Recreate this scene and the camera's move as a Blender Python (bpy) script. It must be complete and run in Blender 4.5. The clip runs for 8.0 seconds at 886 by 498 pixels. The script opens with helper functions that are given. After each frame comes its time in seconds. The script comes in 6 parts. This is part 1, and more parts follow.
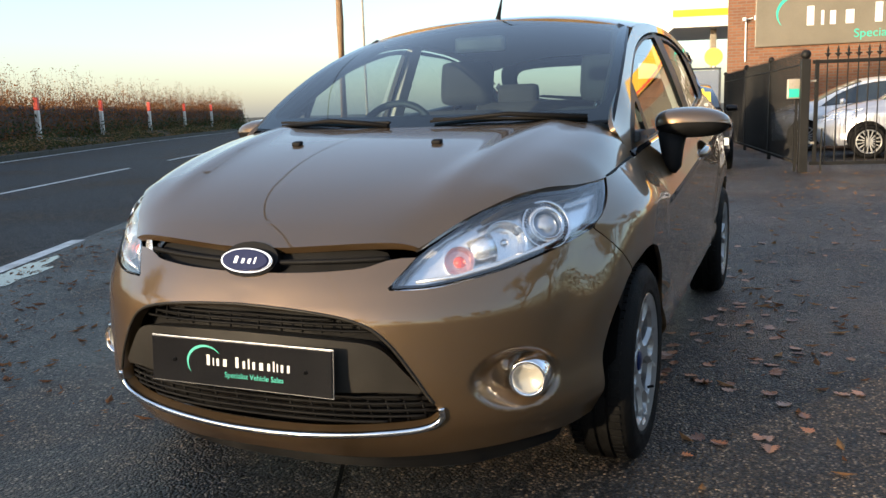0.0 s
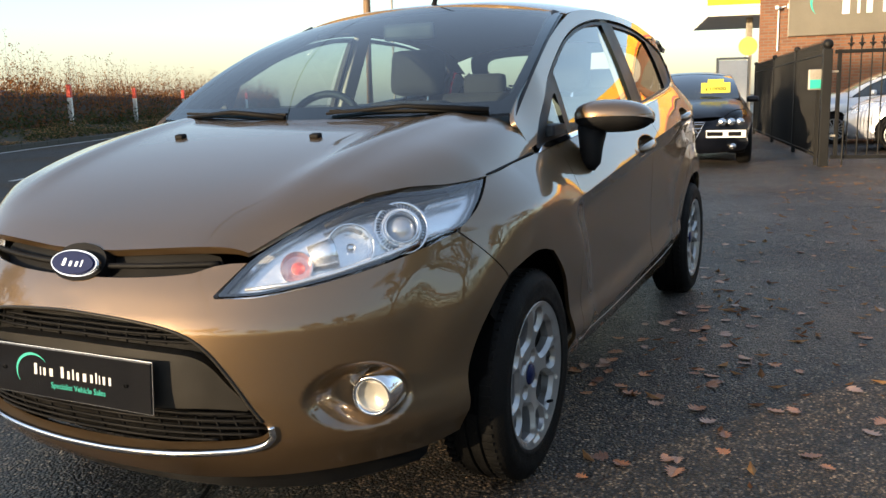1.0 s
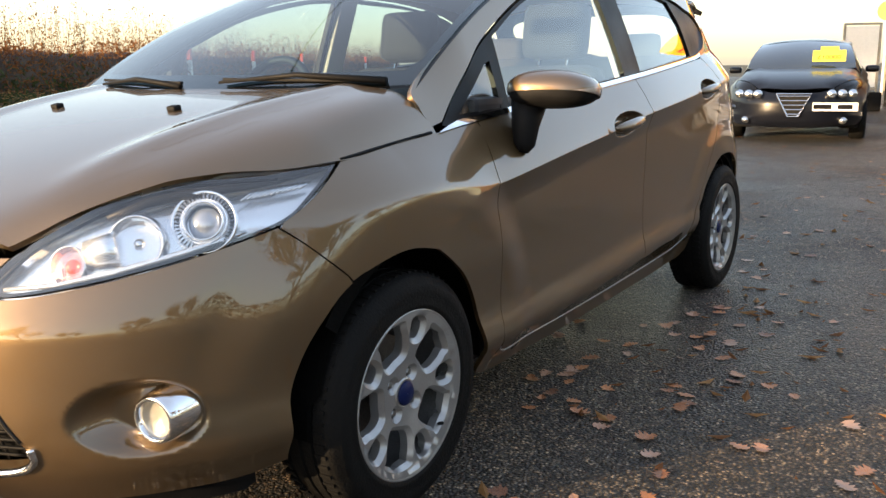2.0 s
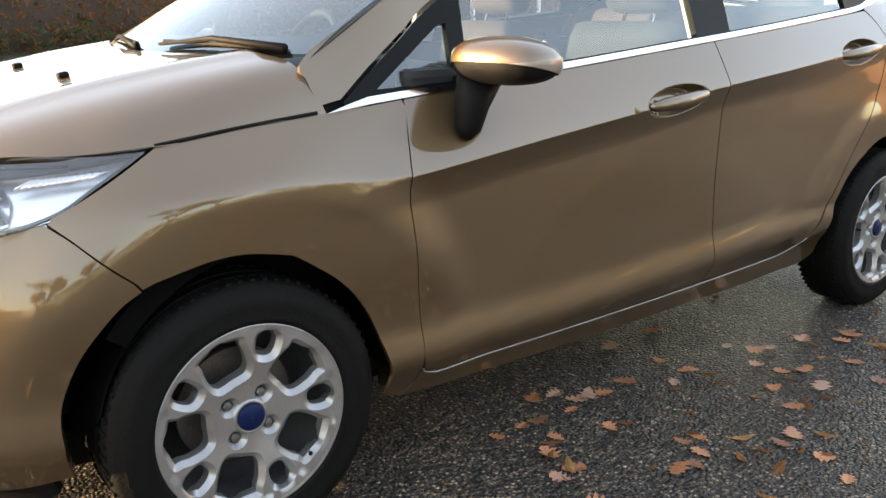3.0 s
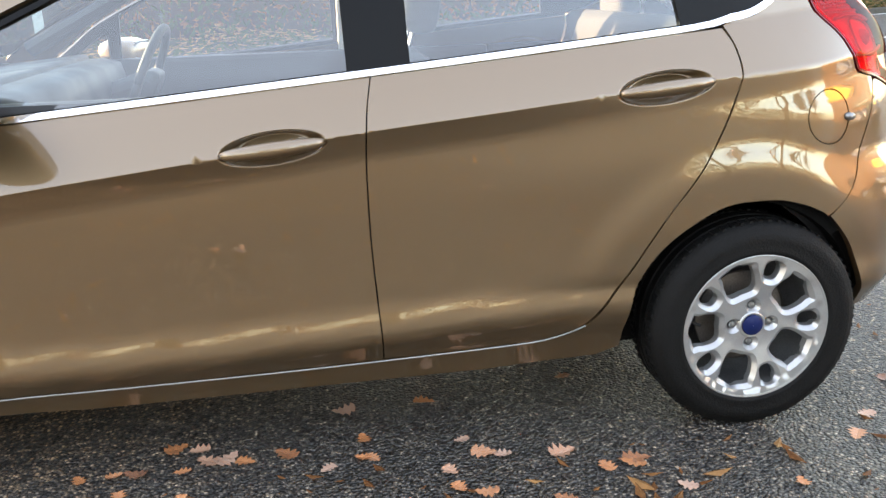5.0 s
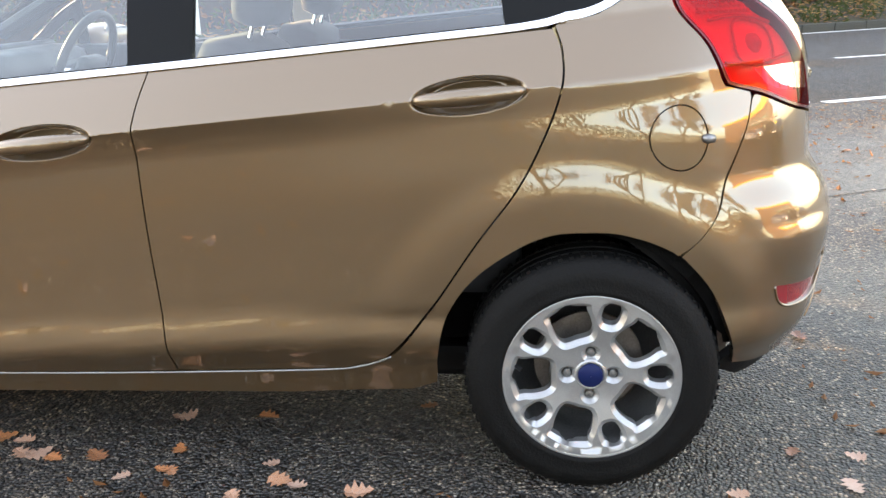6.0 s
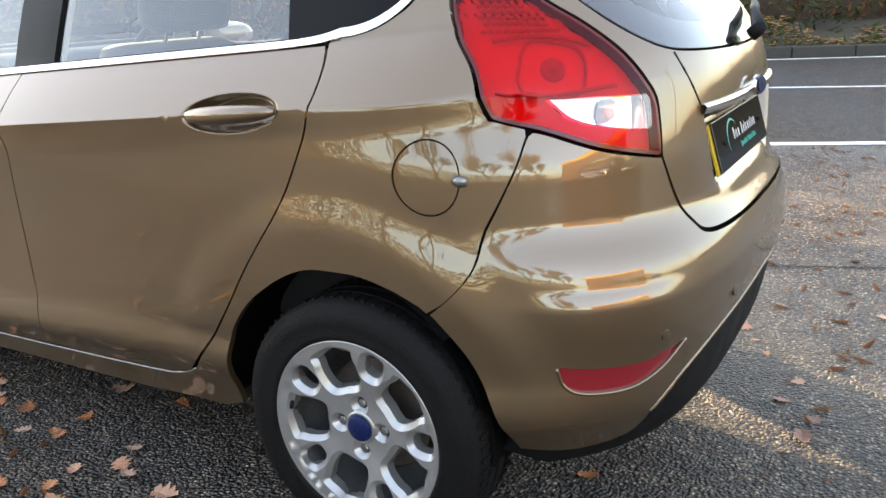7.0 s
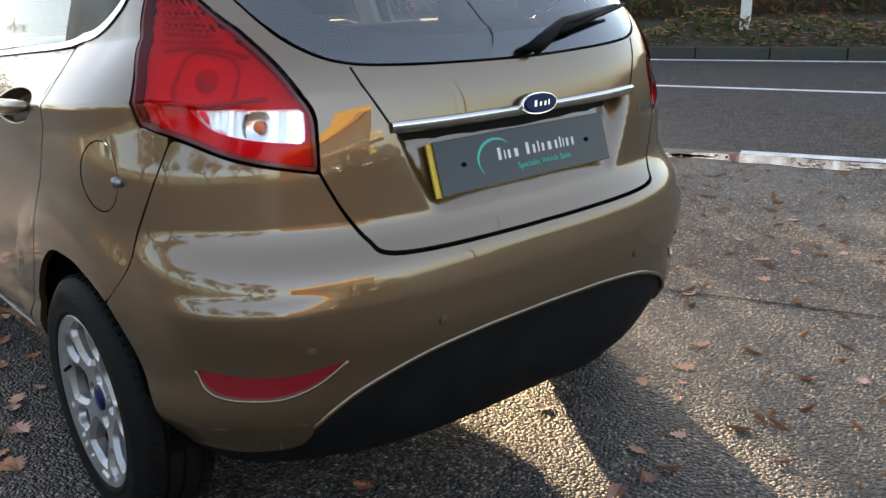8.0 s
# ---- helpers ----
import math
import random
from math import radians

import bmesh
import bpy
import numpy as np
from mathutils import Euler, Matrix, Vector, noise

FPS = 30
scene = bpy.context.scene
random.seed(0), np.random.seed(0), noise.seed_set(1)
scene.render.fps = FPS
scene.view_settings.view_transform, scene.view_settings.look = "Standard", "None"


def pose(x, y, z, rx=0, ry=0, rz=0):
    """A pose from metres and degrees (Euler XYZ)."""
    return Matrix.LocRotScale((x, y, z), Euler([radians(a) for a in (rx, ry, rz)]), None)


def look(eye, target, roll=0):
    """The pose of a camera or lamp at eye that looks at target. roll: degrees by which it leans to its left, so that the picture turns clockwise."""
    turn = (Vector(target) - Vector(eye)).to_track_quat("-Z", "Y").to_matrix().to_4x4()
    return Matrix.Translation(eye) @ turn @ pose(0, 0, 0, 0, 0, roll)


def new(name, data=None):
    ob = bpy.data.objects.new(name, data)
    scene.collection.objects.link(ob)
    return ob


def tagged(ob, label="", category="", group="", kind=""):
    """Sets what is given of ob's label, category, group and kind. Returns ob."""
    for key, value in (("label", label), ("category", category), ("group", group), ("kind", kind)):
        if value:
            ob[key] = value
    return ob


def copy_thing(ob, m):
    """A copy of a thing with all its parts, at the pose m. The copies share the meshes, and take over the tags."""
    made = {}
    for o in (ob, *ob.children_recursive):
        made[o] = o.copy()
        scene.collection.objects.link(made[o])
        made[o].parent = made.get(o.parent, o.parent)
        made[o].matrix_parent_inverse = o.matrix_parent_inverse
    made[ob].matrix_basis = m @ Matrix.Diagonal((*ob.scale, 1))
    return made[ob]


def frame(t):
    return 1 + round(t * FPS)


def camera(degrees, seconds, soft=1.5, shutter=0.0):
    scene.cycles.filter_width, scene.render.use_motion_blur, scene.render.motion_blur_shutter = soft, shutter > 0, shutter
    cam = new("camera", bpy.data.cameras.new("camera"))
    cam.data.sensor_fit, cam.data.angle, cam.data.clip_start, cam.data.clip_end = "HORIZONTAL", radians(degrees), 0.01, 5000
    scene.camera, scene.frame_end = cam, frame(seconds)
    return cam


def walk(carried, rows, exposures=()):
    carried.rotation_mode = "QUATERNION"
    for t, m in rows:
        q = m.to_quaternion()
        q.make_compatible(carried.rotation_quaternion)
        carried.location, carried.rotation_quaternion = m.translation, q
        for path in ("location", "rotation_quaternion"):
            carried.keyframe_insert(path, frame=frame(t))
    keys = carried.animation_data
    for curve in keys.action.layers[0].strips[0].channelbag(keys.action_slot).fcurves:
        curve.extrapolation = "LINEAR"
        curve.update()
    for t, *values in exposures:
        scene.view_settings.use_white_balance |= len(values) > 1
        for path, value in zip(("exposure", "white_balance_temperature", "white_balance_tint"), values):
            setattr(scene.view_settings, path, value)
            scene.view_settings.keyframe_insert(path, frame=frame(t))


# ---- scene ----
cam = camera(54.6, 8.0)
PATH = [
    (0, (1.25, -3.72, 1.035), (0.47, -1.906, 0.716), -1.8),
    (0.5, (1.411, -3.599, 1.023), (0.614, -1.794, 0.699), -1.7),
    (1, (1.583, -3.377, 1.031), (0.723, -1.604, 0.69), -1.5),
    (1.5, (1.767, -3.1, 1.026), (0.818, -1.378, 0.655), -1.2),
    (1.7, (1.84, -2.978, 1.027), (0.854, -1.281, 0.64), -1.0),
    (2.8, (2.227, -2.055, 1.048), (0.739, -0.817, 0.547), -0.9),
    (3, (2.311, -1.868, 1.076), (0.76, -0.725, 0.538), -0.7),
    (3.5, (2.491, -1.402, 1.123), (0.848, -0.436, 0.517), -0.2),
    (4, (2.649, -0.939, 1.192), (0.948, -0.121, 0.533), 0.2),
    (4.2, (2.717, -0.759, 1.2), (0.982, -0.01, 0.545), 0.2),
    (5.3, (2.798, 0.402, 1.172), (0.891, 0.554, 0.588), -1.9),
    (5.5, (2.753, 0.552, 1.18), (0.85, 0.686, 0.581), -1.4),
    (6, (2.614, 1.044, 1.16), (0.713, 0.876, 0.56), -1.3),
    (6.5, (2.41, 1.619, 1.168), (0.578, 1.071, 0.58), -1.4),
    (7, (2.094, 2.17, 1.17), (0.44, 1.218, 0.574), -1.4),
    (7.5, (1.733, 2.664, 1.191), (0.242, 1.477, 0.584), -1.4),
    (8, (1.338, 3.072, 1.197), (0.11, 1.618, 0.58), -1.3),
]
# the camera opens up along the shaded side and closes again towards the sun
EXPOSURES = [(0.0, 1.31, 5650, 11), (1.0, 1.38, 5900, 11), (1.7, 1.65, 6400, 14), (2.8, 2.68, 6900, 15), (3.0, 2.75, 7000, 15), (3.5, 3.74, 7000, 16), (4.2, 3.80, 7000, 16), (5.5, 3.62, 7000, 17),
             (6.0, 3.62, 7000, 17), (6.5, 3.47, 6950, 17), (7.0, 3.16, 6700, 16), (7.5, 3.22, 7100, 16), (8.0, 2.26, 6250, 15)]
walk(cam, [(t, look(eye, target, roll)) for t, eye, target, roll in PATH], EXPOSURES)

# ---------- world, sun, exposure ----------
SUN_AZ, SUN_EL = math.atan2(-0.877, -0.48), radians(7.8)
sun_way = Vector((math.cos(SUN_AZ) * math.cos(SUN_EL), math.sin(SUN_AZ) * math.cos(SUN_EL), math.sin(SUN_EL)))
world = bpy.data.worlds.new("sky")
scene.world = world
world.use_nodes = True
wn = world.node_tree.nodes
sky = wn.new("ShaderNodeTexSky")
sky.sky_type, sky.sun_disc = "NISHITA", False
sky.sun_elevation, sky.sun_rotation = SUN_EL, math.atan2(sun_way.x, sun_way.y)
sky.air_density, sky.dust_density = 1.0, 1.5
# thin high cloud whitens the whole sky a little
cloud = wn.new("ShaderNodeMix")
cloud.data_type, cloud.blend_type = "RGBA", "ADD"
cloud.inputs[0].default_value = 1.0
cloud.inputs[7].default_value = (0.74, 0.74, 0.76, 1)
world.node_tree.links.new(sky.outputs[0], cloud.inputs[6])
world.node_tree.links.new(cloud.outputs[2], wn["Background"].inputs[0])
wn["Background"].inputs[1].default_value = 0.13
sun = new("sun", bpy.data.lights.new("sun", "SUN"))
sun.data.energy, sun.data.angle, sun.data.color = 4.2, radians(0.6), (1.0, 0.72, 0.40)
sun.matrix_world = look(sun_way * 50, (0, 0, 0))


# ---------- materials ----------
def material(name, colour, rough=0.5, metal=0.0, **extra):
    m = bpy.data.materials.new(name)
    m.use_nodes = True
    b = m.node_tree.nodes["Principled BSDF"]
    b.inputs["Base Color"].default_value = (*colour, 1)
    b.inputs["Roughness"].default_value, b.inputs["Metallic"].default_value = rough, metal
    for k, v in extra.items():
        b.inputs[k.replace("_", " ").title().replace("Ior", "IOR")].default_value = v
    return m


def node(m, kind, **values):
    n = m.node_tree.nodes.new(kind)
    for k, v in values.items():
        n.inputs[k.replace("_", " ")].default_value = v
    return n


def link(m, a, b):
    m.node_tree.links.new(a, b)


def ramp(m, fac, stops):
    r = m.node_tree.nodes.new("ShaderNodeValToRGB")
    while len(r.color_ramp.elements) < len(stops):
        r.color_ramp.elements.new(0.5)
    for e, (at, c) in zip(r.color_ramp.elements, stops):
        e.position, e.color = at, (*c, 1)
    link(m, fac, r.inputs[0])
    return r


def mottled(name, stops, scale=8.0, rough=(0.5, 0.8), bump=0.0, fine=60.0, metal=0.0, blend=0.4, object_random=False):
    """A surface whose colour and roughness vary at two scales, in metres of the object."""
    m = material(name, stops[0][1], rough[1], metal)
    b = m.node_tree.nodes["Principled BSDF"]
    co = m.node_tree.nodes.new("ShaderNodeTexCoord")
    big, small = node(m, "ShaderNodeTexNoise", Scale=scale, Detail=5.0), node(m, "ShaderNodeTexNoise", Scale=fine, Detail=3.0)
    for t in (big, small):
        link(m, co.outputs["Object"], t.inputs["Vector"])
    mix = m.node_tree.nodes.new("ShaderNodeMix")
    mix.inputs[0].default_value = blend
    link(m, big.outputs[0], mix.inputs[2])
    link(m, small.outputs[0], mix.inputs[3])
    out = mix.outputs[0]
    if object_random:
        info, add = m.node_tree.nodes.new("ShaderNodeObjectInfo"), m.node_tree.nodes.new("ShaderNodeMath")
        scaled = m.node_tree.nodes.new("ShaderNodeMath")
        scaled.operation, scaled.inputs[1].default_value = "MULTIPLY_ADD", 0.5
        scaled.inputs[2].default_value = -0.25
        link(m, info.outputs["Random"], scaled.inputs[0])
        link(m, out, add.inputs[0])
        link(m, scaled.outputs[0], add.inputs[1])
        out = add.outputs[0]
    link(m, ramp(m, out, stops).outputs[0], b.inputs["Base Color"])
    mr = node(m, "ShaderNodeMapRange", From_Min=0.3, From_Max=0.7, To_Min=rough[0], To_Max=rough[1])
    link(m, big.outputs[0], mr.inputs[0])
    link(m, mr.outputs[0], b.inputs["Roughness"])
    if bump:
        bp = node(m, "ShaderNodeBump", Strength=bump, Distance=0.01)
        link(m, small.outputs[0], bp.inputs["Height"])
        link(m, bp.outputs[0], b.inputs["Normal"])
    return m


def clear(name, tint, gloss=1.0):
    """A thin pane: tinted see-through with a Fresnel reflection."""
    m = bpy.data.materials.new(name)
    m.use_nodes = True
    n = m.node_tree.nodes
    n.remove(n["Principled BSDF"])
    a, g, s = n.new("ShaderNodeBsdfTransparent"), n.new("ShaderNodeBsdfGlossy"), n.new("ShaderNodeMixShader")
    f, p, k = n.new("ShaderNodeLayerWeight"), n.new("ShaderNodeMath"), n.new("ShaderNodeMath")
    a.inputs[0].default_value, g.inputs["Roughness"].default_value = (*tint, 1), 0.01
    g.inputs[0].default_value = (gloss, gloss, gloss, 1)
    p.operation, p.inputs[1].default_value = "POWER", 4.0
    k.operation, k.inputs[1].default_value, k.inputs[2].default_value = "MULTIPLY_ADD", 0.86, 0.12
    link(m, f.outputs["Facing"], p.inputs[0]), link(m, p.outputs[0], k.inputs[0]), link(m, k.outputs[0], s.inputs[0])
    link(m, a.outputs[0], s.inputs[1]), link(m, g.outputs[0], s.inputs[2])
    link(m, s.outputs[0], n["Material Output"].inputs[0])
    return m


def leafy(m, share=0.45):
    """Lets light through a leaf."""
    n = m.node_tree.nodes
    b, out = n["Principled BSDF"], n["Material Output"]
    t, mix = n.new("ShaderNodeBsdfTranslucent"), n.new("ShaderNodeMixShader")
    mix.inputs[0].default_value = share
    link(m, b.inputs["Base Color"].links[0].from_socket, t.inputs[0])
    link(m, b.outputs[0], mix.inputs[1]), link(m, t.outputs[0], mix.inputs[2]), link(m, mix.outputs[0], out.inputs[0])
    return m


def car_paint(name, colour, metal, rough, ior=1.65):
    m = material(name, colour, rough, metal, coat_weight=1.0, coat_roughness=0.03, coat_ior=ior)
    b = m.node_tree.nodes["Principled BSDF"]
    co = m.node_tree.nodes.new("ShaderNodeTexCoord")
    flake, dirt = node(m, "ShaderNodeTexNoise", Scale=900.0, Detail=1.0), node(m, "ShaderNodeTexNoise", Scale=5.0, Detail=6.0)
    link(m, co.outputs["Object"], flake.inputs["Vector"]), link(m, co.outputs["Object"], dirt.inputs["Vector"])
    bp = node(m, "ShaderNodeBump", Strength=0.05, Distance=0.001)
    link(m, flake.outputs[0], bp.inputs["Height"]), link(m, bp.outputs[0], b.inputs["Normal"])
    mr = node(m, "ShaderNodeMapRange", From_Min=0.35, From_Max=0.75, To_Min=0.004, To_Max=0.022)
    link(m, dirt.outputs[0], mr.inputs[0]), link(m, mr.outputs[0], b.inputs["Coat Roughness"])
    return m


PAINT = car_paint("bronze_paint", (0.150, 0.097, 0.047), 0.80, 0.44, 1.80)
PLASTIC = mottled("black_plastic", [(0.3, (0.004, 0.004, 0.0045)), (0.7, (0.009, 0.009, 0.0095))], 12, (0.5, 0.7), 0.1, 400)
SATIN = mottled("dark_satin_trim", [(0.3, (0.018, 0.017, 0.015)), (0.7, (0.028, 0.026, 0.023))], 9, (0.32, 0.45), 0.03, 500)
GLOSSBLACK = material("gloss_black", (0.003, 0.003, 0.0035), 0.12, specular_ior_level=0.3)
PILLAR = mottled("black_pillar_film", [(0.3, (0.0016, 0.0016, 0.0018)), (0.7, (0.0028, 0.0028, 0.003))], 7, (0.30, 0.45), 0.03, 400)
PILLAR.node_tree.nodes["Principled BSDF"].inputs["Specular IOR Level"].default_value = 0.14
RUBBER = mottled("tyre_rubber", [(0.3, (0.003, 0.003, 0.003)), (0.7, (0.008, 0.0078, 0.0076))], 14, (0.55, 0.8), 0.25, 180)
PLASTIC.node_tree.nodes["Principled BSDF"].inputs["Specular IOR Level"].default_value = 0.12
SATIN.node_tree.nodes["Principled BSDF"].inputs["Specular IOR Level"].default_value = 0.14
RUBBER.node_tree.nodes["Principled BSDF"].inputs["Specular IOR Level"].default_value = 0.12
CHROME = material("chrome", (0.82, 0.82, 0.83), 0.08, 1.0)
ALLOY = mottled("painted_alloy", [(0.3, (0.32, 0.32, 0.32)), (0.7, (0.41, 0.41, 0.405))], 18, (0.28, 0.42), 0.0, 300, metal=0.7)
# darker than ALLOY: the shade deep behind the spokes is in the colour
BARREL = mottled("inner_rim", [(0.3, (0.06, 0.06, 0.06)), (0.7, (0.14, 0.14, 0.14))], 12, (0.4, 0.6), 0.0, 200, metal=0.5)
# near-black: the shade inside the wheel arches is put into this colour
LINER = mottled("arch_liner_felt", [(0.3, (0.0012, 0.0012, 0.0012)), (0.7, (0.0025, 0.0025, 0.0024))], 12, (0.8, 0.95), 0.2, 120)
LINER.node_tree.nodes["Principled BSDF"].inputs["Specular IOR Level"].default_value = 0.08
NUT = material("wheel_nut_steel", (0.22, 0.22, 0.22), 0.35, 0.8)
STEEL = mottled("brake_steel", [(0.3, (0.08, 0.07, 0.06)), (0.7, (0.2, 0.17, 0.15))], 25, (0.4, 0.6), 0.1, 200, metal=0.6)
GLASS = clear("window_glass", (0.94, 0.97, 0.97))
SCREENGLASS = clear("windscreen_glass", (0.54, 0.70, 0.74), 0.85)
LENS = clear("lamp_lens", (0.95, 0.96, 0.97))
REDLENS = material("red_lens", (0.20, 0.005, 0.010), 0.08, 0.0, coat_weight=1.0, coat_roughness=0.02)
REDCLEAR = clear("red_see_through_lens", (0.92, 0.016, 0.040), 0.15)
LAMPRED = material("lamp_inner", (0.72, 0.66, 0.66), 0.5, 0.1)
REDDARK = material("dark_red_lens", (0.09, 0.002, 0.004), 0.18)
PINKLENS = clear("pink_indicator_cover", (0.96, 0.66, 0.60))
REDSHADE = material("lamp_inner_shade", (0.50, 0.46, 0.46), 0.5, 0.1)
AMBER = material("amber_bulb", (0.75, 0.18, 0.08), 0.2)
SILVERED = material("lamp_reflector", (0.75, 0.76, 0.78), 0.18, 1.0)
LAMPGREY = material("lamp_bezel", (0.90, 0.92, 0.95), 0.24, 0.75)
INDICATOR = material("indicator_lens", (0.26, 0.21, 0.18), 0.18, 0.1, coat_weight=0.6)
PROJECTOR = material("projector_glass", (0.42, 0.45, 0.50), 0.04, 0.55, coat_weight=1.0)
FOGBOWL = material("fog_reflector", (0.50, 0.47, 0.40), 0.25, 0.3)
STRIPCHROME = material("tailgate_chrome", (0.62, 0.61, 0.60), 0.16, 1.0)
CLOTH = mottled("seat_cloth", [(0.3, (0.014, 0.015, 0.018)), (0.7, (0.03, 0.032, 0.036))], 10, (0.8, 0.95), 0.0, 120, blend=0.1)
TRIM = mottled("cabin_trim", [(0.3, (0.010, 0.011, 0.013)), (0.7, (0.02, 0.021, 0.024))], 8, (0.5, 0.7), 0.1, 300)
PALETRIM = mottled("pale_trim", [(0.3, (0.42, 0.40, 0.35)), (0.7, (0.5, 0.48, 0.43))], 8, (0.6, 0.8), 0.05, 300)
BLUE = material("badge_blue", (0.008, 0.014, 0.062), 0.3)
BLUE.node_tree.nodes["Principled BSDF"].inputs["Specular IOR Level"].default_value = 0.12
PLATEBLACK = material("plate_black", (0.008, 0.008, 0.009), 0.12)
TEAL = material("teal_print", (0.03, 0.42, 0.33), 0.4)
WHITE = material("white_print", (0.62, 0.62, 0.62), 0.4)
YELLOW = material("yellow_reflective", (0.55, 0.36, 0.02), 0.35)


# ---------- mesh helpers ----------
def mesh_object(name, verts, faces, mat, parent=None, label="", normals=None, smooth=True):
    me = bpy.data.meshes.new(name)
    me.from_pydata([tuple(map(float, v)) for v in verts], [], [tuple(map(int, f)) for f in faces])
    me.materials.append(mat)
    if smooth:
        me.polygons.foreach_set("use_smooth", [True] * len(me.polygons))
    if normals is not None:
        me.normals_split_custom_set_from_vertices([tuple(map(float, n)) for n in normals])
    ob = new(name, me)
    if parent:
        ob.parent = parent
    return tagged(ob, label)


def part(name, bm, mat, parent=None, label="", smooth=False, angle=None):
    me = bpy.data.meshes.new(name)
    bmesh.ops.recalc_face_normals(bm, faces=bm.faces)
    bm.to_mesh(me)
    bm.free()
    me.materials.append(mat)
    if smooth or angle:
        me.polygons.foreach_set("use_smooth", [True] * len(me.polygons))
    if angle:
        me.set_sharp_from_angle(angle=radians(angle))
    ob = new(name, me)
    if parent:
        ob.parent = parent
    return tagged(ob, label)


def thing(name, label, category, at=(0, 0, 0), turn=0.0, group="", kind=""):
    ob = new(name)
    ob.empty_display_size = 0.1
    ob.matrix_basis = pose(*at, 0, 0, turn)
    return tagged(ob, label, category, group, kind)


def add_box(bm, centre, size, bevel=0.0, turn=None):
    m = Matrix.Translation(centre) @ (turn or Matrix()) @ Matrix.Diagonal((*size, 1))
    r = bmesh.ops.create_cube(bm, size=1, matrix=m)
    if bevel:
        edges = list({e for v in r["verts"] for e in v.link_edges})
        bmesh.ops.bevel(bm, geom=edges, offset=bevel, segments=2, profile=0.6, affect="EDGES", clamp_overlap=True)
    return bm


def box(size, centre=(0, 0, 0), bevel=0.0, turn=None):
    return add_box(bmesh.new(), centre, size, bevel, turn)


def add_tube(bm, path, radii, sides=10, caps=True):
    """A round bar along a path; radii may be one number."""
    path = [Vector(p) for p in path]
    if not isinstance(radii, (list, tuple)):
        radii = [radii] * len(path)
    rings = []
    up = Vector((0, 0, 1))
    for i, p in enumerate(path):
        d = (path[min(i + 1, len(path) - 1)] - path[max(i - 1, 0)]).normalized()
        side = d.cross(up)
        side = side.normalized() if side.length > 1e-4 else Vector((1, 0, 0))
        top = side.cross(d)
        rings.append([bm.verts.new(p + radii[i] * (math.cos(k * 2 * math.pi / sides) * side + math.sin(k * 2 * math.pi / sides) * top)) for k in range(sides)])
    for a, b in zip(rings, rings[1:]):
        for k in range(sides):
            bm.faces.new((a[k], a[(k + 1) % sides], b[(k + 1) % sides], b[k]))
    if caps:
        bm.faces.new(rings[0][::-1]), bm.faces.new(rings[-1])
    return bm


def tube(path, radii, sides=10):
    return add_tube(bmesh.new(), path, radii, sides)


def lathe(profile, sides=48, axis="x", closed=False, caps=False):
    """Turns (radius, along) pairs about an axis."""
    bm = bmesh.new()
    rings = []
    for r, h in profile:
        ring = []
        for k in range(sides):
            c, s = r * math.cos(k * 2 * math.pi / sides), r * math.sin(k * 2 * math.pi / sides)
            ring.append(bm.verts.new({"x": (h, c, s), "y": (c, h, s), "z": (c, s, h)}[axis]))
        rings.append(ring)
    for a, b in zip(rings, rings[1:] + (rings[:1] if closed else [])):
        for k in range(sides):
            bm.faces.new((a[k], a[(k + 1) % sides], b[(k + 1) % sides], b[k]))
    if caps and not closed:
        for ring, (r, _) in ((rings[0], profile[0]), (rings[-1], profile[-1])):
            if r > 1e-3:
                bm.faces.new(ring)
    bmesh.ops.remove_doubles(bm, verts=bm.verts, dist=1e-5)
    return bm


def smooth_line(points, n=8):
    """A Catmull-Rom line through the points."""
    p = [np.array(q, float) for q in points]
    p = [2 * p[0] - p[1], *p, 2 * p[-1] - p[-2]]
    out = []
    for i in range(1, len(p) - 2):
        for k in range(n):
            t = k / n
            out.append(0.5 * (2 * p[i] + (p[i + 1] - p[i - 1]) * t + (2 * p[i - 1] - 5 * p[i] + 4 * p[i + 1] - p[i + 2]) * t * t
                              + (3 * p[i] - p[i - 1] - 3 * p[i + 1] + p[i + 2]) * t**3))
    return [*map(tuple, out), tuple(p[-2])]


def ring_of(cx, cz, rx, rz, n=28, turn=0.0, power=2.0):
    out = []
    for k in range(n):
        c, s = math.cos(2 * math.pi * k / n), math.sin(2 * math.pi * k / n)
        u, v = rx * abs(c) ** (2 / power) * math.copysign(1, c), rz * abs(s) ** (2 / power) * math.copysign(1, s)
        out.append((cx + u * math.cos(turn) - v * math.sin(turn), cz + u * math.sin(turn) + v * math.cos(turn)))
    return out


def resampled(outline, gap):
    out = []
    for a, b in zip(outline, outline[1:] + outline[:1]):
        n = max(1, int(math.ceil(math.dist(a, b) / gap)))
        if math.dist(a, b) < 1e-6:
            continue
        out += [(a[0] + (b[0] - a[0]) * k / n, a[1] + (b[1] - a[1]) * k / n) for k in range(n)]
    return out


def inside(points, outline):
    p, q = np.asarray(points, float), np.asarray(outline, float)
    hit = np.zeros(len(p), bool)
    for (x0, y0), (x1, y1) in zip(q, np.roll(q, -1, 0)):
        if y0 != y1:
            hit ^= ((y0 > p[:, 1]) != (y1 > p[:, 1])) & (p[:, 0] < (x1 - x0) * (p[:, 1] - y0) / (y1 - y0) + x0)
    return hit


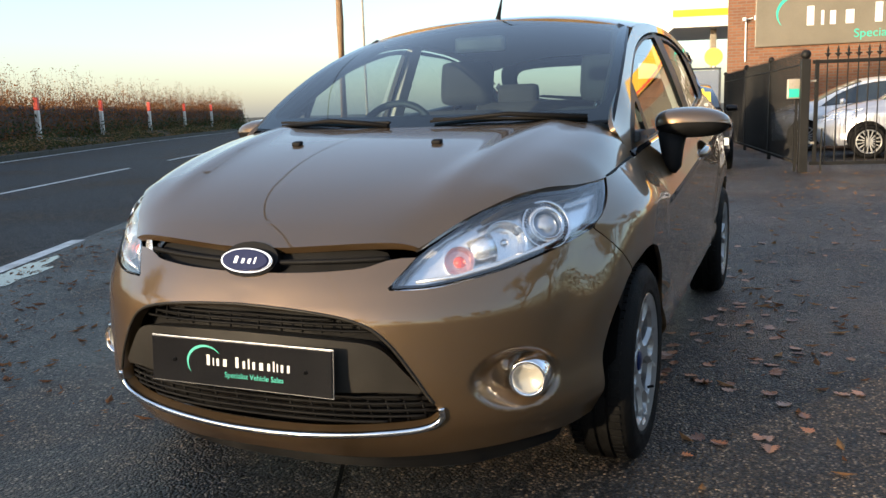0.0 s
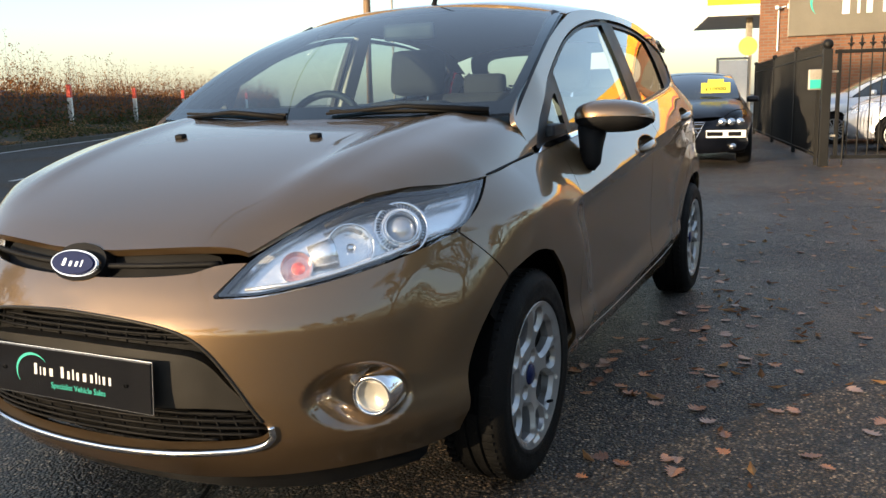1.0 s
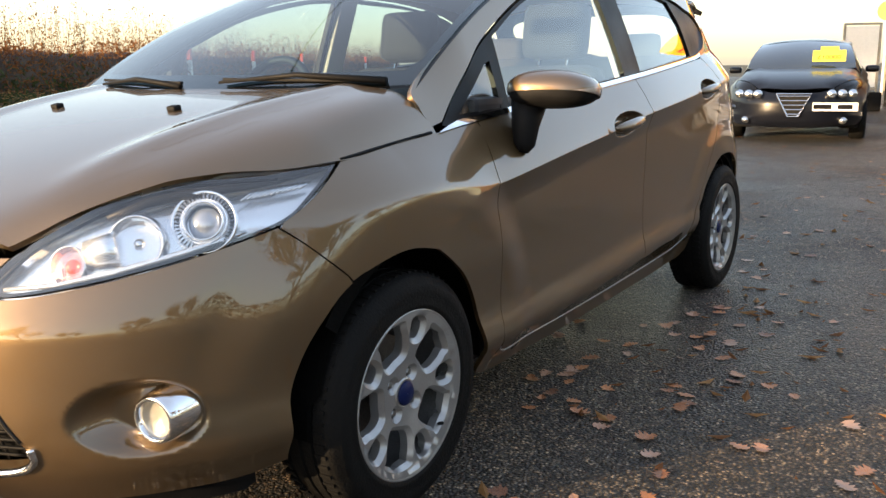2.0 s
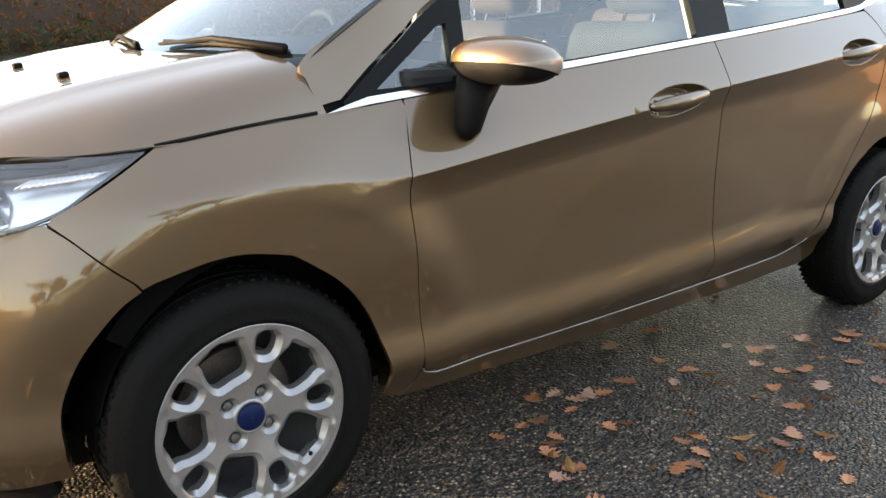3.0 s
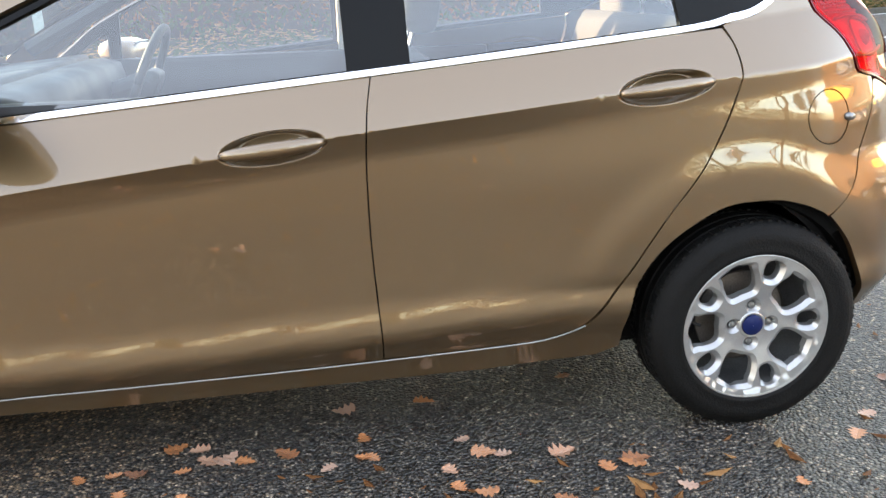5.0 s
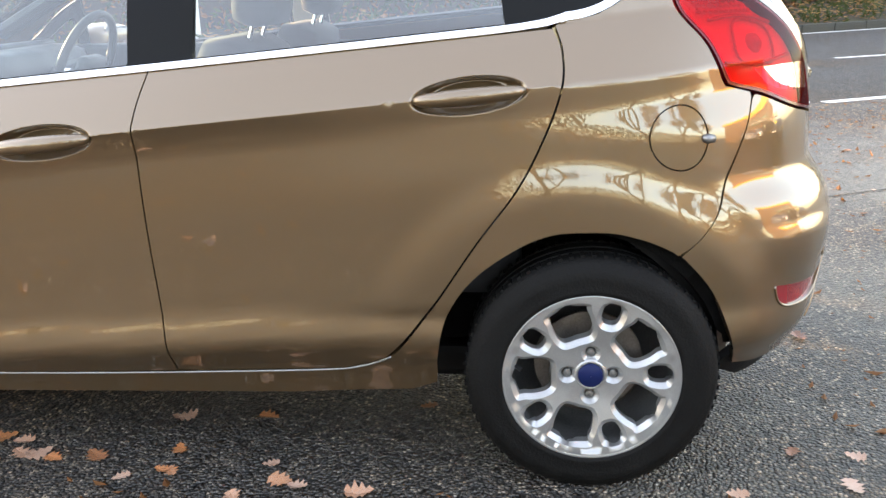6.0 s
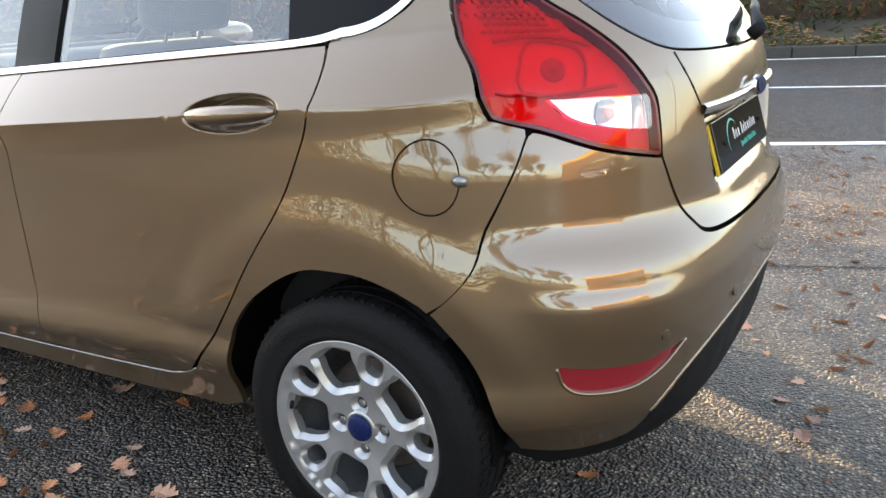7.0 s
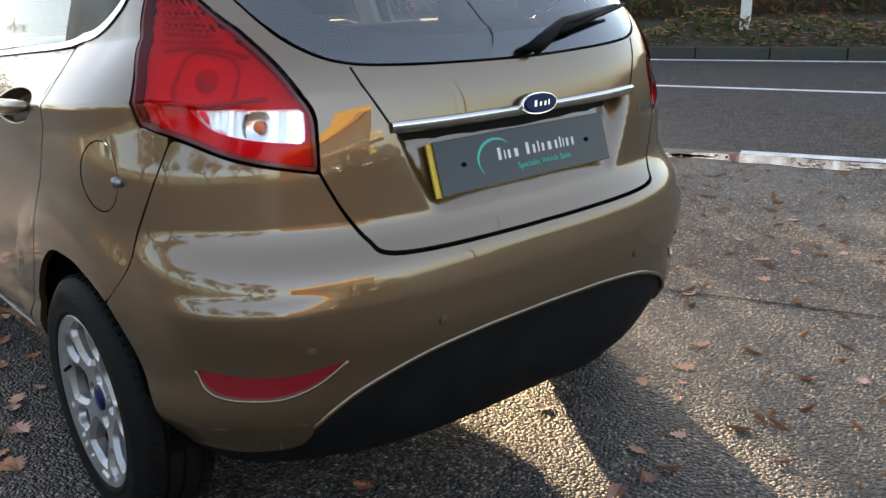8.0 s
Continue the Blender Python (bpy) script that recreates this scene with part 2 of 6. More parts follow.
def filled(outline, holes=(), gap=0.03, extra=(), shear=0.0):
    """Triangles over an outline with holes: places in the plane, triangles, and the rim's edges."""
    from mathutils.geometry import delaunay_2d_cdt
    loops = [resampled(list(outline), gap * 0.7)] + [resampled(list(h), gap * 0.5) for h in holes]
    pts, edges = [], []
    for lp in loops:
        n = len(pts)
        pts += lp
        edges += [(n + k, n + (k + 1) % len(lp)) for k in range(len(lp))]
    q = np.array(pts)
    lo, hi = q.min(0), q.max(0)
    gx, gy = np.meshgrid(np.arange(lo[0] + gap / 2, hi[0], gap), np.arange(lo[1] + gap / 2 - abs(shear) * 2, hi[1] + abs(shear) * 2, gap))
    g = np.stack([gx.ravel(), gy.ravel() + shear * gx.ravel()], 1)
    if len(extra):
        x = np.array(extra)
        g = np.concatenate([g[np.sqrt(((g[:, None] - x[None]) ** 2).sum(-1)).min(1) > gap * 0.75], x])
    g = g[inside(g, loops[0])]
    for h in loops[1:]:
        g = g[~inside(g, h)]
    if len(g):
        g = g[np.sqrt(((g[:, None] - q[None]) ** 2).sum(-1)).min(1) > gap * 0.4]
    vs, _, fs, *_ = delaunay_2d_cdt([Vector(p) for p in [*pts, *map(tuple, g)]], edges, [], 0, 1e-6)
    vs = np.array([tuple(v) for v in vs])
    fs = np.array([f for f in fs if len(f) == 3])
    mid = vs[fs].mean(1)
    keep = inside(mid, loops[0])
    for h in loops[1:]:
        keep &= ~inside(mid, h)
    fs = fs[keep]
    a, b, c = vs[fs[:, 0]], vs[fs[:, 1]], vs[fs[:, 2]]
    flip = (b - a)[:, 0] * (c - a)[:, 1] - (b - a)[:, 1] * (c - a)[:, 0] < 0
    fs[flip] = fs[flip][:, ::-1]
    used = np.unique(fs)
    back = np.full(len(vs), -1)
    back[used] = np.arange(len(used))
    fs = back[fs]
    count = {}
    for t in fs:
        for k in range(3):
            count[(t[k], t[(k + 1) % 3])] = 1
    rim = [e for e in count if (e[1], e[0]) not in count]
    return vs[used], fs, rim


def shrunk(outline, d):
    """The outline moved inwards by d."""
    q = np.array(resampled(list(outline), 0.008))
    t = np.roll(q, -1, 0) - np.roll(q, 1, 0)
    n = np.stack([-t[:, 1], t[:, 0]], 1) / np.maximum(np.linalg.norm(t, axis=1, keepdims=True), 1e-9)
    area = (q[:, 0] * np.roll(q[:, 1], -1) - np.roll(q[:, 0], -1) * q[:, 1]).sum()
    p = q + n * d * (1 if area > 0 else -1)
    far = np.sqrt(((p[:, None] - q[None]) ** 2).sum(-1)).min(1)
    return [tuple(v) for v in p[(far > 0.93 * d) & inside(p, q)]]


def raised(surface, pts, off=0.0, dent=None):
    """Places and unit normals on a surface given as a function of two numbers."""
    e = 1e-3
    u, v = pts[:, 0], pts[:, 1]

    def place(u, v):
        p = surface(u, v)
        return p if dent is None else dent(u, v, p)
    p = place(u, v)
    n = np.cross(place(u + e, v) - place(u - e, v), place(u, v + e) - place(u, v - e))
    n /= np.maximum(np.linalg.norm(n, axis=1, keepdims=True), 1e-12)
    return p + off * n, n


def panel(name, outline, mat, parent, surface, holes=(), gap=0.03, off=0.0, rim=0.012, sides="L", label="", dent=None, extra=(), turned=1, shear=0.0, chamfer=0.0):
    """A sheet on a surface with its edges folded in. sides: L, LR (two objects) or C (one, mirrored over the middle)."""
    pts, fs, edge = filled(outline, holes, gap, extra, shear)
    p, n = raised(surface, pts, off, dent)
    n = n * turned
    if turned < 0:
        fs, edge = fs[:, ::-1], [(b, a) for a, b in edge]
    if sides == "C":
        mid = np.abs(p[:, 0]) < 1e-3
        p[mid, 0] = 0
        n[mid, 0] = 0
        n /= np.maximum(np.linalg.norm(n, axis=1, keepdims=True), 1e-12)
    verts, norms, faces = [p], [n], [fs]
    if rim:
        rim_edges = [e for e in edge if not (sides == "C" and abs(p[e[0], 0]) < 1e-3 and abs(p[e[1], 0]) < 1e-3)]
        ids = sorted({i for e in rim_edges for i in e})
        at = {i: k for k, i in enumerate(ids)}
        n0, k = len(p), len(ids)
        side = np.zeros((k, 3))
        for a, b in rim_edges:
            out = np.cross(p[b] - p[a], n[a])
            out /= max(np.linalg.norm(out), 1e-9)
            side[at[a]] += out
            side[at[b]] += out
        side /= np.maximum(np.linalg.norm(side, axis=1, keepdims=True), 1e-9)
        rings = [(p[ids], side), (p[ids] - rim * n[ids], side)]
        if chamfer:
            slope = (side + n[ids]) / math.sqrt(2)
            inner = p[ids] + chamfer * side - 1.1 * chamfer * n[ids]
            rings = [(p[ids], slope), (inner, slope), (inner, side), (inner - rim * n[ids], side)]
        verts += [r[0] for r in rings]
        norms += [r[1] for r in rings]
        for j in range(0, len(rings), 2):
            m = n0 + j * k
            faces.append(np.array([(m + at[b], m + at[a], m + k + at[a]) for a, b in rim_edges] + [(m + at[b], m + k + at[a], m + k + at[b]) for a, b in rim_edges]))
    v, nn, ff = np.concatenate(verts), np.concatenate(norms), np.concatenate(faces)
    mv, mn, mf = v * (-1, 1, 1), nn * (-1, 1, 1), ff[:, ::-1]
    if sides == "C":
        return mesh_object(name, np.concatenate([v, mv]), np.concatenate([ff, mf + len(v)]), mat, parent, label, np.concatenate([nn, mn]))
    ob = mesh_object(name, v, ff, mat, parent, label, nn)
    if sides == "LR":
        mesh_object(name, mv, mf, mat, parent, label, mn)
    return ob




# ---------- the body of the car ----------
def curve(xs, ys):
    """A smooth monotone curve through the points, as a function."""
    xs, ys = np.array(xs, float), np.array(ys, float)
    h, d = np.diff(xs), np.diff(ys) / np.diff(xs)
    m = np.zeros(len(xs))
    m[0], m[-1] = d[0], d[-1]
    for i in range(1, len(xs) - 1):
        if d[i - 1] * d[i] > 0:
            w1, w2 = 2 * h[i] + h[i - 1], h[i] + 2 * h[i - 1]
            m[i] = (w1 + w2) / (w1 / d[i - 1] + w2 / d[i])

    def f(x):
        x = np.clip(x, xs[0], xs[-1])
        i = np.clip(np.searchsorted(xs, x) - 1, 0, len(xs) - 2)
        t = (x - xs[i]) / h[i]
        return ((2 * t**3 - 3 * t**2 + 1) * ys[i] + (t**3 - 2 * t**2 + t) * h[i] * m[i]
                + (3 * t**2 - 2 * t**3) * ys[i + 1] + (t**3 - t**2) * h[i] * m[i + 1])
    return f


def step(a, b, x):
    t = np.clip((x - a) / (b - a), 0, 1)
    return t * t * (3 - 2 * t)


# The body's skin: at height z the outline in plan runs from the nose (a = -2.4) along the side (a = y) to the tail (a = 2.2).
YA, YB, NOSE, TAIL, AXLE, REAR_AXLE = -1.15, 1.15, -2.4, 2.2, 1.2445, 1.217
nose_y = curve([0.16, 0.20, 0.30, 0.42, 0.55, 0.63, 0.70, 0.78, 0.86], [-1.93, -1.985, -2.055, -2.085, -2.080, -2.045, -2.00, -1.96, -1.90])
nose_p = curve([0.2, 0.4, 0.6, 0.75, 0.86], [2.6, 2.5, 2.45, 2.3, 2.1])
tail_y = curve([0.16, 0.22, 0.33, 0.45, 0.54, 0.59, 0.63, 0.655, 0.672, 0.722, 0.745, 0.86, 0.95, 1.02, 1.2, 1.38], [1.69, 1.78, 1.832, 1.850, 1.862, 1.8625, 1.859, 1.854, 1.846, 1.815, 1.808, 1.805, 1.795, 1.775, 1.62, 1.42])
tail_p = curve([0.2, 0.45, 0.6, 0.75, 0.95, 1.1, 1.38], [3.0, 3.2, 3.2, 2.9, 2.8, 2.9, 3.2])
belt_x = curve([-1.15, -1.0, 0.25, 1.13, 1.3], [0.728, 0.732, 0.752, 0.703, 0.69])


def belt(y):
    return 0.968 + 0.0855 * np.clip(y, -1.2, 1.6)


crease = curve([-1.6, -1.2, -1.0, -0.83, -0.5, -0.12, 0.2, 0.6, 1.15, 1.6], [0.705, 0.710, 0.721, 0.738, 0.778, 0.821, 0.861, 0.897, 0.947, 0.985])


waist_x = curve([-1.5, -1.2, -0.9, -0.4, 0.3, 0.8, 1.08, 1.4, 1.6], [0.79, 0.815, 0.838, 0.843, 0.842, 0.825, 0.808, 0.786, 0.762])
low_x = curve([0.16, 0.24, 0.28, 0.305, 0.325, 0.355, 0.385, 0.41, 0.47, 0.54, 0.66, 0.80], [0.752, 0.781, 0.806, 0.8205, 0.8235, 0.8200, 0.8140, 0.8118, 0.8115, 0.8125, 0.8165, 0.821])


def half_width(y, z):
    soft = step(-1.16, -0.80, y) * step(1.0, 0.75, y)
    zb, zc = belt(y), crease(y)
    zs = zc + 0.040 * step(-0.80, -1.16, y)
    wide = waist_x(y)
    zl = z - 0.055 * step(-0.6, 0.9, y)
    rise = soft * np.clip((z - zc + 0.068) / 0.068, 0, 1) ** 1.35 + (1 - soft) * (0.35 * step(0.72 - 0.17 * step(0, 0.5, y), 0.85 + 0.13 * step(0, 0.5, y), z) + 0.65 * step(0.72 + 0.10 * step(0, 0.5, y), 0.85 + 0.15 * step(0, 0.5, y), z))
    side = low_x(zl) + (wide - 0.821) * rise - 0.009 * step(0.45, 0.85, y) * step(1.35, 1.0, y) * step(0.26, 0.31, zl) * step(0.41, 0.36, zl)
    up = np.clip((z - zs) / (zb - zs), 0, 1)
    sharp = step(-1.16, -0.80, y)
    side = side + (belt_x(y) - wide) * (sharp * (0.80 * up + 0.20 * up**2) + (1 - sharp) * (0.10 * up + 0.90 * up**1.7))
    over = np.maximum(z - zb, 0)
    side = side - (0.33 + 0.18 * step(-0.75, -1.0, y)) * over - 0.22 * over**2
    for ya, r0, r1 in ((-1.205, 0.585, 0.44), (1.175, 0.51, 0.41)):
        r = np.hypot((y - ya), (z - 0.29))
        side = side + (0.026 - 0.012 * step(0, 0.4, y) - 0.006 * step(1.15, 0.85, y) * step(0, 0.4, y) - 0.002 * step(1.3, 1.55, y)) * step(r0, r1, r) * step(0.94, 0.74, z) * (0.45 + 0.55 * step(0.38, 0.58, z))
    # the crease runs on over the rear quarter as a shallow groove
    t = (z - zc + 0.20) / 0.20
    side = side - 0.006 * step(0.3, 0.9, y) * step(1.65, 1.42, y) * (step(0.0, 0.70, t) - step(0.70, 1.0, t))
    # two ledges on the rear bumper's corner
    side = side + step(1.46, 1.62, y) * (0.010 * step(0.75, 0.67, z) + 0.002 * step(0.625, 0.59, z)) * step(0.24, 0.45, z)
    return side


def skin(a, z):
    """The place on the left half of the skin."""
    a, z = np.broadcast_arrays(np.asarray(a, float), np.asarray(z, float))
    y0, y1 = nose_y(z), tail_y(z)
    ff = np.clip((a - YA) / (NOSE - YA), 0, 1) * np.pi / 2
    fr = np.clip((a - YB) / (TAIL - YB), 0, 1) * np.pi / 2
    pf, pr = nose_p(z), tail_p(z)
    yf = YA + (y0 - YA) * np.sin(ff) ** (2 / pf)
    yr = YB + (y1 - YB) * np.sin(fr) ** (2 / pr)
    y = np.where(a < YA, yf, np.where(a > YB, yr, a))
    x = half_width(y, z)
    x = np.where(a < YA, x * np.maximum(np.cos(ff), 0) ** (2 / pf), np.where(a > YB, x * np.maximum(np.cos(fr), 0) ** (2 / pr), x))
    return np.stack([x, y, z], -1)


def nose_top(x, y):
    """The bonnet's height."""
    x = np.abs(x)
    e = edge_x(y)
    r = np.clip(x / e, 0, 1.1)
    ridge = 0.010 * np.exp(-((x - 0.40 - 0.12 * (y + 1.9)) / 0.05) ** 2) * step(-1.92, -1.6, y)
    return np.stack([x, y + 0 * x, mid_z(y) - drop_z(y) * (0.10 * r**2 + 0.90 * r ** (10 + 4 * step(-1.4, -1.05, y))) + ridge], -1)


edge_x = curve([-2.0, -1.936, -1.82, -1.709, -1.5, -1.36, -1.2, -0.9], [0.40, 0.425, 0.515, 0.588, 0.695, 0.738, 0.741, 0.738])
mid_z = curve([-2.05, -1.985, -1.9, -1.7, -1.389, -1.12, -0.9], [0.67, 0.722, 0.778, 0.861, 0.941, 0.985, 1.012])
drop_z = curve([-2.0, -1.936, -1.709, -1.62, -1.5, -1.36, -1.2, -1.0, -0.9], [0.012, 0.045, 0.041, 0.060, 0.089, 0.112, 0.117, 0.132, 0.14])


def screen(s, v):
    """The windscreen: s metres from the middle at the foot, v from the foot (0) to the header (1)."""
    w = s / 0.67
    foot = np.stack([0.67 * w, -1.13 + 0.13 * w**2, 0.978 + 0.012 * w**2], -1)
    head = np.stack([0.565 * w, -0.255 + 0.035 * w**2, 1.395 - 0.052 * w**2], -1)
    vv = v[..., None]
    out = foot + (head - foot) * vv
    bulge = 0.035 * 4 * v * (1 - v)
    return out + np.stack([0.012 * w * 4 * v * (1 - v), -0.42 * bulge, 0.9 * bulge], -1)


rail_z = curve([-0.30, -0.21, 0.2, 0.7, 1.1, 1.42], [1.31, 1.338, 1.378, 1.372, 1.335, 1.27])
crown_z = curve([-0.30, -0.25, 0.1, 0.45, 0.9, 1.2, 1.42], [1.375, 1.397, 1.436, 1.447, 1.43, 1.395, 1.355])


def roof(u, y):
    e = half_width(y, rail_z(y)) - 0.004
    return np.stack([u * e, y, rail_z(y) + (crown_z(y) - rail_z(y)) * (1 - np.abs(u) ** 2.6)], -1)


car = thing("hatchback_car", "bronze metallic five-door hatchback with alloy wheels, parked on wet asphalt", "car")

# front bumper with its openings
GRILLE = smooth_line([(-2.6, 0.594), (-2.4, 0.592), (-2.249, 0.580), (-2.15, 0.558), (-2.088, 0.515), (-2.025, 0.43), (-1.985, 0.355)]) + smooth_line([(-1.985, 0.325), (-2.031, 0.302), (-2.17, 0.286), (-2.347, 0.272), (-2.6, 0.268)])
LAMP = (smooth_line([(-2.084, 0.633), (-1.985, 0.636), (-1.827, 0.660), (-1.663, 0.694), (-1.518, 0.732), (-1.439, 0.782), (-1.354, 0.842)])
        + smooth_line([(-1.36, 0.845), (-1.498, 0.826), (-1.604, 0.823), (-1.735, 0.822), (-1.821, 0.804), (-1.92, 0.764), (-2.025, 0.704), (-2.084, 0.637)]))
low_lamp = smooth_line([(-2.09, 0.628), (-1.985, 0.630), (-1.827, 0.654), (-1.663, 0.688), (-1.518, 0.726)])
BUMPER = ([(NOSE, 0.20), *smooth_line([(-2.2, 0.20), (-1.9, 0.215), (-1.6, 0.225), (-1.475, 0.24)])]
          + smooth_line([(-1.478, 0.30), (-1.47, 0.38), (-1.435, 0.48), (-1.378, 0.565), (-1.345, 0.596)])
          + smooth_line([(-1.358, 0.612), (-1.397, 0.642), (-1.463, 0.691), (-1.513, 0.722)])
          + low_lamp[::-1] + [(-2.094, 0.634), (-2.065, 0.666), (-2.036, 0.697), (-2.07, 0.6965)] + smooth_line([(-2.105, 0.692), (-2.125, 0.686), (-2.163, 0.676), (-2.25, 0.668), (-2.33, 0.664), (NOSE, 0.662)]))


def fog_dent(a, z, p):
    d = np.hypot((a + 1.757) / 0.115, (z - 0.397) / 0.066)
    k = 0.058 * step(1.22, 0.62, d)
    return p + np.stack([-0.3 * k, 0.95 * k, 0 * k], -1)


front_bumper = panel("front_bumper", BUMPER, PAINT, car, skin, [GRILLE], 0.024, sides="C", rim=0.03, dent=fog_dent, extra=[(-1.757 + u, 0.397 + v) for u in np.arange(-0.16, 0.161, 0.008) for v in np.arange(-0.095, 0.096, 0.008)])
# grille: backing, satin band, mesh bars, bright strip
panel("grille_backing", [(NOSE, 0.225), (-2.15, 0.232), (-1.98, 0.26), (-1.92, 0.34), (-1.99, 0.48), (-2.08, 0.585), (-2.2, 0.615), (NOSE, 0.63)], PLASTIC, car, skin, gap=0.05, off=-0.06, sides="C", rim=0)
BAND = smooth_line([(-2.6, 0.527), (-2.4, 0.526), (-2.2, 0.516), (-2.11, 0.498), (-2.05, 0.44), (-2.01, 0.395)]) + smooth_line([(-2.02, 0.385), (-2.10, 0.392), (-2.25, 0.388), (-2.4, 0.386), (-2.6, 0.386)])
panel("grille_band", [(max(NOSE, a), z) for a, z in BAND], SATIN, car, skin, gap=0.03, off=-0.012, sides="C", rim=0.04, label="dark satin grille band behind the plate")


def skin_bar(name, a0, a1, z0, z1, half, mat, off):
    """A moulded bar that follows the skin from (a0, z0) to (a1, z1), and its mirror image."""
    n = 18
    a, z = np.linspace(a0, a1, n), np.linspace(z0, z1, n)
    p, nn = raised(skin, np.stack([a, z], 1), off)
    if a0 == NOSE:
        line = [(-x, y, zz) for x, y, zz in p[:0:-1]] + [tuple(q) for q in p]
        return part(name, tube(line, half, 6), mat, car, smooth=True)
    for s in (1, -1):
        part(name, tube([(s * x, y, zz) for x, y, zz in p[::6]], half, 6), mat, car, smooth=True)


for z, a in ((0.575, -2.22), (0.558, -2.16), (0.541, -2.125)):
    skin_bar("grille_bar", NOSE, a, z, z - 0.006, 0.0034, PLASTIC, -0.03)
for z, a in ((0.368, -2.015), (0.349, -2.0), (0.330, -1.995), (0.312, -2.02), (0.294, -2.12)):
    skin_bar("grille_bar", NOSE, a, z, z + 0.002, 0.0034, PLASTIC, -0.03)
for a in np.arange(-2.38, -2.14, 0.045):
    skin_bar("grille_bar", a, a, 0.53, 0.588, 0.003, PLASTIC, -0.034)
for a in np.arange(-2.38, -2.01, 0.045):
    skin_bar("grille_bar", a, a, 0.285, 0.385, 0.003, PLASTIC, -0.034)
LIP = smooth_line([(-1.975, 0.352), (-1.982, 0.322), (-2.031, 0.298), (-2.17, 0.282), (-2.347, 0.268), (NOSE, 0.266)])
panel("air_dam", [(NOSE, 0.135), (-1.9, 0.14), (-1.56, 0.16), (-1.52, 0.24), (-1.9, 0.23), (NOSE, 0.225)], PLASTIC, car, skin, gap=0.04, off=-0.035, sides="C", rim=0.02, label="black air dam under the bumper")
p_lip, _ = raised(skin, np.array(LIP), 0.0)
bm = bmesh.new()
add_tube(bm, [*(tuple(q) for q in p_lip), *((-x, y, z) for x, y, z in p_lip[-2::-1])], 0.0085, 8)
part("chrome_strip", bm, CHROME, car, "bright chrome strip along the lower grille", smooth=True)
p_lip, _ = raised(skin, np.array([q for q in GRILLE if NOSE <= q[0] and q[1] > 0.36]), 0.0)
bm = bmesh.new()
add_tube(bm, [*(tuple(q) for q in p_lip[::-1]), *((-x, y, z) for x, y, z in p_lip[1:])], 0.004, 6)
part("grille_surround", bm, SATIN, car, smooth=True)
panel("upper_grille", [(NOSE, 0.645), (-2.2, 0.650), (-2.11, 0.675), (-2.095, 0.70), (-2.11, 0.718), (-2.2, 0.735), (NOSE, 0.745)], PLASTIC, car, skin, gap=0.04, off=-0.03, sides="C", rim=0)
skin_bar("upper_grille_bar", NOSE, -2.10, 0.687, 0.699, 0.007, PLASTIC, -0.008)


def swoosh(parent, at, width, mat, flat):
    """A tapering crescent, as on the dealer's boards. flat maps (u, v) to a place."""
    n = 22
    out, inn = [], []
    for k in range(n + 1):
        t = k / n
        ang = radians(35 + 185 * t)
        w = 0.16 * math.sin(math.pi * min(1, 0.02 + t * 0.98)) ** 0.8
        out.append((1.25 * math.cos(ang), math.sin(ang)))
        inn.append(((1.25 - 0.9 * w) * math.cos(ang) + 0.12 * w, (1 - 0.9 * w) * math.sin(ang)))
    bm = bmesh.new()
    vo = [bm.verts.new(flat(at[0] + u * width, at[1] + v * width)) for u, v in out]
    vi = [bm.verts.new(flat(at[0] + u * width, at[1] + v * width)) for u, v in inn]
    for k in range(n):
        bm.faces.new((vo[k], vo[k + 1], vi[k + 1], vi[k]))
    return part("emblem", bm, mat, parent, "teal crescent emblem")


def print_bars(parent, bars, mat, flat, label):
    """Plain bars in place of a name."""
    for u0, v0, u1, v1 in bars:
        bm = bmesh.new()
        bm.faces.new([bm.verts.new(flat(u, v)) for u, v in ((u0, v0), (u1, v0), (u1, v1), (u0, v1))])
        part("name_bar", bm, mat, parent, label)


def words(name, text, size, mat, parent, m, label=""):
    c = bpy.data.curves.new(name, "FONT")
    c.body, c.size, c.align_x, c.align_y, c.extrude = text, size, "CENTER", "CENTER", 0.0004
    tmp = bpy.data.objects.new(name, c)
    scene.collection.objects.link(tmp)
    me = bpy.data.meshes.new_from_object(tmp.evaluated_get(bpy.context.evaluated_depsgraph_get()))
    bpy.data.objects.remove(tmp)
    me.materials.clear()
    me.materials.append(mat)
    me.transform(m)
    ob = new(name, me)
    ob.parent = parent
    return tagged(ob, label)




def name_bars(u, v, width, height, shape):
    """Plain bars in place of a name: C and t tall, x low, i thin, a blank for a space."""
    share = {"C": 1.0, "x": 0.8, "w": 1.15, "i": 0.4, "t": 0.5, " ": 0.55}
    unit = width / sum(share[c] for c in shape)
    out = []
    for c in shape:
        w = unit * share[c]
        tall = {"C": 1.0, "t": 0.92, "i": 0.74}.get(c, 0.70) * height
        if c != " ":
            out.append((u + 0.28 * w, v, u + 0.70 * w, v + tall))
        u += w
    return out


NAME = "Cixw Cxtxwxtixx"


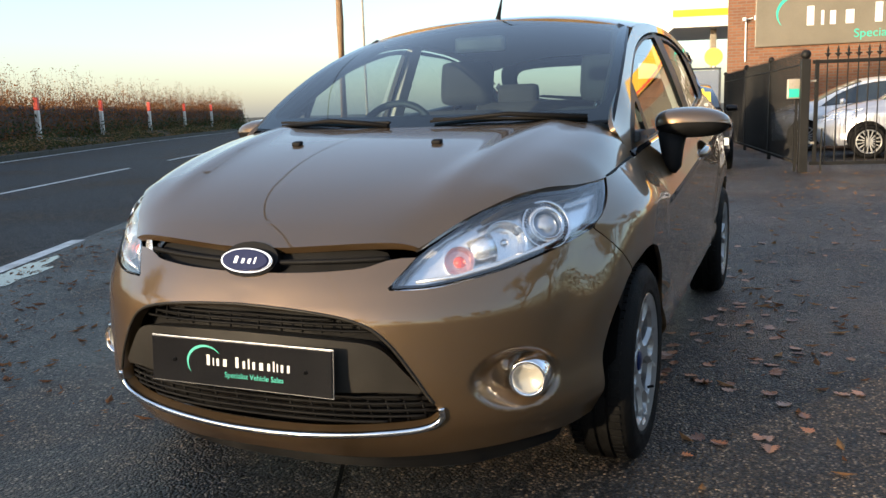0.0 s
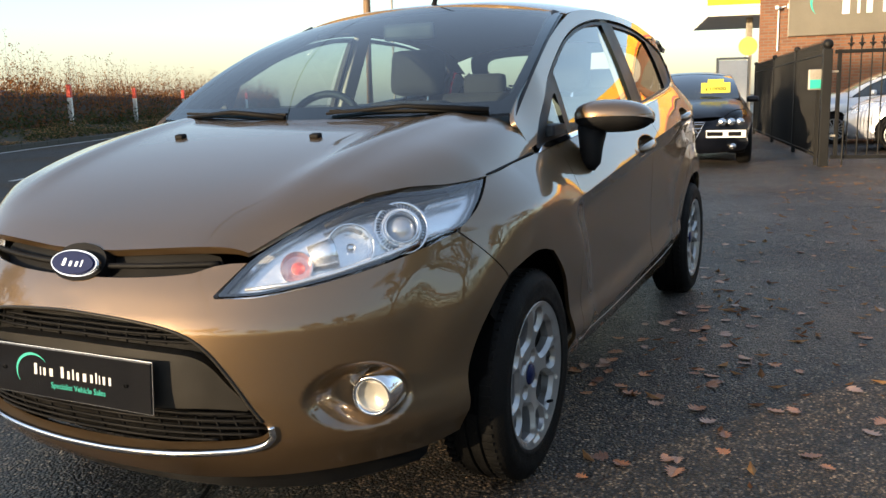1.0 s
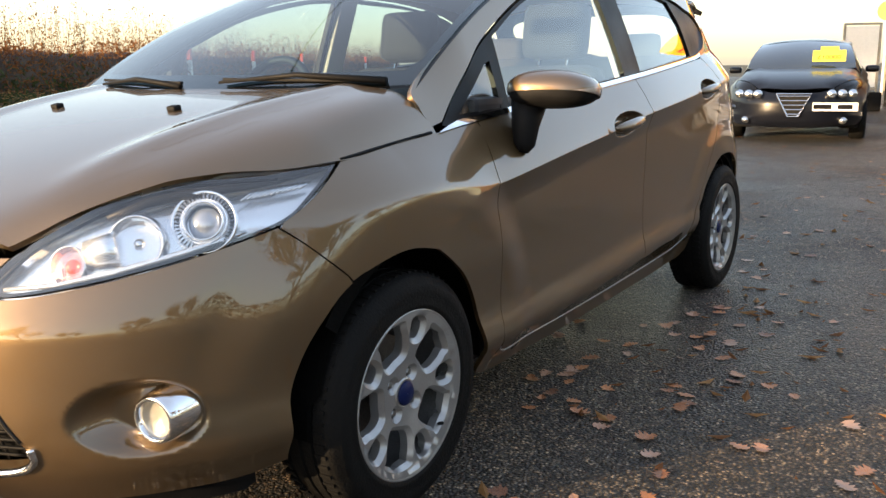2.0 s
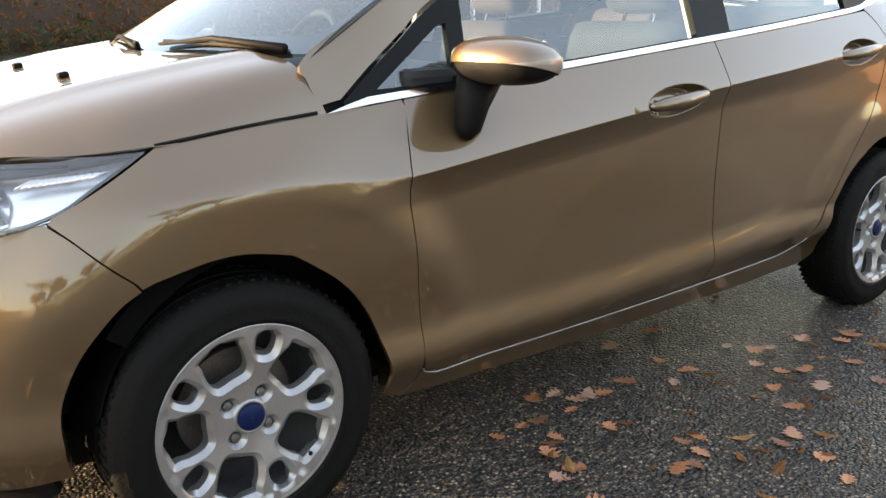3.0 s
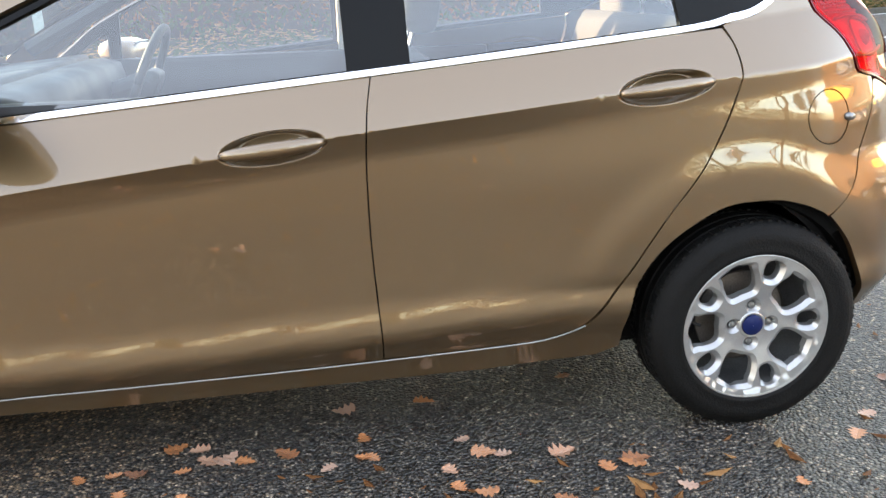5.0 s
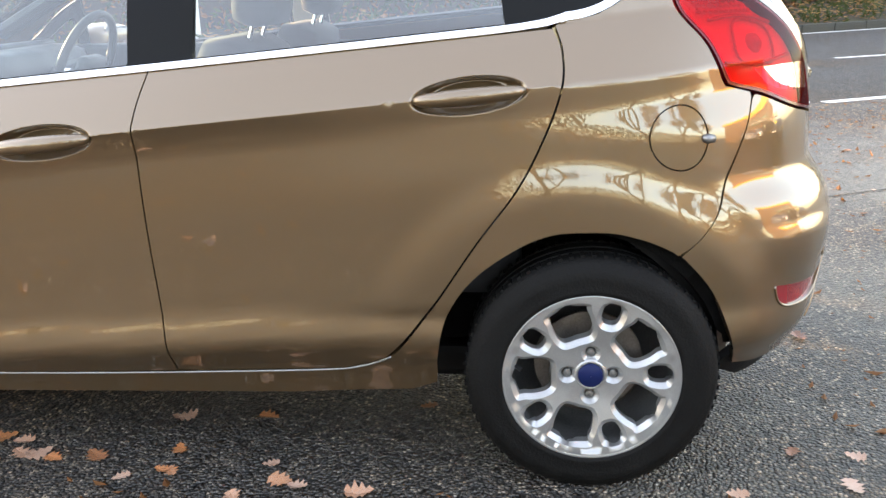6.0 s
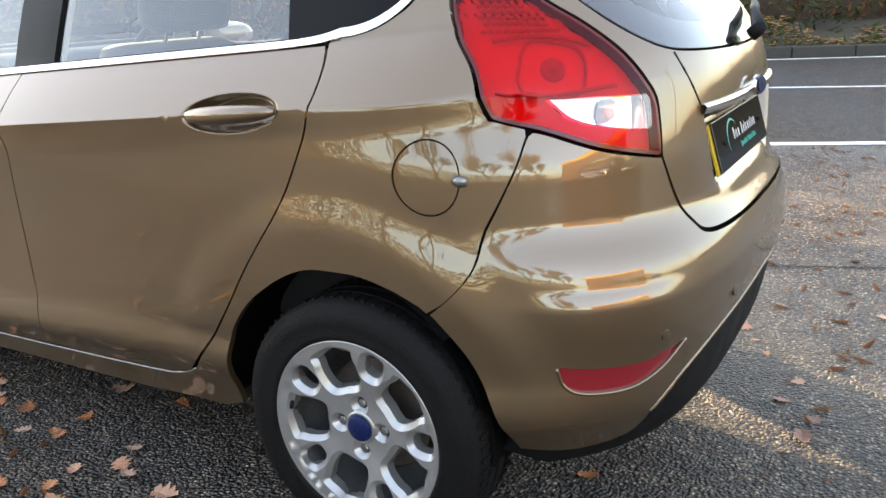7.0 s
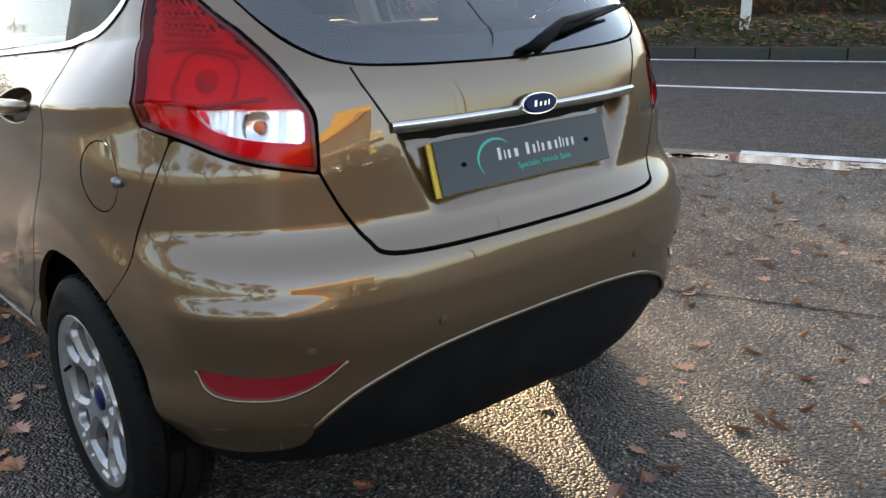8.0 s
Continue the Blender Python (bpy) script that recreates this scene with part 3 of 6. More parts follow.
def dealer_plate(name, m, label, back=None):
    """A 520 by 111 mm show plate; m maps its face (x right, y up, z out) to the car."""
    pl = new(name)
    pl.parent = car
    pl.matrix_basis = m
    tagged(pl, label)
    part("plate_face", box((0.52, 0.111, 0.004), (0, 0, 0), 0.0015), PLATEBLACK, pl)
    if back:
        part("plate_backing", box((0.52, 0.111, 0.006), (-0.012, -0.001, -0.006), 0.001), back, pl, "yellow rear plate underneath")
    else:
        part("plate_edge", box((0.526, 0.117, 0.003), (0, 0, -0.003), 0.001), SILVERED, pl, "pale plate edge")
    flat = lambda u, v: (u, v, 0.0026)  # noqa: E731
    swoosh(pl, (-0.098, 0.0), 0.043, TEAL, flat)
    print_bars(pl, name_bars(-0.098, -0.006, 0.250, 0.026, NAME), WHITE, flat, "white printed name")
    words("wording", "Specialist Vehicle Sales", 0.0185, TEAL, pl, Matrix.Translation((0.045, -0.026, 0.0026)), "teal lettering")
    for s in (-1, 1):
        part("screw", lathe([(0.005, 0.002), (0.005, 0.005), (0.003, 0.006)], 12, "z"), PLASTIC, pl).location = (s * 0.19, 0, 0)
    return pl


def oval_badge(name, place, tilt, width):
    b = new(name)
    b.parent = car
    b.matrix_basis = Matrix.Translation(place) @ tilt
    tagged(b, "blue oval badge with a chrome rim")
    for nm, mat, k, h in (("rim", CHROME, 1.0, 0.0), ("field", BLUE, 0.90, 0.004)):
        bm = bmesh.new()
        ring = [bm.verts.new((width / 2 * k * math.cos(t), 0.40 * width / 2 * k * 1.02 * math.sin(t), h)) for t in np.linspace(0, 2 * math.pi, 40, endpoint=False)]
        f = bm.faces.new(ring)
        r = bmesh.ops.extrude_face_region(bm, geom=[f])
        bmesh.ops.translate(bm, verts=[v for v in r["geom"] if isinstance(v, bmesh.types.BMVert)], vec=(0, 0, 0.010))
        bmesh.ops.bevel(bm, geom=[e for e in bm.edges if all(v.co.z > h + 0.009 for v in e.verts)], offset=0.003, segments=2, affect="EDGES")
        part(nm, bm, mat, b, smooth=False, angle=40)
    print_bars(b, name_bars(-0.24, -0.055, 0.48, 0.115, "Cxxt"), SILVERED, lambda u, v: (width * (u + 0.25 * v), width * v, 0.0146), "plain silver bar")
    return b


FACING = Matrix(((1, 0, 0, 0), (0, 0, -1, 0), (0, 1, 0, 0), (0, 0, 0, 1)))  # face out of the nose
dealer_plate("front_plate", Matrix.Translation((0, -2.082, 0.444)) @ pose(0, 0, 0, -4) @ FACING, "black dealer show plate")
oval_badge("front_badge", (0, -2.016, 0.688), pose(0, 0, 0, -20) @ FACING, 0.150)
panel("badge_surround", [(NOSE, 0.651), *[(NOSE + 0.050 * math.sin(t), 0.691 - 0.039 * math.cos(t)) for t in np.linspace(0.1, 3.04, 16)], (NOSE, 0.731)], PLASTIC, car, skin, gap=0.02, off=0.003, sides="C", rim=0.03)

# bonnet
BONNET = ([(0.0, -1.992)] + smooth_line([(0.10, -1.988), (0.25, -1.972), (0.34, -1.958), (0.42, -1.932)]) + smooth_line([(0.428, -1.922), (0.505, -1.818), (0.583, -1.706), (0.63, -1.62), (0.692, -1.50), (0.735, -1.36), (0.7395, -1.2), (0.7395, -1.03)])
          + [(0.739, -1.002), (0.725, -1.008), (0.708, -1.014), (0.69, -1.020), (0.665, -1.024)] + smooth_line([(0.60, -1.035), (0.45, -1.085), (0.25, -1.125), (0.0, -1.14)]))
BEND = [(float(edge_x(y)) * k, y) for y in np.arange(-1.9, -1.03, 0.022) for k in (0.80, 0.84, 0.875, 0.905, 0.93, 0.95, 0.965, 0.978, 0.989)]
panel("bonnet", BONNET, PAINT, car, nose_top, gap=0.026, sides="C", rim=0.02, extra=BEND)
part("scuttle", box((1.30, 0.16, 0.03), (0, -1.06, 0.94), 0.01), PLASTIC, car)
for s in (-1, 1):
    nz = float(nose_top(np.array([0.24]), np.array([-1.39]))[0, 2])
    j = part("washer_jet", box((0.030, 0.024, 0.014), (0, 0, 0), 0.005), PLASTIC, car, smooth=True)
    j.matrix_basis = pose(s * 0.24, -1.39, nz + 0.005, 12)

# sides: wings, doors, body side


WING = (smooth_line([(-1.352, 0.836), (-1.435, 0.778), (-1.508, 0.735)]) + smooth_line([(-1.511, 0.7255), (-1.4615, 0.693), (-1.3955, 0.6445), (-1.357, 0.6145), (-1.344, 0.600)])
        + smooth_line([(-1.325, 0.610), (-1.248, 0.634), (-1.19, 0.634), (-1.13, 0.606), (-1.031, 0.53), (-0.968, 0.442), (-0.926, 0.333), (-0.912, 0.26), (-0.91, 0.23)])
        + [(-0.86, 0.215), (-0.84, 0.26)] + smooth_line([(-0.8355, 0.30), (-0.8358, 0.38), (-0.8493, 0.527), (-0.860, 0.65), (-0.862, 0.72), (-0.845, 0.80), (-0.818, 0.873)]) + [(-0.82, belt(-0.82) - 0.010), (-0.9, 0.8805), (-1.0, 0.873), (-1.02, 0.871)]
        + smooth_line([(-1.03, 0.876), (-1.18, 0.862), (-1.352, 0.841)]))
panel("front_wing", WING, PAINT, car, skin, gap=0.014, sides="LR", shear=0.118, extra=[(y, float(crease(y) + 0.040 * step(-0.80, -1.16, y)) + d) for y in np.arange(-1.28, -0.87, 0.016) for d in (-0.03, -0.018, -0.009, -0.003, 0.003, 0.009, 0.018, 0.03)])
seal = raised(skin, np.array(smooth_line([(-1.025, 0.8745), (-1.18, 0.8605), (-1.352, 0.840)])), 0.0005)[0]
for s in (1, -1):
    part("bonnet_seal", tube([(s * x, y, z) for x, y, z in seal], 0.0042, 6), PLASTIC, car, smooth=True)
SEAM = smooth_line([(0.240, belt(0.24) - 0.010), (0.224, 0.90), (0.217, 0.80), (0.217, 0.615), (0.225, 0.45), (0.232, 0.336), (0.234, 0.275)])
DOOR_F = ([(u - 0.002, v) for u, v in smooth_line([(-0.812, belt(-0.812) - 0.010), (-0.840, 0.80), (-0.857, 0.72), (-0.855, 0.65), (-0.8455, 0.527), (-0.832, 0.38), (-0.8315, 0.32), (-0.822, 0.284), (-0.785, 0.267)])]
          + smooth_line([(-0.72, 0.264), (-0.1, 0.266), (0.229, 0.272)]) + [(u - 0.003, v) for u, v in SEAM[::-1]])
DOOR_R = ([(u + 0.0005, v) for u, v in SEAM] + smooth_line([(0.30, 0.273), (0.62, 0.285), (0.69, 0.300), (0.748, 0.327), (0.852, 0.450), (0.955, 0.603), (1.051, 0.736), (1.110, 0.857), (1.138, 0.948), (1.138, 1.012), (1.122, belt(1.12) - 0.010)]))


def scoop(y0, z0):
    def dent(a, z, p):
        d = np.hypot((a - y0) / 0.128, (z - z0 - 0.09 * (a - y0)) / 0.040)
        k = 0.046 * step(1.0, 0.62, d)
        return p - np.stack([k, 0 * k, 0 * k], -1)
    return dent


def dense(y0, z0):
    out = []
    for d, n in ((1.2, 60), (1.08, 120), (1.0, 140), (0.95, 140), (0.90, 140), (0.85, 140), (0.80, 140), (0.75, 130), (0.70, 120), (0.65, 110), (0.60, 90), (0.45, 40), (0.25, 20)):
        for t in np.linspace(0, 2 * math.pi, n, endpoint=False):
            u, v = 0.128 * d * math.cos(t), 0.040 * d * math.sin(t)
            out.append((y0 + u, z0 + v + 0.09 * u))
    return out


CREASE = [(y, float(crease(y)) + d) for y in np.arange(-0.98, 1.5, 0.02) for d in (-0.09, -0.08, -0.065, -0.05, -0.037, -0.025, -0.015, -0.007, -0.0015, 0.0015, 0.009)]
H_F, H_R = (0.005, 0.836), (0.945, 0.926)
for nm, out, h in (("front_door", DOOR_F, H_F), ("rear_door", DOOR_R, H_R)):
    for s in ("L", "R"):
        pts = panel(nm, out, PAINT, car, skin, gap=0.02, sides="L", dent=scoop(*h), extra=dense(*h) + [q for q in CREASE if math.hypot((q[0] - h[0]) / 0.128, (q[1] - h[1] - 0.09 * (q[0] - h[0])) / 0.040) > 1.3], shear=0.118)
        hx = float(half_width(h[0], h[1]))
        bm = bmesh.new()
        n = 16
        path = [(hx - 0.006 + 0.016 * math.sin(math.pi * k / n) ** 0.6, h[0] + 0.118 * (2 * k / n - 1), h[1] + 0.09 * 0.118 * (2 * k / n - 1)) for k in range(n + 1)]
        add_tube(bm, path, [0.007 + 0.0125 * math.sin(math.pi * k / n) ** 0.5 for k in range(n + 1)], 10)
        hd = part("door_handle", bm, PAINT, pts, "body-coloured pull handle", smooth=True)
        if s == "R":
            for o in (pts, hd):
                o.data.transform(Matrix.Diagonal((-1, 1, 1, 1)))
                o.data.flip_normals()
DLO = (smooth_line([(-0.955, 0.892), (-0.80, 1.005), (-0.652, 1.105), (-0.35, 1.238), (-0.05, 1.310), (0.266, 1.338), (0.70, 1.328), (1.05, 1.282), (1.25, 1.215)])
       + smooth_line([(1.285, 1.185), (1.235, 1.130), (1.17, 1.085), (1.12, belt(1.12))]) + [(0.25, belt(0.25)), (-0.80, belt(-0.8)), (-0.94, belt(-0.94))])
FRAME_TOP = smooth_line([(-1.012, 0.888), (-1.024, 0.935), (-1.014, 0.985), (-0.80, 1.105), (-0.60, 1.198), (-0.40, 1.275), (-0.22, 1.333)]) + [(y, float(rail_z(y))) for y in np.arange(-0.15, 1.43, 0.1)]
BODY_SIDE = (FRAME_TOP + smooth_line([(1.52, 1.19), (1.47, 1.19)])
             + smooth_line([(1.36, 1.20), (1.332, 1.136), (1.337, 1.079), (1.385, 1.015), (1.418, 0.939), (1.44, 0.928), (1.498, 0.915)])
             + smooth_line([(1.500, 0.903), (1.471, 0.83), (1.392, 0.706), (1.31, 0.612), (1.272, 0.578)])
             + smooth_line([(1.262, 0.588), (1.213, 0.618), (1.16, 0.633), (1.068, 0.606), (0.956, 0.527), (0.890, 0.433), (0.866, 0.33), (0.862, 0.27), (0.860, 0.245)])
             + [(0.80, 0.222), (0.5, 0.205), (-0.5, 0.20), (-0.8585, 0.215), (-0.8388, 0.26), (-0.8342, 0.288)] + smooth_line([(-0.8318, 0.288), (-0.824, 0.275), (-0.79, 0.2615), (-0.72, 0.258), (-0.1, 0.260), (0.30, 0.267), (0.63, 0.279), (0.70, 0.295), (0.757, 0.324), (0.857, 0.448), (0.960, 0.603), (1.056, 0.736), (1.115, 0.857), (1.143, 0.948), (1.143, 1.012), (1.128, 1.060)])
             + smooth_line([(1.18, 1.082), (1.247, 1.130), (1.297, 1.187), (1.26, 1.225), (1.05, 1.290), (0.70, 1.336), (0.266, 1.346), (-0.05, 1.318), (-0.35, 1.247), (-0.652, 1.116), (-0.80, 1.016), (-0.962, 0.897)]))
FUEL = ring_of(1.312, 0.83, 0.062, 0.070, 36)
panel("body_side", BODY_SIDE, PAINT, car, skin, [FUEL], gap=0.018, sides="LR", rim=0.015, shear=0.118)
flap = panel("fuel_flap", ring_of(1.312, 0.83, 0.059, 0.067, 36), PAINT, car, skin, gap=0.02, off=-0.001, rim=0.01)
part("flap_latch", tube([(0.778, 1.437, 0.828), (0.779, 1.449, 0.827), (0.774, 1.462, 0.826)], [0.007, 0.011, 0.008], 12), NUT, flap, "small metal lock", smooth=True)
# glass in the side, dark posts, bright waist strip
panel("window_frame", DLO, PILLAR, car, skin, [
    smooth_line([(-0.868, 0.914), (-0.77, 0.982), (-0.680, 1.043)]) + [(-0.655, 1.050), (-0.668, belt(-0.668) + 0.010)],
    smooth_line([(-0.600, 1.118), (-0.35, 1.228), (-0.05, 1.300), (0.175, 1.323)]) + [(0.185, belt(0.185) + 0.012), (-0.625, belt(-0.625) + 0.012)],
    smooth_line([(0.330, 1.327), (0.70, 1.317), (0.93, 1.292)]) + [(1.00, 1.2), (1.02, belt(1.02) + 0.012), (0.335, belt(0.335) + 0.012)],
], gap=0.03, off=-0.008, sides="LR", rim=0.02, label="satin black window surround and pillars")
for nm, out in (("quarter_light", [(-0.93, 0.905), (-0.79, 1.01), (-0.65, 1.10), (-0.63, 1.09), (-0.645, belt(-0.645))]),
                ("front_door_glass", smooth_line([(-0.62, 1.115), (-0.35, 1.234), (-0.05, 1.306), (0.19, 1.329)]) + [(0.20, belt(0.2)), (-0.64, belt(-0.64))]),
                ("rear_door_glass", smooth_line([(0.32, 1.333), (0.70, 1.323), (0.95, 1.298)]) + [(1.02, 1.2), (1.03, belt(1.03)), (0.32, belt(0.32))])):
    for ob in [panel(nm, out, GLASS, car, skin, gap=0.06, off=-0.016, sides="LR", rim=0)]:
        pass
panel("waist_strip", [(-1.005, 0.870), *[(y, belt(y) - 0.009) for y in np.arange(-0.9, 1.05, 0.1)], *smooth_line([(1.05, 1.0495), (1.12, 1.060), (1.18, 1.084), (1.243, 1.131), (1.29, 1.180)]),
                      *smooth_line([(1.281, 1.186), (1.233, 1.140), (1.171, 1.096), (1.112, 1.075), (1.05, 1.0645)]), *[(y, belt(y) + 0.006) for y in np.arange(1.0, -0.95, -0.1)]],
      CHROME, car, skin, gap=0.02, off=0.004, sides="LR", rim=0.012, label="bright chrome waist strip")
sill = raised(skin, np.array(smooth_line([(-0.829, 0.284), (-0.82, 0.273), (-0.79, 0.263), (-0.72, 0.258), (-0.1, 0.259), (0.30, 0.266), (0.60, 0.277), (0.68, 0.289), (0.72, 0.304), (0.757, 0.324)])), -0.001)[0]
for s in (1, -1):
    part("sill_seal", tube([(s * x, y, z) for x, y, z in sill], 0.0024, 6), ALLOY, car, "pale shining sill edge", smooth=True)

# roof, glass, pillars
panel("roof", [(0.0, -0.262), *[(u, -0.262 + 0.04 * u * u) for u in np.arange(0.1, 1.0, 0.1)], (1.0, -0.222), (1.0, 1.42), (0.0, 1.42)], PAINT, car, lambda u, y: roof(u, y), gap=0.05, sides="C", rim=0.02)
WS = [(0.0, 0.0), (0.67, 0.0), (0.67, 1.0), (0.0, 1.0)]
panel("windscreen", WS, SCREENGLASS, car, screen, gap=0.05, sides="C", rim=0)
panel("windscreen_border", [(0.0, -0.01), (0.68, -0.01), (0.68, 1.01), (0.0, 1.01)], GLOSSBLACK, car, screen, [[(-0.1, 0.085), (0.615, 0.085), (0.640, 0.14), (0.635, 0.90), (0.60, 0.955), (-0.1, 0.96)]], gap=0.04, off=-0.004, sides="C", rim=0, label="black ceramic band round the windscreen")
part("aerial", tube([(0, -0.145, 1.398), (0, -0.13, 1.425), (0, -0.085, 1.50), (0, 0.015, 1.60)], [0.016, 0.010, 0.004, 0.003], 8), PLASTIC, car, "black roof aerial", smooth=True)
for s, y0, tip in ((1, -1.06, (0.10, -1.118, 1.000)), (-1, -1.10, (-0.52, -1.045, 0.996))):
    wp = (0.60, -1.02, 1.000) if s > 0 else (-0.05, -1.128, 0.990)
    w = part("wiper", tube([wp, [0.5 * (a + b) + d for a, b, d in zip(wp, tip, (0, -0.01, 0.018))], tip], [0.010, 0.007, 0.004], 8), PLASTIC, car, "black windscreen wiper", smooth=True)
    part("wiper_blade", box((0.50, 0.008, 0.012), (0, 0, 0), 0.003), PLASTIC, w).matrix_basis = look(((wp[0] + tip[0]) / 2, (wp[1] + tip[1]) / 2 + 0.006, 1.004), (wp[0], wp[1], 1.000)) @ pose(0, 0, 0, 0, 90, 0)

# headlamps
for s in (1, -1):
    hl = new("headlamp")
    hl.parent = car
    tagged(hl, "clear headlamp with projector and silver reflectors")
    made = [panel("lamp_housing", LAMP, LAMPGREY, hl, skin, gap=0.03, off=-0.036, rim=0), panel("lens", LAMP, LENS, hl, skin, gap=0.03, off=-0.002, rim=0),
            panel("gasket", LAMP, GLOSSBLACK, hl, skin, [shrunk(LAMP, 0.006)], gap=0.02, off=-0.003, rim=0.012)]
    for nm, a, z, r, deep, bulb in (("indicator_bowl", -1.925, 0.690, 0.034, 0.03, 0.015), ("beam_bowl", -1.800, 0.722, 0.050, 0.045, 0.012), ("projector_bowl", -1.668, 0.757, 0.058, 0.030, 0.036)):
        c, nc = (q[0] for q in raised(skin, np.array([(a, z)]), 0.0))
        axis = (Vector(nc) * 0.70 + Vector((0, -1, 0)) * 0.30).normalized()
        turn = axis.to_track_quat("-Y", "Z").to_matrix().to_4x4()
        seat = Matrix.Translation(Vector(c) - 0.020 * Vector(nc)) @ turn
        profile = [(r, 0.0), (r * 1.08, -0.004), (r * 1.10, 0.004), (r * 1.10, 0.03)]
        bm = lathe(profile, 36, "y")
        bmesh.ops.transform(bm, matrix=seat, verts=bm.verts)
        made.append(part("bowl_rim", bm, CHROME, hl, "bright bowl rim", smooth=True))
        # the beam's bowl is faceted, the others are plain
        bm = lathe([(r, 0.0), (r * 0.92, 0.012), (r * 0.80, 0.022), (r * 0.62, deep * 0.85), (r * 0.35, deep), (0.001, deep + 0.004)], 14 if nm == "beam_bowl" else 36, "y")
        bmesh.ops.transform(bm, matrix=seat, verts=bm.verts)
        made.append(part(nm, bm, SILVERED, hl, smooth=nm != "beam_bowl"))
        if nm == "projector_bowl":
            for rr, mat, h in ((0.046, LAMPGREY, -0.004), (0.040, CHROME, -0.010)):
                bm = lathe([(rr - 0.006, h + 0.022), (rr - 0.005, h), (rr - 0.002, h - 0.003), (rr, h), (rr + 0.001, h + 0.022)], 36, "y")
                bmesh.ops.transform(bm, matrix=seat, verts=bm.verts)
                made.append(part("projector_ring", bm, mat, hl, smooth=True))
            bm = bmesh.new()
            for k in range(44):
                t = 2 * math.pi * k / 44
                add_box(bm, (0.052 * math.cos(t), 0.004, 0.052 * math.sin(t)), (0.007, 0.003, 0.0022), 0, pose(0, 0, 0, 0, -math.degrees(t)))
            bmesh.ops.transform(bm, matrix=seat, verts=bm.verts)
            made.append(tagged(part("ring_flutes", bm, SATIN, hl), kind="stuff"))
        ball = bmesh.new()
        bmesh.ops.create_uvsphere(ball, u_segments=24, v_segments=16, radius=bulb)
        bmesh.ops.transform(ball, matrix=seat @ Matrix.Translation((0, 0.024 if bulb > 0.03 else 0.020, 0)), verts=ball.verts)
        made.append(part("bulb" if bulb < 0.03 else "projector_lens", ball, {"indicator_bowl": AMBER, "beam_bowl": SILVERED, "projector_bowl": PROJECTOR}[nm], hl, smooth=True))
        if nm == "indicator_bowl":
            bm = lathe([(r * 0.98, -0.006), (r * 0.55, -0.009), (0.001, -0.010)], 28, "y")
            bmesh.ops.transform(bm, matrix=seat, verts=bm.verts)
            made.append(part("indicator_cover", bm, PINKLENS, hl, "pale pink indicator cover", smooth=True))
            # the tube that runs back from the indicator to the beam's bowl
            q = raised(skin, np.array([(-1.895, 0.706), (-1.865, 0.712), (-1.835, 0.716)]), -0.034)[0]
            made.append(part("bowl_neck", tube([tuple(v) for v in q], [0.031, 0.033, 0.036], 20), LAMPGREY, hl, smooth=True))
    # dark upper bezel, fluted panel and the lamp's foot ledge
    upper = raised(skin, np.array([(-1.86, 0.770), (-1.78, 0.795), (-1.70, 0.806), (-1.60, 0.812), (-1.50, 0.816)]), -0.014)[0]
    made.append(part("upper_bezel", tube([tuple(v) for v in upper], [0.006, 0.010, 0.011, 0.009, 0.004], 8), SATIN, hl, "dark upper bezel", smooth=True))
    foot = raised(skin, np.array([(-2.03, 0.648), (-1.93, 0.655), (-1.827, 0.672), (-1.70, 0.698), (-1.58, 0.727)]), -0.012)[0]
    made.append(part("lower_bezel", tube([tuple(v) for v in foot], [0.004, 0.006, 0.007, 0.007, 0.004], 8), LAMPGREY, hl, smooth=True))
    for k in range(11):
        a = -1.590 + 0.013 * k
        rib = raised(skin, np.array([(a, 0.790 + 0.10 * (a + 1.585)), (a + 0.030, 0.806 + 0.06 * (a + 1.585))]), -0.016)[0]
        made.append(part("reflector_flute", tube([tuple(q) for q in rib], 0.0026, 6), SILVERED, hl, smooth=True))
    if s < 0:
        for o in made:
            o.data.transform(Matrix.Diagonal((-1, 1, 1, 1)))
            o.data.flip_normals()
# fog lamps
for s in (1, -1):
    fl = new("fog_lamp")
    fl.parent = car
    fl.matrix_basis = Matrix.Translation((s * 0.642, -1.810, 0.392)) @ pose(0, 0, 0, 0, 0, s * 10)
    tagged(fl, "round fog lamp in a chrome bezel")
    part("bezel", lathe([(0.035, 0.012), (0.037, -0.010), (0.042, -0.014), (0.047, -0.010), (0.052, 0.01), (0.060, 0.07)], 36, "y"), CHROME, fl, smooth=True)
    part("reflector", lathe([(0.040, -0.003), (0.030, 0.006), (0.001, 0.010)], 32, "y"), FOGBOWL, fl, smooth=True)
    part("lens", lathe([(0.038, -0.001), (0.025, -0.005), (0.001, -0.007)], 32, "y"), LENS, fl, smooth=True)

# tail
RB_TOP = smooth_line([(1.508, 0.905), (1.532, 0.906), (1.667, 0.870), (1.826, 0.843)]) + smooth_line([(1.834, 0.842), (1.878, 0.767), (1.924, 0.709), (1.976, 0.678), (2.174, 0.672), (TAIL, 0.672)])
DIFF = smooth_line([(1.80, 0.345), (1.818, 0.357), (1.904, 0.415), (2.022, 0.462), (2.12, 0.482), (TAIL, 0.488)])
REAR_BUMPER = (RB_TOP + DIFF[::-1] + smooth_line([(1.785, 0.325), (1.73, 0.292), (1.60, 0.278), (1.462, 0.290)]) + smooth_line([(1.415, 0.375), (1.352, 0.484), (1.284, 0.570)]) + smooth_line([(1.278, 0.576), (1.396, 0.704), (1.475, 0.829), (1.503, 0.897)]))
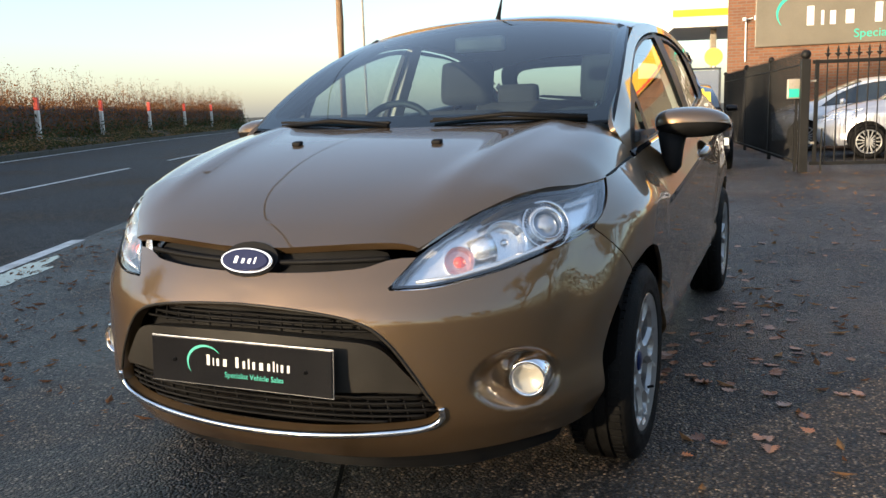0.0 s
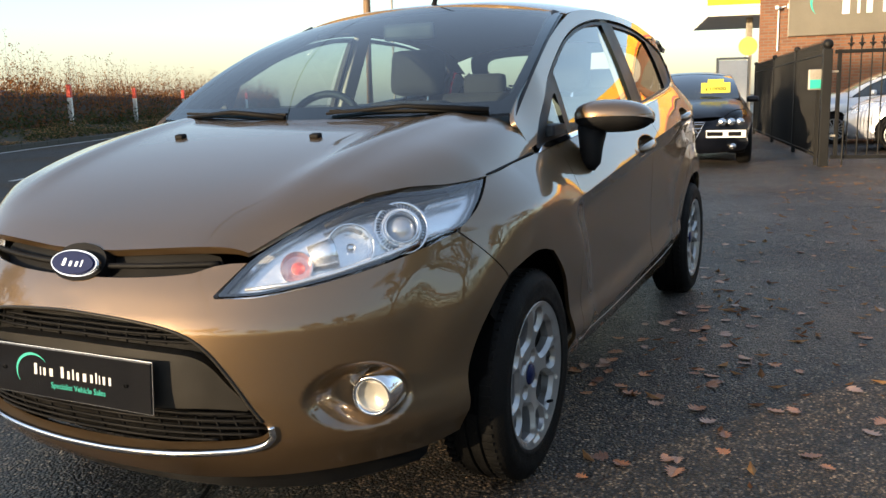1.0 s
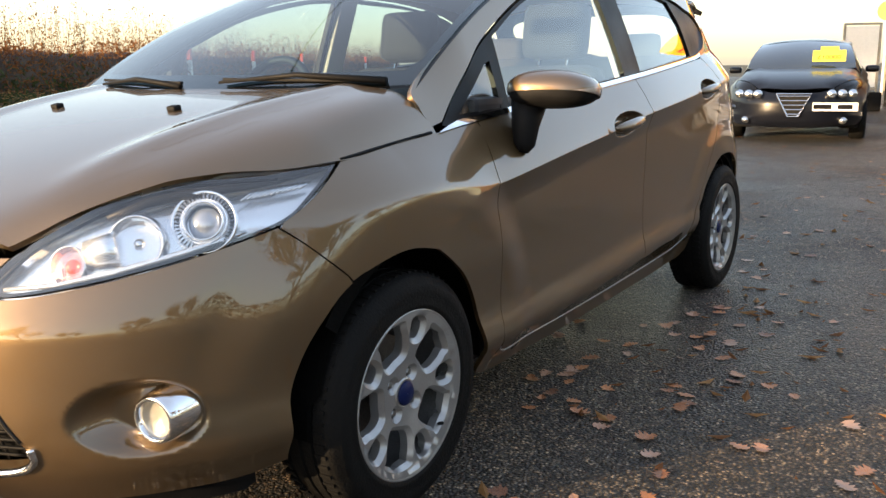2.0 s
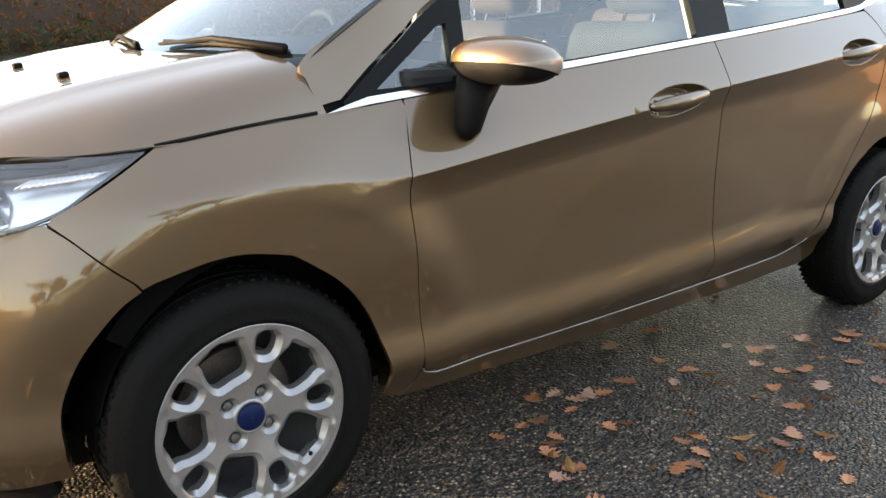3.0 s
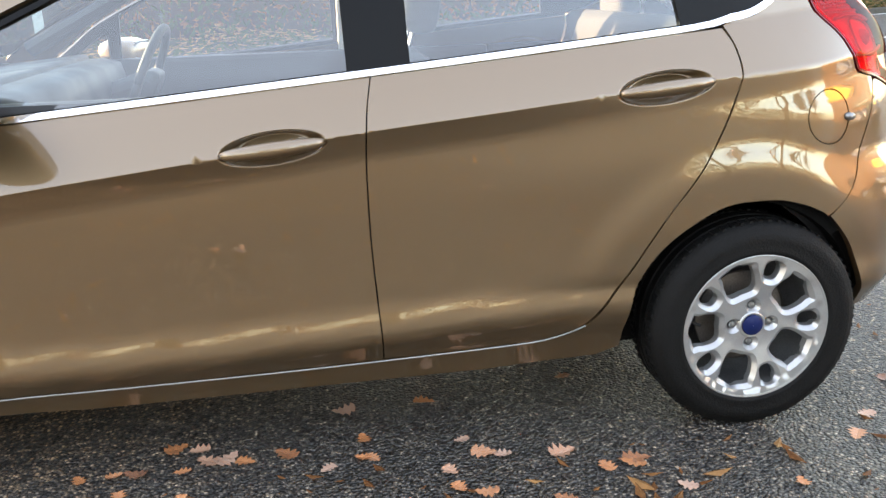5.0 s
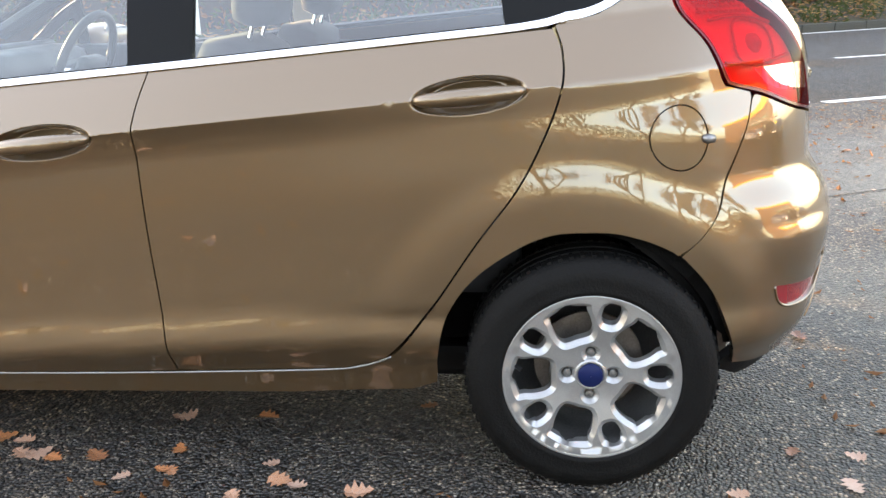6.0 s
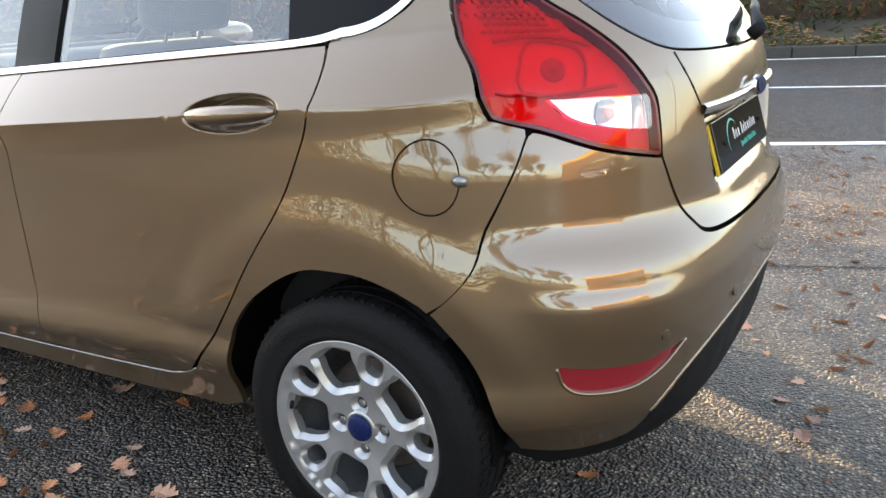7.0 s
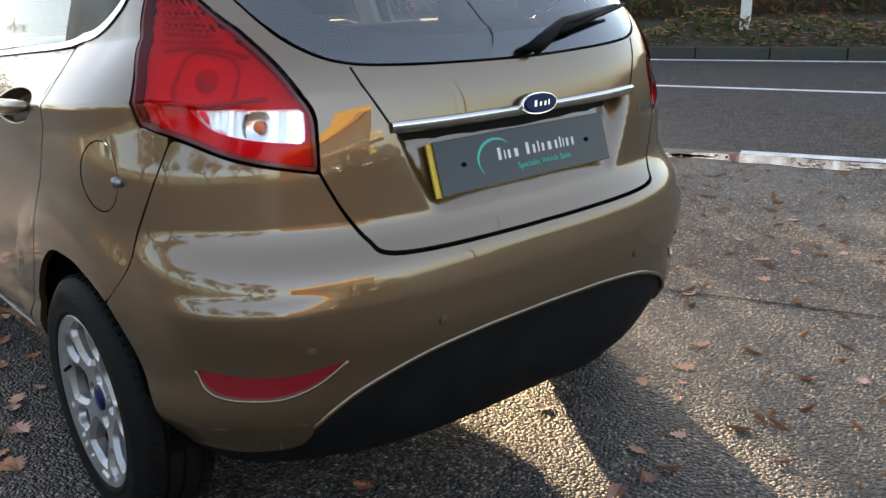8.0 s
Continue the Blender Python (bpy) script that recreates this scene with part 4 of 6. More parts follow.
REFL = smooth_line([(1.529, 0.480), (1.555, 0.447), (1.60, 0.430), (1.70, 0.424), (1.76, 0.430), (1.82, 0.452), (1.874, 0.487)]) + smooth_line([(1.865, 0.488), (1.80, 0.478), (1.74, 0.471), (1.641, 0.474), (1.535, 0.484)])


def corner_ledge(a, z, p):
    """A short ledge on the corner, over the reflector."""
    k = 0.008 * step(0.632, 0.600, z) * step(0.48, 0.585, z) * step(1.42, 1.56, a) * step(1.93, 1.74, a)
    return p + np.stack([0.6 * k, 0.8 * k, 0 * k], -1)


panel("rear_bumper", REAR_BUMPER, PAINT, car, skin, [REFL], gap=0.016, sides="C", rim=0.02, dent=corner_ledge)
edge = raised(skin, np.array(DIFF), -0.003)[0]
part("insert_lip", tube([*(tuple(q) for q in edge), *((-x, y, z) for x, y, z in edge[-2::-1])], 0.006, 8), PAINT, car, smooth=True)
panel("bumper_insert", DIFF + [(TAIL, 0.23), *smooth_line([(2.0, 0.226), (1.86, 0.228), (1.76, 0.236)]), (1.735, 0.262), (1.775, 0.33)], PLASTIC, car, skin, gap=0.03, off=-0.010, sides="C", rim=0.02, label="black textured lower bumper insert")
# black sheet put in for the shade below the painted corner
panel("bumper_valance", [(1.46, 0.32), (1.42, 0.27), (1.55, 0.225), (1.80, 0.222), (1.80, 0.33), (1.70, 0.32)], PLASTIC, car, skin, gap=0.03, off=-0.012, sides="LR", rim=0.02, label="black lower edge of the bumper")
panel("rear_reflector", REFL, REDLENS, car, skin, gap=0.02, off=-0.004, sides="LR", rim=0.01, label="red bumper reflector")
for s in (1, -1):
    lip = raised(skin, np.array(smooth_line([(1.527, 0.482), (1.552, 0.445), (1.60, 0.426), (1.70, 0.420), (1.76, 0.426), (1.82, 0.448), (1.876, 0.489)])), 0.0)[0]
    part("reflector_lip", tube([(s * x, y, z) for x, y, z in lip], 0.0036, 6), PAINT, car, smooth=True)
TAILLAMP = (smooth_line([(1.37, 1.205), (1.342, 1.136), (1.345, 1.079), (1.393, 1.015), (1.426, 0.945), (1.450, 0.930), (1.535, 0.912), (1.667, 0.877), (1.824, 0.849)])
            + smooth_line([(1.830, 0.855), (1.822, 0.90), (1.805, 0.961), (1.745, 1.026), (1.672, 1.078), (1.593, 1.120), (1.53, 1.155), (1.44, 1.20)]))
CLEAR = smooth_line([(1.548, 0.964), (1.60, 0.930), (1.68, 0.912), (1.79, 0.900)]) + [(1.80, 0.905), (1.795, 0.955), (1.785, 0.962), (1.647, 0.965)]
for s in (1, -1):
    tl = new("tail_lamp")
    tl.parent = car
    tagged(tl, "red tail lamp with a clear reversing section")
    inner = shrunk(TAILLAMP, 0.007)
    def facets(a, z, p):
        k = 0.0007 * np.sin(a * 260) * np.sin(z * 260) * step(1.075, 1.09, z)
        return p + np.stack([k, 0.7 * k, 0 * k], -1)

    bowls = []
    c, nc = (q[0] for q in raised(skin, np.array([(1.70, 0.935)]), -0.020))
    bm = lathe([(0.011, -0.002), (0.0105, -0.006), (0.008, -0.008), (0.001, -0.009)], 20, "y")
    bmesh.ops.transform(bm, matrix=Matrix.Translation(c) @ Vector(nc).to_track_quat("-Y", "Z").to_matrix().to_4x4(), verts=bm.verts)
    bowls.append(part("lamp_bowl", bm, AMBER, tl, smooth=True))
    # rounded frames round the brake bulb, the bulb's holder and the ledges over and under it
    for rx, rz, off in ((0.080, 0.050, -0.017),):
        ring = ring_of(1.565, 1.020, rx, rz, 36, -0.12, 3.2)
        q = raised(skin, np.array(ring + ring[:1]), off)[0]
        bowls.append(part("bulb_frame", tube([tuple(v) for v in q], 0.0032, 6), REDSHADE, tl, "dark red moulded frame", smooth=True))
    c, nc = (q[0] for q in raised(skin, np.array([(1.565, 1.022)]), -0.019))
    bm = lathe([(0.024, 0.004), (0.020, -0.004), (0.012, -0.002), (0.010, -0.010), (0.001, -0.013)], 24, "y")
    bmesh.ops.transform(bm, matrix=Matrix.Translation(c) @ Vector(nc).to_track_quat("-Y", "Z").to_matrix().to_4x4(), verts=bm.verts)
    bowls.append(part("bulb_holder", bm, REDSHADE, tl, smooth=True))
    for line in (((1.42, 1.072), (1.50, 1.079), (1.60, 1.074), (1.665, 1.060)), ((1.44, 0.985), (1.52, 0.972), (1.60, 0.975), (1.72, 0.985))):
        q = raised(skin, np.array(smooth_line(line, 5)), -0.014)[0]
        bowls.append(part("lamp_ledge", tube([tuple(v) for v in q], 0.0042, 6), REDSHADE, tl, smooth=True))
    bm = bmesh.new()
    for i in range(11):
        for k in range(14):
            a, z = 1.40 + 0.0185 * (k + 0.5 * (i % 2)), 1.088 + 0.0105 * i
            if inside([(a, z)], shrunk(TAILLAMP, 0.030))[0]:
                c, nc = (q[0] for q in raised(skin, np.array([(a, z)]), -0.012))
                m = Matrix.Translation(c) @ Vector(nc).to_track_quat("Z", "Y").to_matrix().to_4x4() @ Matrix.Diagonal((1.35, 1, 1, 1))
                bmesh.ops.create_cone(bm, cap_ends=True, segments=8, radius1=0.0050, radius2=0.0036, depth=0.003, matrix=m)
    bowls.append(tagged(part("lamp_dots", bm, REDSHADE, tl), "rows of dark red dots", kind="stuff"))
    made = bowls + [panel("red_lens", inner, REDCLEAR, tl, skin, [CLEAR], gap=0.025, off=0.003, rim=0), panel("inner_reflector", inner, LAMPRED, tl, skin, [CLEAR], gap=0.008, off=-0.022, rim=0.0, dent=facets), panel("lamp_edge", TAILLAMP, REDDARK, tl, skin, [inner], gap=0.02, off=0.001, rim=0.02),
            panel("clear_lens", CLEAR, LENS, tl, skin, gap=0.03, off=0.002, rim=0), panel("reversing_reflector", CLEAR, SILVERED, tl, skin, gap=0.006, off=-0.022, rim=0.0, dent=lambda a, z, p: p + np.stack([0 * a, 0.0016 * np.sin(a * 140) - 0.006 * step(0.034, 0.008, np.hypot(a - 1.70, (z - 0.935) * 1.3)), 0 * a], -1))]
    if s < 0:
        for o in made:
            o.data.transform(Matrix.Diagonal((-1, 1, 1, 1)))
            o.data.flip_normals()


def plate_dent(a, z, p):
    """The slanting recess that holds the plate."""
    edge = 1.975 + 0.42 * np.clip(0.905 - z, 0, 0.2)
    deep = 0.014 + 0.30 * np.clip(z - 0.75, 0, 0.16)
    k = deep * step(edge, edge + 0.035, a) * step(0.728, 0.765, z) * step(0.925, 0.898, z)
    return p - np.stack([0 * k, k, 0 * k], -1)


GATE = (smooth_line([(1.838, 0.847), (1.883, 0.772), (1.930, 0.714), (1.98, 0.686), (2.174, 0.680), (TAIL, 0.680)]) + [(TAIL, 1.018)]
        + smooth_line([(2.121, 1.021), (1.99, 1.026), (1.891, 1.034), (1.812, 1.054), (1.72, 1.096), (1.641, 1.152), (1.57, 1.195)])
        + smooth_line([(1.53, 1.165), (1.601, 1.125), (1.680, 1.083), (1.753, 1.031), (1.814, 0.964), (1.830, 0.90)]))
panel("tailgate", GATE, PAINT, car, skin, gap=0.011, sides="C", rim=0.02, dent=plate_dent)
for s in (1, -1):
    groove = raised(skin, np.array([(1.893, 1.030), (1.915, 0.997), (1.937, 0.964), (1.963, 0.925)]), -0.0015)[0]
    part("tailgate_groove", tube([(s * x, y, z) for x, y, z in groove], 0.0035, 6), PLASTIC, car)
RGLASS = smooth_line([(TAIL, 1.024), (2.121, 1.027), (1.99, 1.032), (1.891, 1.040), (1.815, 1.060), (1.725, 1.102), (1.645, 1.157), (1.60, 1.20), (1.60, 1.28), (1.70, 1.335)]) + [(TAIL, 1.345)]
panel("rear_window_border", RGLASS, GLOSSBLACK, car, skin, [smooth_line([(2.4, 1.075), (TAIL, 1.075), (2.0, 1.085), (1.88, 1.11), (1.80, 1.16), (1.76, 1.22), (1.80, 1.27), (1.95, 1.29), (TAIL, 1.295), (2.4, 1.295)])], gap=0.03, off=-0.004, sides="C", rim=0.02, label="black border of the rear window")
panel("rear_window", RGLASS, GLASS, car, skin, gap=0.05, off=-0.001, sides="C", rim=0)
panel("spoiler", [(1.35, 1.272), (TAIL, 1.35), (TAIL, 1.378), (1.35, 1.30)], PAINT, car, skin, gap=0.04, off=0.02, sides="C", rim=0.03)
bm = bmesh.new()
pp = raised(skin, np.array([(a, 0.917) for a in np.linspace(1.966, TAIL, 14)]), 0.006)[0]
strip = [tuple(q) for q in pp] + [(-x, y, z) for x, y, z in pp[-2::-1]]
rows = [[bm.verts.new((x, y + dy, z + dz)) for x, y, z in strip] for dy, dz in ((-0.02, 0.006), (0.001, 0.008), (0.005, 0.003), (0.001, -0.012), (-0.02, -0.018))]
for r0, r1 in zip(rows, rows[1:]):
    for k in range(len(strip) - 1):
        bm.faces.new((r0[k], r0[k + 1], r1[k + 1], r1[k]))
part("tailgate_strip", bm, STRIPCHROME, car, "chrome strip above the plate", smooth=True)
oval_badge("rear_badge", (0, 1.808, 0.925), pose(0, 0, 0, -10, 0, 180) @ FACING, 0.110)
dealer_plate("rear_plate", Matrix.Translation((0, 1.783, 0.818)) @ pose(0, 0, 0, -17, 0, 180) @ FACING, "black dealer show plate over a yellow plate", YELLOW)
rw = part("rear_wiper", tube([(-0.01, 1.785, 1.035), (-0.02, 1.80, 1.05), (-0.12, 1.768, 1.085), (-0.36, 1.722, 1.108)], [0.016, 0.017, 0.011, 0.006], 10), PLASTIC, car, "black rear wiper", smooth=True)
part("wiper_blade", tube([(-0.10, 1.782, 1.066), (-0.25, 1.752, 1.090), (-0.40, 1.712, 1.110)], 0.006, 8), PLASTIC, rw, smooth=True)
for a, z in ((1.80, 0.517), (2.06, 0.53)):
    for s in (1, -1):
        q, nq = raised(skin, np.array([(a, z)]), 0.001)
        o = part("parking_sensor", lathe([(0.011, 0.0), (0.011, 0.003), (0.001, 0.004)], 20, "z", caps=True), PAINT, car)
        o.matrix_basis = Matrix.Translation((s * q[0][0], q[0][1], q[0][2])) @ Vector((s * nq[0][0], nq[0][1], nq[0][2])).to_track_quat("Z", "Y").to_matrix().to_4x4()
tail_run = skin(np.linspace(1.3, TAIL, 300), 0.87)[::-1]
print_bars(car, name_bars(-0.51, 0.855, 0.115, 0.030, "Cixxtx"), CHROME, lambda u, v: (u, float(np.interp(-u, tail_run[:, 0], tail_run[:, 1])) + 0.004, v), "small chrome model name")
panel("tail_shell", [(1.20, 0.60), (1.46, 0.30), (1.75, 0.26), (TAIL, 0.26), (TAIL, 0.98), (1.80, 0.98), (1.62, 1.06), (1.45, 1.14), (1.40, 1.10), (1.42, 0.95), (1.30, 0.80)], PLASTIC, car, skin, gap=0.07, off=-0.05, sides="C", rim=0)

# mirrors
for s in (1, -1):
    mi = new("door_mirror")
    mi.parent = car
    mi.matrix_basis = Matrix.Translation((s * 0.872, -0.628, 0.968)) @ pose(0, 0, 0, 0, 0, s * 12) @ Matrix.Diagonal((1.12, 1.25, 1.18, 1))
    tagged(mi, "door mirror with bronze cap on a black foot")
    bm = bmesh.new()
    bmesh.ops.create_uvsphere(bm, u_segments=32, v_segments=20, radius=1)
    low = bmesh.new()
    for v in bm.verts:
        x, y, z = v.co
        u = x * s
        t = 1 - 0.16 * max(0, u)
        x, y, z = (math.copysign(abs(c) ** p, c) for c, p in ((u, 0.68), (y, 0.85), (z, 0.80)))
        v.co = Vector((s * 0.113 * x, (0.080 if y < 0 else 0.058) * y, 0.045 * t * z - 0.005 * max(0, u)))
    cap = bm.copy()
    bmesh.ops.bisect_plane(cap, geom=list(cap.verts) + list(cap.edges) + list(cap.faces), plane_co=(0, 0, -0.018), plane_no=(0, 0.25, 1), clear_inner=True)
    bmesh.ops.bisect_plane(bm, geom=list(bm.verts) + list(bm.edges) + list(bm.faces), plane_co=(0, 0, -0.018), plane_no=(0, 0.25, 1), clear_outer=True)
    bmesh.ops.scale(bm, vec=(0.97, 0.97, 0.98), verts=bm.verts)
    band = cap.copy()
    part("cap", cap, PAINT, mi, smooth=True)
    part("lower_shell", bm, PLASTIC, mi, "black lower shell", smooth=True)
    for co, no in (((0, 0, 0.000), (s * 0.06, 0.05, -1)), ((0, -0.070, 0), (s * 0.15, 1, 0)), ((0, 0.056, 0), (0, -1, 0)), ((s * 0.01, 0, 0), (s, 0, 0))):
        bmesh.ops.bisect_plane(band, geom=list(band.verts) + list(band.edges) + list(band.faces), plane_co=co, plane_no=no, clear_inner=True)
    bmesh.ops.scale(band, vec=(1.02, 1.03, 1.0), verts=band.verts)
    part("indicator", band, INDICATOR, mi, "clear mirror indicator", smooth=True)
    part("mirror_glass", box((0.12, 0.004, 0.055), (-s * 0.01, 0.048, 0.006), 0.001), CHROME, mi)
    part("foot", tube([(-s * 0.062, -0.048, -0.142), (-s * 0.060, -0.044, -0.125), (-s * 0.062, -0.03, -0.08), (-s * 0.06, -0.01, -0.03)], [0.012, 0.026, 0.034, 0.044], 14), PLASTIC, mi, smooth=True)

# wheels
RIM = 0.197


def rim_face(y, z):
    r = np.hypot(y, z)
    return np.stack([-0.006 + 0.014 * step(0.05, 0.165, r) + 0.010 * step(0.184, 0.194, r), y, z], -1)


def polar(points, turn):
    return [(r * math.cos(radians(a + turn)), r * math.sin(radians(a + turn))) for r, a in points]


def build_wheel(place, turn, spin):
    w = new("wheel")
    w.parent = car
    w.matrix_basis = Matrix.Translation(place) @ pose(0, 0, 0, 0, 0, turn)
    tagged(w, "silver five-spoke alloy wheel with a black tyre")
    big = [(0.078, 0), (0.079, 13), (0.088, 24), (0.110, 26.5), (0.142, 22.5), (0.160, 19.5), (0.180, 17), (0.185, 0), (0.180, -17), (0.160, -19.5), (0.142, -22.5), (0.110, -26.5), (0.088, -24), (0.079, -13)]
    small = [(0.116, 0), (0.120, 7), (0.134, 11.5), (0.160, 11.5), (0.181, 8.5), (0.186, 0), (0.181, -8.5), (0.160, -11.5), (0.134, -11.5), (0.120, -7)]
    holes = [h for k in range(5) for h in (polar(big, 38 + 72 * k + spin), polar(small, 74 + 72 * k + spin))]
    holes = [smooth_line(h + h[:1], 4)[:-1] for h in holes]
    holes += [[(0.052 * math.cos(t) + 0.0225 * math.cos(k), 0.052 * math.sin(t) + 0.0225 * math.sin(k)) for k in np.linspace(0, 2 * math.pi, 12, endpoint=False)] for t in np.radians(np.arange(0, 360, 90) + spin)]
    panel("alloy_rim", [(RIM * math.cos(t), RIM * math.sin(t)) for t in np.linspace(0, 2 * math.pi, 64, endpoint=False)], ALLOY, w, rim_face, holes, gap=0.016, rim=0.022, chamfer=0.0105)
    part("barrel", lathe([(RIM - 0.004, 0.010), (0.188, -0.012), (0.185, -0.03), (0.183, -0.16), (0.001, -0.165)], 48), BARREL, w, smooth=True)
    part("rim_lip", lathe([(RIM - 0.002, 0.016), (0.2005, 0.021), (0.203, 0.018), (0.202, 0.006)], 64), ALLOY, w, smooth=True)
    part("tyre", lathe([(0.193, -0.006), (0.199, 0.016), (0.207, 0.022), (0.214, 0.024), (0.217, 0.0225), (0.238, 0.027), (0.258, 0.0245), (0.262, 0.0215), (0.275, 0.013), (0.283, 0.006), (0.2865, -0.010), (0.288, -0.022), (0.288, -0.030), (0.281, -0.032), (0.281, -0.038), (0.288, -0.040),
                        (0.288, -0.066), (0.281, -0.068), (0.281, -0.074), (0.288, -0.076), (0.287, -0.11), (0.281, -0.112), (0.281, -0.118), (0.286, -0.12), (0.283, -0.135), (0.26, -0.158), (0.22, -0.163), (0.196, -0.15)], 96, closed=True), RUBBER, w, "black road tyre", smooth=True, angle=50)
    bm = bmesh.new()
    for k in range(72):
        t = 2 * math.pi * k / 72
        for x, dx in ((-0.016, 0.030), (-0.128, 0.026)):
            add_box(bm, (x, 0.2815 * math.cos(t), 0.2815 * math.sin(t)), (dx, 0.017, 0.009), 0, pose(0, 0, 0, math.degrees(t) + 90 * 0))
    tagged(part("tread", bm, RUBBER, w), kind="stuff")
    part("centre_cap", lathe([(0.028, -0.012), (0.029, 0.000), (0.026, 0.003), (0.001, 0.0045)], 32), BLUE, w, "dark blue centre cap", smooth=True)
    part("hub_ring", lathe([(0.040, -0.012), (0.036, -0.004), (0.030, -0.002), (0.030, -0.02)], 32), ALLOY, w, smooth=True)
    for t in np.radians(np.arange(0, 360, 90) + spin):
        part("wheel_nut", lathe([(0.0110, -0.03), (0.0110, -0.016), (0.008, -0.013), (0.001, -0.012)], 6), NUT, w).location = (0, 0.052 * math.cos(t), 0.052 * math.sin(t))
    part("brake_disc", lathe([(0.128, -0.075), (0.128, -0.085), (0.05, -0.085), (0.05, -0.06), (0.001, -0.055)], 40), STEEL, w, "worn steel brake disc", smooth=False)
    part("valve", tube([(0.005, 0.172 * math.cos(radians(172 + spin)), 0.172 * math.sin(radians(172 + spin))), (0.022, 0.160 * math.cos(radians(172 + spin)), 0.160 * math.sin(radians(172 + spin)))], 0.0045, 8), PLASTIC, w)
    return w


for y, arch_y, spin in ((-AXLE, -1.195, 144), (REAR_AXLE, 1.17, 0)):
    build_wheel((0.806, y, 0.286), 0, spin)
    build_wheel((-0.806, y, 0.286), 180, spin)
    for s in (1, -1):
        bm = bmesh.new()
        n = 32
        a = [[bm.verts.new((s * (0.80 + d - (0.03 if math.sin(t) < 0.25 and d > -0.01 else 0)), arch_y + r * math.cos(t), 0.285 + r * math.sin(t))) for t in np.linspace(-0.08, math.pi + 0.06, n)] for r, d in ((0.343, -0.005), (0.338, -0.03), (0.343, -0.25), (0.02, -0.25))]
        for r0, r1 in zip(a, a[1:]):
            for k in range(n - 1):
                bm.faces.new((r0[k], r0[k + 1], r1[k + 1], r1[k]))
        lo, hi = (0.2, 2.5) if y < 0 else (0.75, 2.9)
        # flange in the same near-black, which carries the gap's shade round the arch
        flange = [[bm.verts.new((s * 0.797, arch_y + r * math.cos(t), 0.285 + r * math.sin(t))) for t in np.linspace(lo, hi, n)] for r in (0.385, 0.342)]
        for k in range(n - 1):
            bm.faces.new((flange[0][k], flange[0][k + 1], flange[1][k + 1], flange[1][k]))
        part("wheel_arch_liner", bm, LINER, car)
for s in (1, -1):
    # unseen strip added under the floor, its depth set to narrow the sun streak
    part("jacking_flange", box((0.02, 1.60, 0.06), (s * 0.58, 0.0, 0.180), 0.004), PLASTIC, car)
    part("sill_box", box((0.12, 1.62, 0.24), (s * 0.655, -0.03, 0.335), 0.02), PLASTIC, car)
part("underbody", box((1.08, 3.0, 0.09), (0, -0.10, 0.195), 0.02), PLASTIC, car, "dark underbody")
part("rear_axle_beam", tube([(-0.66, 1.22, 0.25), (-0.4, 1.16, 0.24), (0.4, 1.16, 0.24), (0.66, 1.22, 0.25)], 0.05, 10), PLASTIC, car)
part("exhaust_silencer", box((0.46, 0.20, 0.15), (0.22, 1.52, 0.235), 0.05), STEEL, car, "dull steel exhaust silencer", smooth=True)
part("spare_wheel_well", lathe([(0.001, 0.20), (0.26, 0.20), (0.30, 0.23), (0.31, 0.34)], 28, "z"), PLASTIC, car).location = (-0.22, 1.48, 0.0)
part("sump", box((0.7, 0.5, 0.1), (0, -1.35, 0.20), 0.03), PLASTIC, car)
part("bulkhead", box((1.15, 0.72, 0.40), (0, -1.25, 0.48), 0.05), PLASTIC, car)

# cabin
for s in (1, -1):
    seat = new("front_seat")
    seat.parent = car
    tagged(seat, "dark grey cloth front seat with headrest")
    x = 0.36 * s
    part("cushion", box((0.50, 0.52, 0.18), (x, -0.02, 0.46), 0.06), CLOTH, seat, smooth=True)
    part("backrest", box((0.46, 0.15, 0.54), (x, 0.28, 0.77), 0.065, pose(0, 0, 0, -16)), CLOTH, seat, smooth=True)
    part("headrest", box((0.27, 0.11, 0.22), (x, 0.405, 1.165), 0.045, pose(0, 0, 0, -10)), CLOTH, seat, smooth=True)
    for d in (-0.06, 0.06):
        part("headrest_rod", tube([(x + d, 0.36, 1.00), (x + d, 0.40, 1.12)], 0.006, 8), CHROME, seat)
bench = new("rear_bench")
bench.parent = car
tagged(bench, "dark grey cloth rear bench with headrests")
part("cushion", box((1.24, 0.48, 0.2), (0, 0.82, 0.50), 0.06), CLOTH, bench, smooth=True)
part("backrest", box((1.22, 0.15, 0.56), (0, 1.13, 0.80), 0.06, pose(0, 0, 0, -20)), CLOTH, bench, smooth=True)
for x in (-0.36, 0.36):
    part("headrest", box((0.25, 0.09, 0.13), (x, 1.235, 1.11), 0.035), CLOTH, bench, smooth=True)
part("dashboard", box((1.34, 0.42, 0.20), (0, -0.80, 0.86), 0.07), TRIM, car, "dark moulded dashboard", smooth=True)
part("dash_top", box((1.30, 0.40, 0.05), (0, -0.92, 0.935), 0.02, pose(0, 0, 0, 5)), TRIM, car, smooth=True)
sw = new("steering_wheel")
sw.parent = car
sw.matrix_basis = Matrix.Translation((-0.36, -0.47, 0.90)) @ pose(0, 0, 0, 66)
tagged(sw, "black three-spoke steering wheel")
part("rim", tube([(0.185 * math.cos(t), 0.185 * math.sin(t), 0) for t in np.linspace(0, 2 * math.pi, 41)], 0.015, 10), TRIM, sw, smooth=True)
part("boss", box((0.15, 0.12, 0.05), (0, -0.02, -0.02), 0.02), TRIM, sw, smooth=True)
